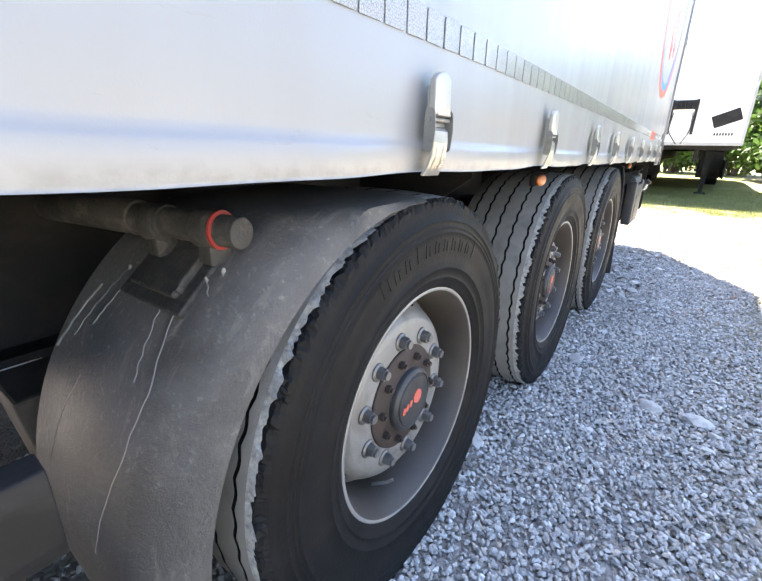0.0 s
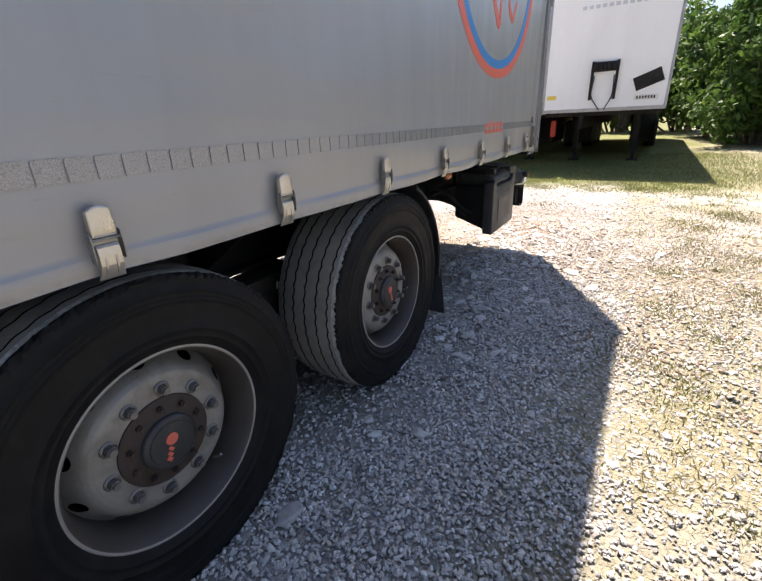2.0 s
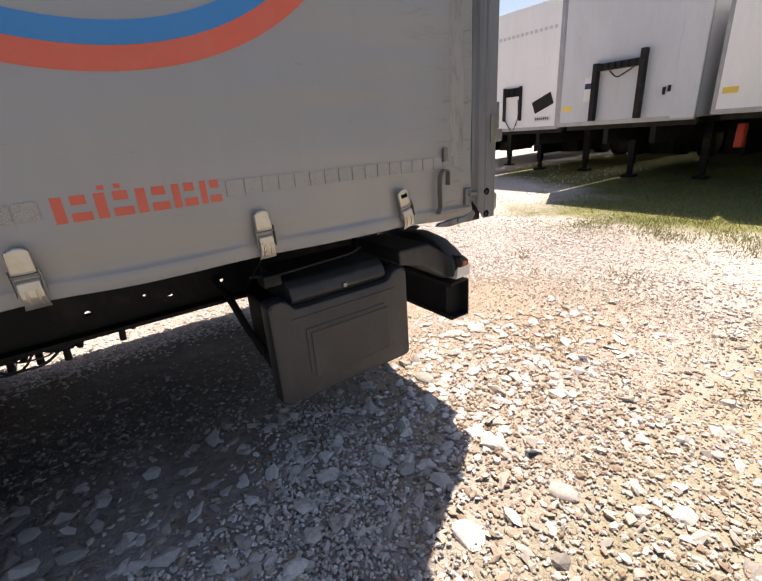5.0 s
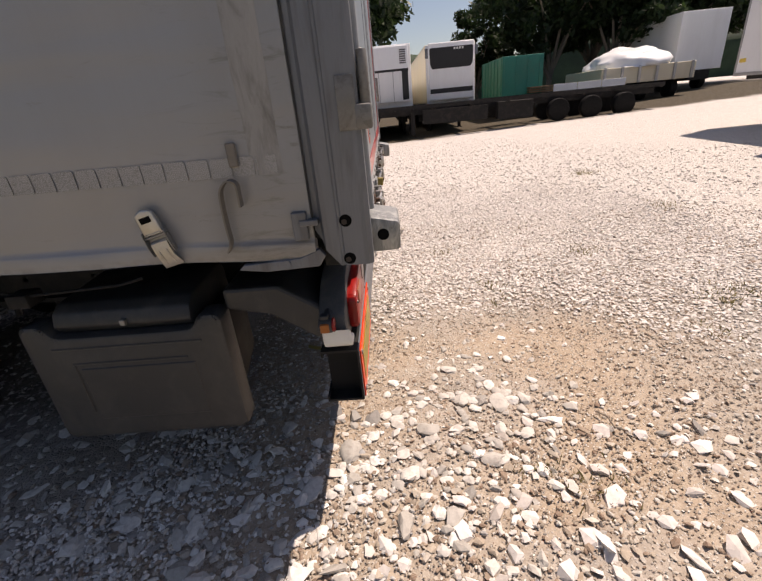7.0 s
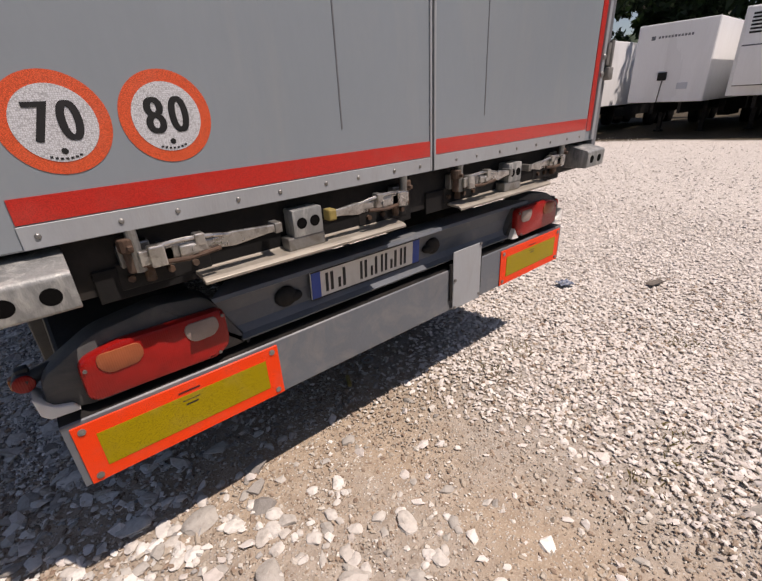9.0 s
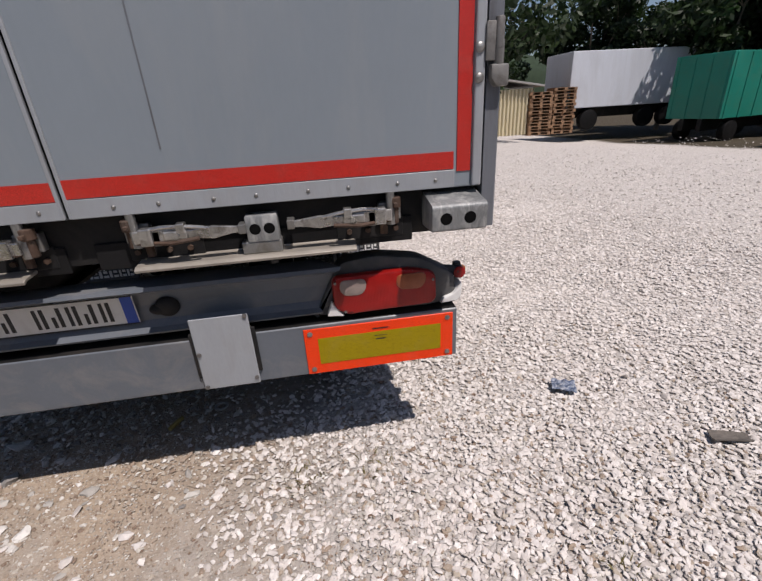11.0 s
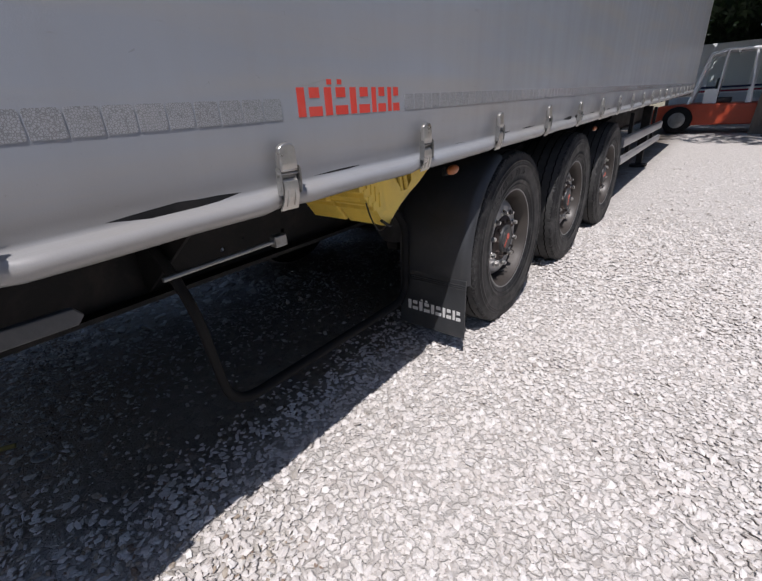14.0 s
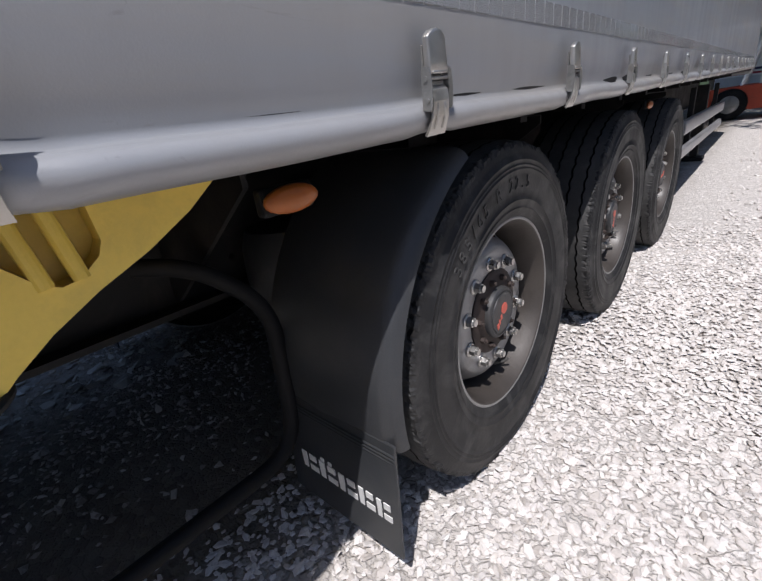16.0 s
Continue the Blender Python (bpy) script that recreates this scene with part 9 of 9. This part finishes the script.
def blades(name, label, count, spots, height, mat, seed):
    """Grass as single tapering blades."""
    rng = np.random.default_rng(seed)
    c = np.array([s[:2] for s in spots])
    r = np.array([s[2] for s in spots])
    pick = rng.choice(len(c), count, p=r ** 2 / (r ** 2).sum())
    p = c[pick] + rng.normal(size=(count, 2)) * r[pick][:, None] * 0.5
    a = rng.random(count) * 2 * math.pi
    h = height * (0.4 + 0.9 * rng.random(count))
    w = 0.0022 + 0.0015 * rng.random(count)
    if height > 0.07:
        w *= 2.5
    lean = rng.normal(size=(count, 2)) * h[:, None] * 0.45
    dx, dy = np.cos(a) * w, np.sin(a) * w
    z = np.zeros(count)
    v = np.stack([np.stack([p[:, 0] - dx, p[:, 1] - dy, z - 0.005], 1), np.stack([p[:, 0] + dx, p[:, 1] + dy, z - 0.005], 1),
                  np.stack([p[:, 0] + lean[:, 0] * 0.4 + dx * 0.7, p[:, 1] + lean[:, 1] * 0.4 + dy * 0.7, h * 0.6], 1),
                  np.stack([p[:, 0] + lean[:, 0], p[:, 1] + lean[:, 1], h], 1)], 1).reshape(-1, 3)
    f = np.arange(4 * count).reshape(-1, 4).tolist()
    ob = raw(name, v, f, mat)
    return tagged(ob, label, "grass", kind="stuff")


tufts = [(1.13, 0.6, 0.05), (0.2, 1.9, 0.06), (-0.2, 2.2, 0.07), (2.4, -2.1, 0.14), (2.55, -3.0, 0.16), (2.75, -1.2, 0.18), (3.0, 0.3, 0.2), (2.6, 0.1, 0.12), (3.3, -0.8, 0.2), (2.9, 1.4, 0.22), (3.5, 2.2, 0.3), (2.3, 0.9, 0.1), (1.2, 0.75, 0.07), (-2.6, 3.3, 0.12), (-0.3, 2.4, 0.10),
         (-1.3, 1.75, 0.08), (3.2, -2.6, 0.2), (-5.0, 3.4, 0.14), (0.9, 2.3, 0.12), (-1.55, 0.55, 0.06), (2.7, -4.2, 0.15), (-0.72, 0.76, 0.045), (-0.62, 0.86, 0.05), (-0.40, 0.80, 0.04), (-0.55, -0.02, 0.05), (-0.85, -0.05, 0.05), (-0.35, 0.72, 0.04)]
blades("grass_tuft", "thin dry grass growing through the gravel", 4200, [(a, b, c * 2.0) for a, b, c in tufts], 0.032, M["dry_grass"], 31)
strip_spots = [(2.75 + 0.35 * math.sin(k * 1.9) + 0.02 * k, -3.2 + 0.31 * k, 0.10 + 0.16 * abs(math.sin(k * 2.7))) for k in range(24)]
blades("grass_tuft", "patches of short yellow-green grass in the gravel", 7000, strip_spots, 0.018, M["grass"], 35)
lawn_spots = [(-1.4 + 0.5 * (k % 13), 5.6 + 0.95 * (k // 13), 0.7) for k in range(13 * 7)]
blades("lawn_grass", "short uneven lawn beneath the parked trailers", 34000, lawn_spots, 0.045, M["grass"], 32)
edge_spots = [(1.5 + 0.9 * (k % 9), 3.9 + 0.7 * (k // 9), 0.6) for k in range(9 * 5)]
blades("lawn_grass", "yellowing grass at the lawn's edge", 7000, edge_spots, 0.035, M["dry_grass"], 33)
verge_spots = [(-0.4 + 0.62 * (k % 7) + 0.2 * math.sin(k * 2.3), 4.05 + 0.42 * (k // 7) + 0.15 * math.sin(k * 1.7), 0.34) for k in range(21)]
blades("lawn_grass", "short yellow-green grass at the gravel's edge", 9000, verge_spots, 0.03, M["grass"], 34)

# a blue crumpled wrapper and a few twigs
bm = bmesh.new()
bmesh.ops.create_grid(bm, x_segments=14, y_segments=12, size=0.5)
for v in bm.verts:
    v.co = Vector((v.co.x * 0.115, v.co.y * 0.09, 0.014 + 0.014 * noise.noise(v.co * 5)))
t = bmesh.ops.solidify(bm, geom=list(bm.faces), thickness=0.002)
M["wrapper"] = surf("blue_grey_wrapper", (0.10, 0.13, 0.20), 0.4, 0, 0.3, 20, 60, (0.55, 0.57, 0.60), 0.9, 38)
wr = part("wrapper", bm, M["wrapper"], None, at=pose(-1.853, -0.327, 0.016, 0, 0, -25))
tagged(wr, "crumpled blue-grey wrapper on the gravel", "litter")
bm = bmesh.new()
bmesh.ops.create_grid(bm, x_segments=10, y_segments=6, size=0.5)
for v in bm.verts:
    v.co = Vector((v.co.x * 0.150, v.co.y * 0.055 * (1 + 0.3 * v.co.x), 0.012 + 0.004 * noise.noise(v.co * 4 + Vector((3, 1, 0))) + 0.03 * v.co.y * v.co.y))
bmesh.ops.solidify(bm, geom=list(bm.faces), thickness=0.006)
bark = part("bark_piece", bm, M["bark_grey"], None, at=pose(-2.33, 0.14, 0.006, 0, 0, -18))
tagged(bark, "curled grey strip of bark on the gravel", "bark")
bm = bmesh.new()
tube(bm, [(0.030 * math.cos(radians(20 * k)), 0.030 * math.sin(radians(20 * k)), 0.008) for k in range(18)], 0.0065, 8, closed=True)
ring = part("plastic_ring", bm, M["splash"], None, at=pose(-0.12, -0.585, 0.004, 6, 0, 0))
tagged(ring, "pale plastic ring dropped on dark soil", "ring")
bm = bmesh.new()
cyl(bm, (-0.045, 0, 0.013), (0.045, 0.006, 0.016), 0.011, 12, bev=0.003)
stub = part("hose_stub", bm, M["grip"], None, at=pose(0.08, -0.50, 0.0, 0, 0, 60))
tagged(stub, "short olive stub of hose on dark soil", "hose")
for x, y, L, rz in ((0.9, 0.95, 0.16, 20), (-0.9, 2.1, 0.22, 70), (-2.2, 2.6, 0.2, 15), (1.5, 1.3, 0.13, 110)):
    bm = bmesh.new()
    tube(bm, [(-L / 2, 0, 0.02), (-L / 6, 0.012, 0.026), (L / 5, -0.008, 0.022), (L / 2, 0.015, 0.03)], 0.004, 6)
    tw = part("twig", bm, M["bark"], None, at=pose(x, y, 0.0, 0, 0, rz))
    tagged(tw, "thin brown twig on the ground", "twig", "twigs on the ground")
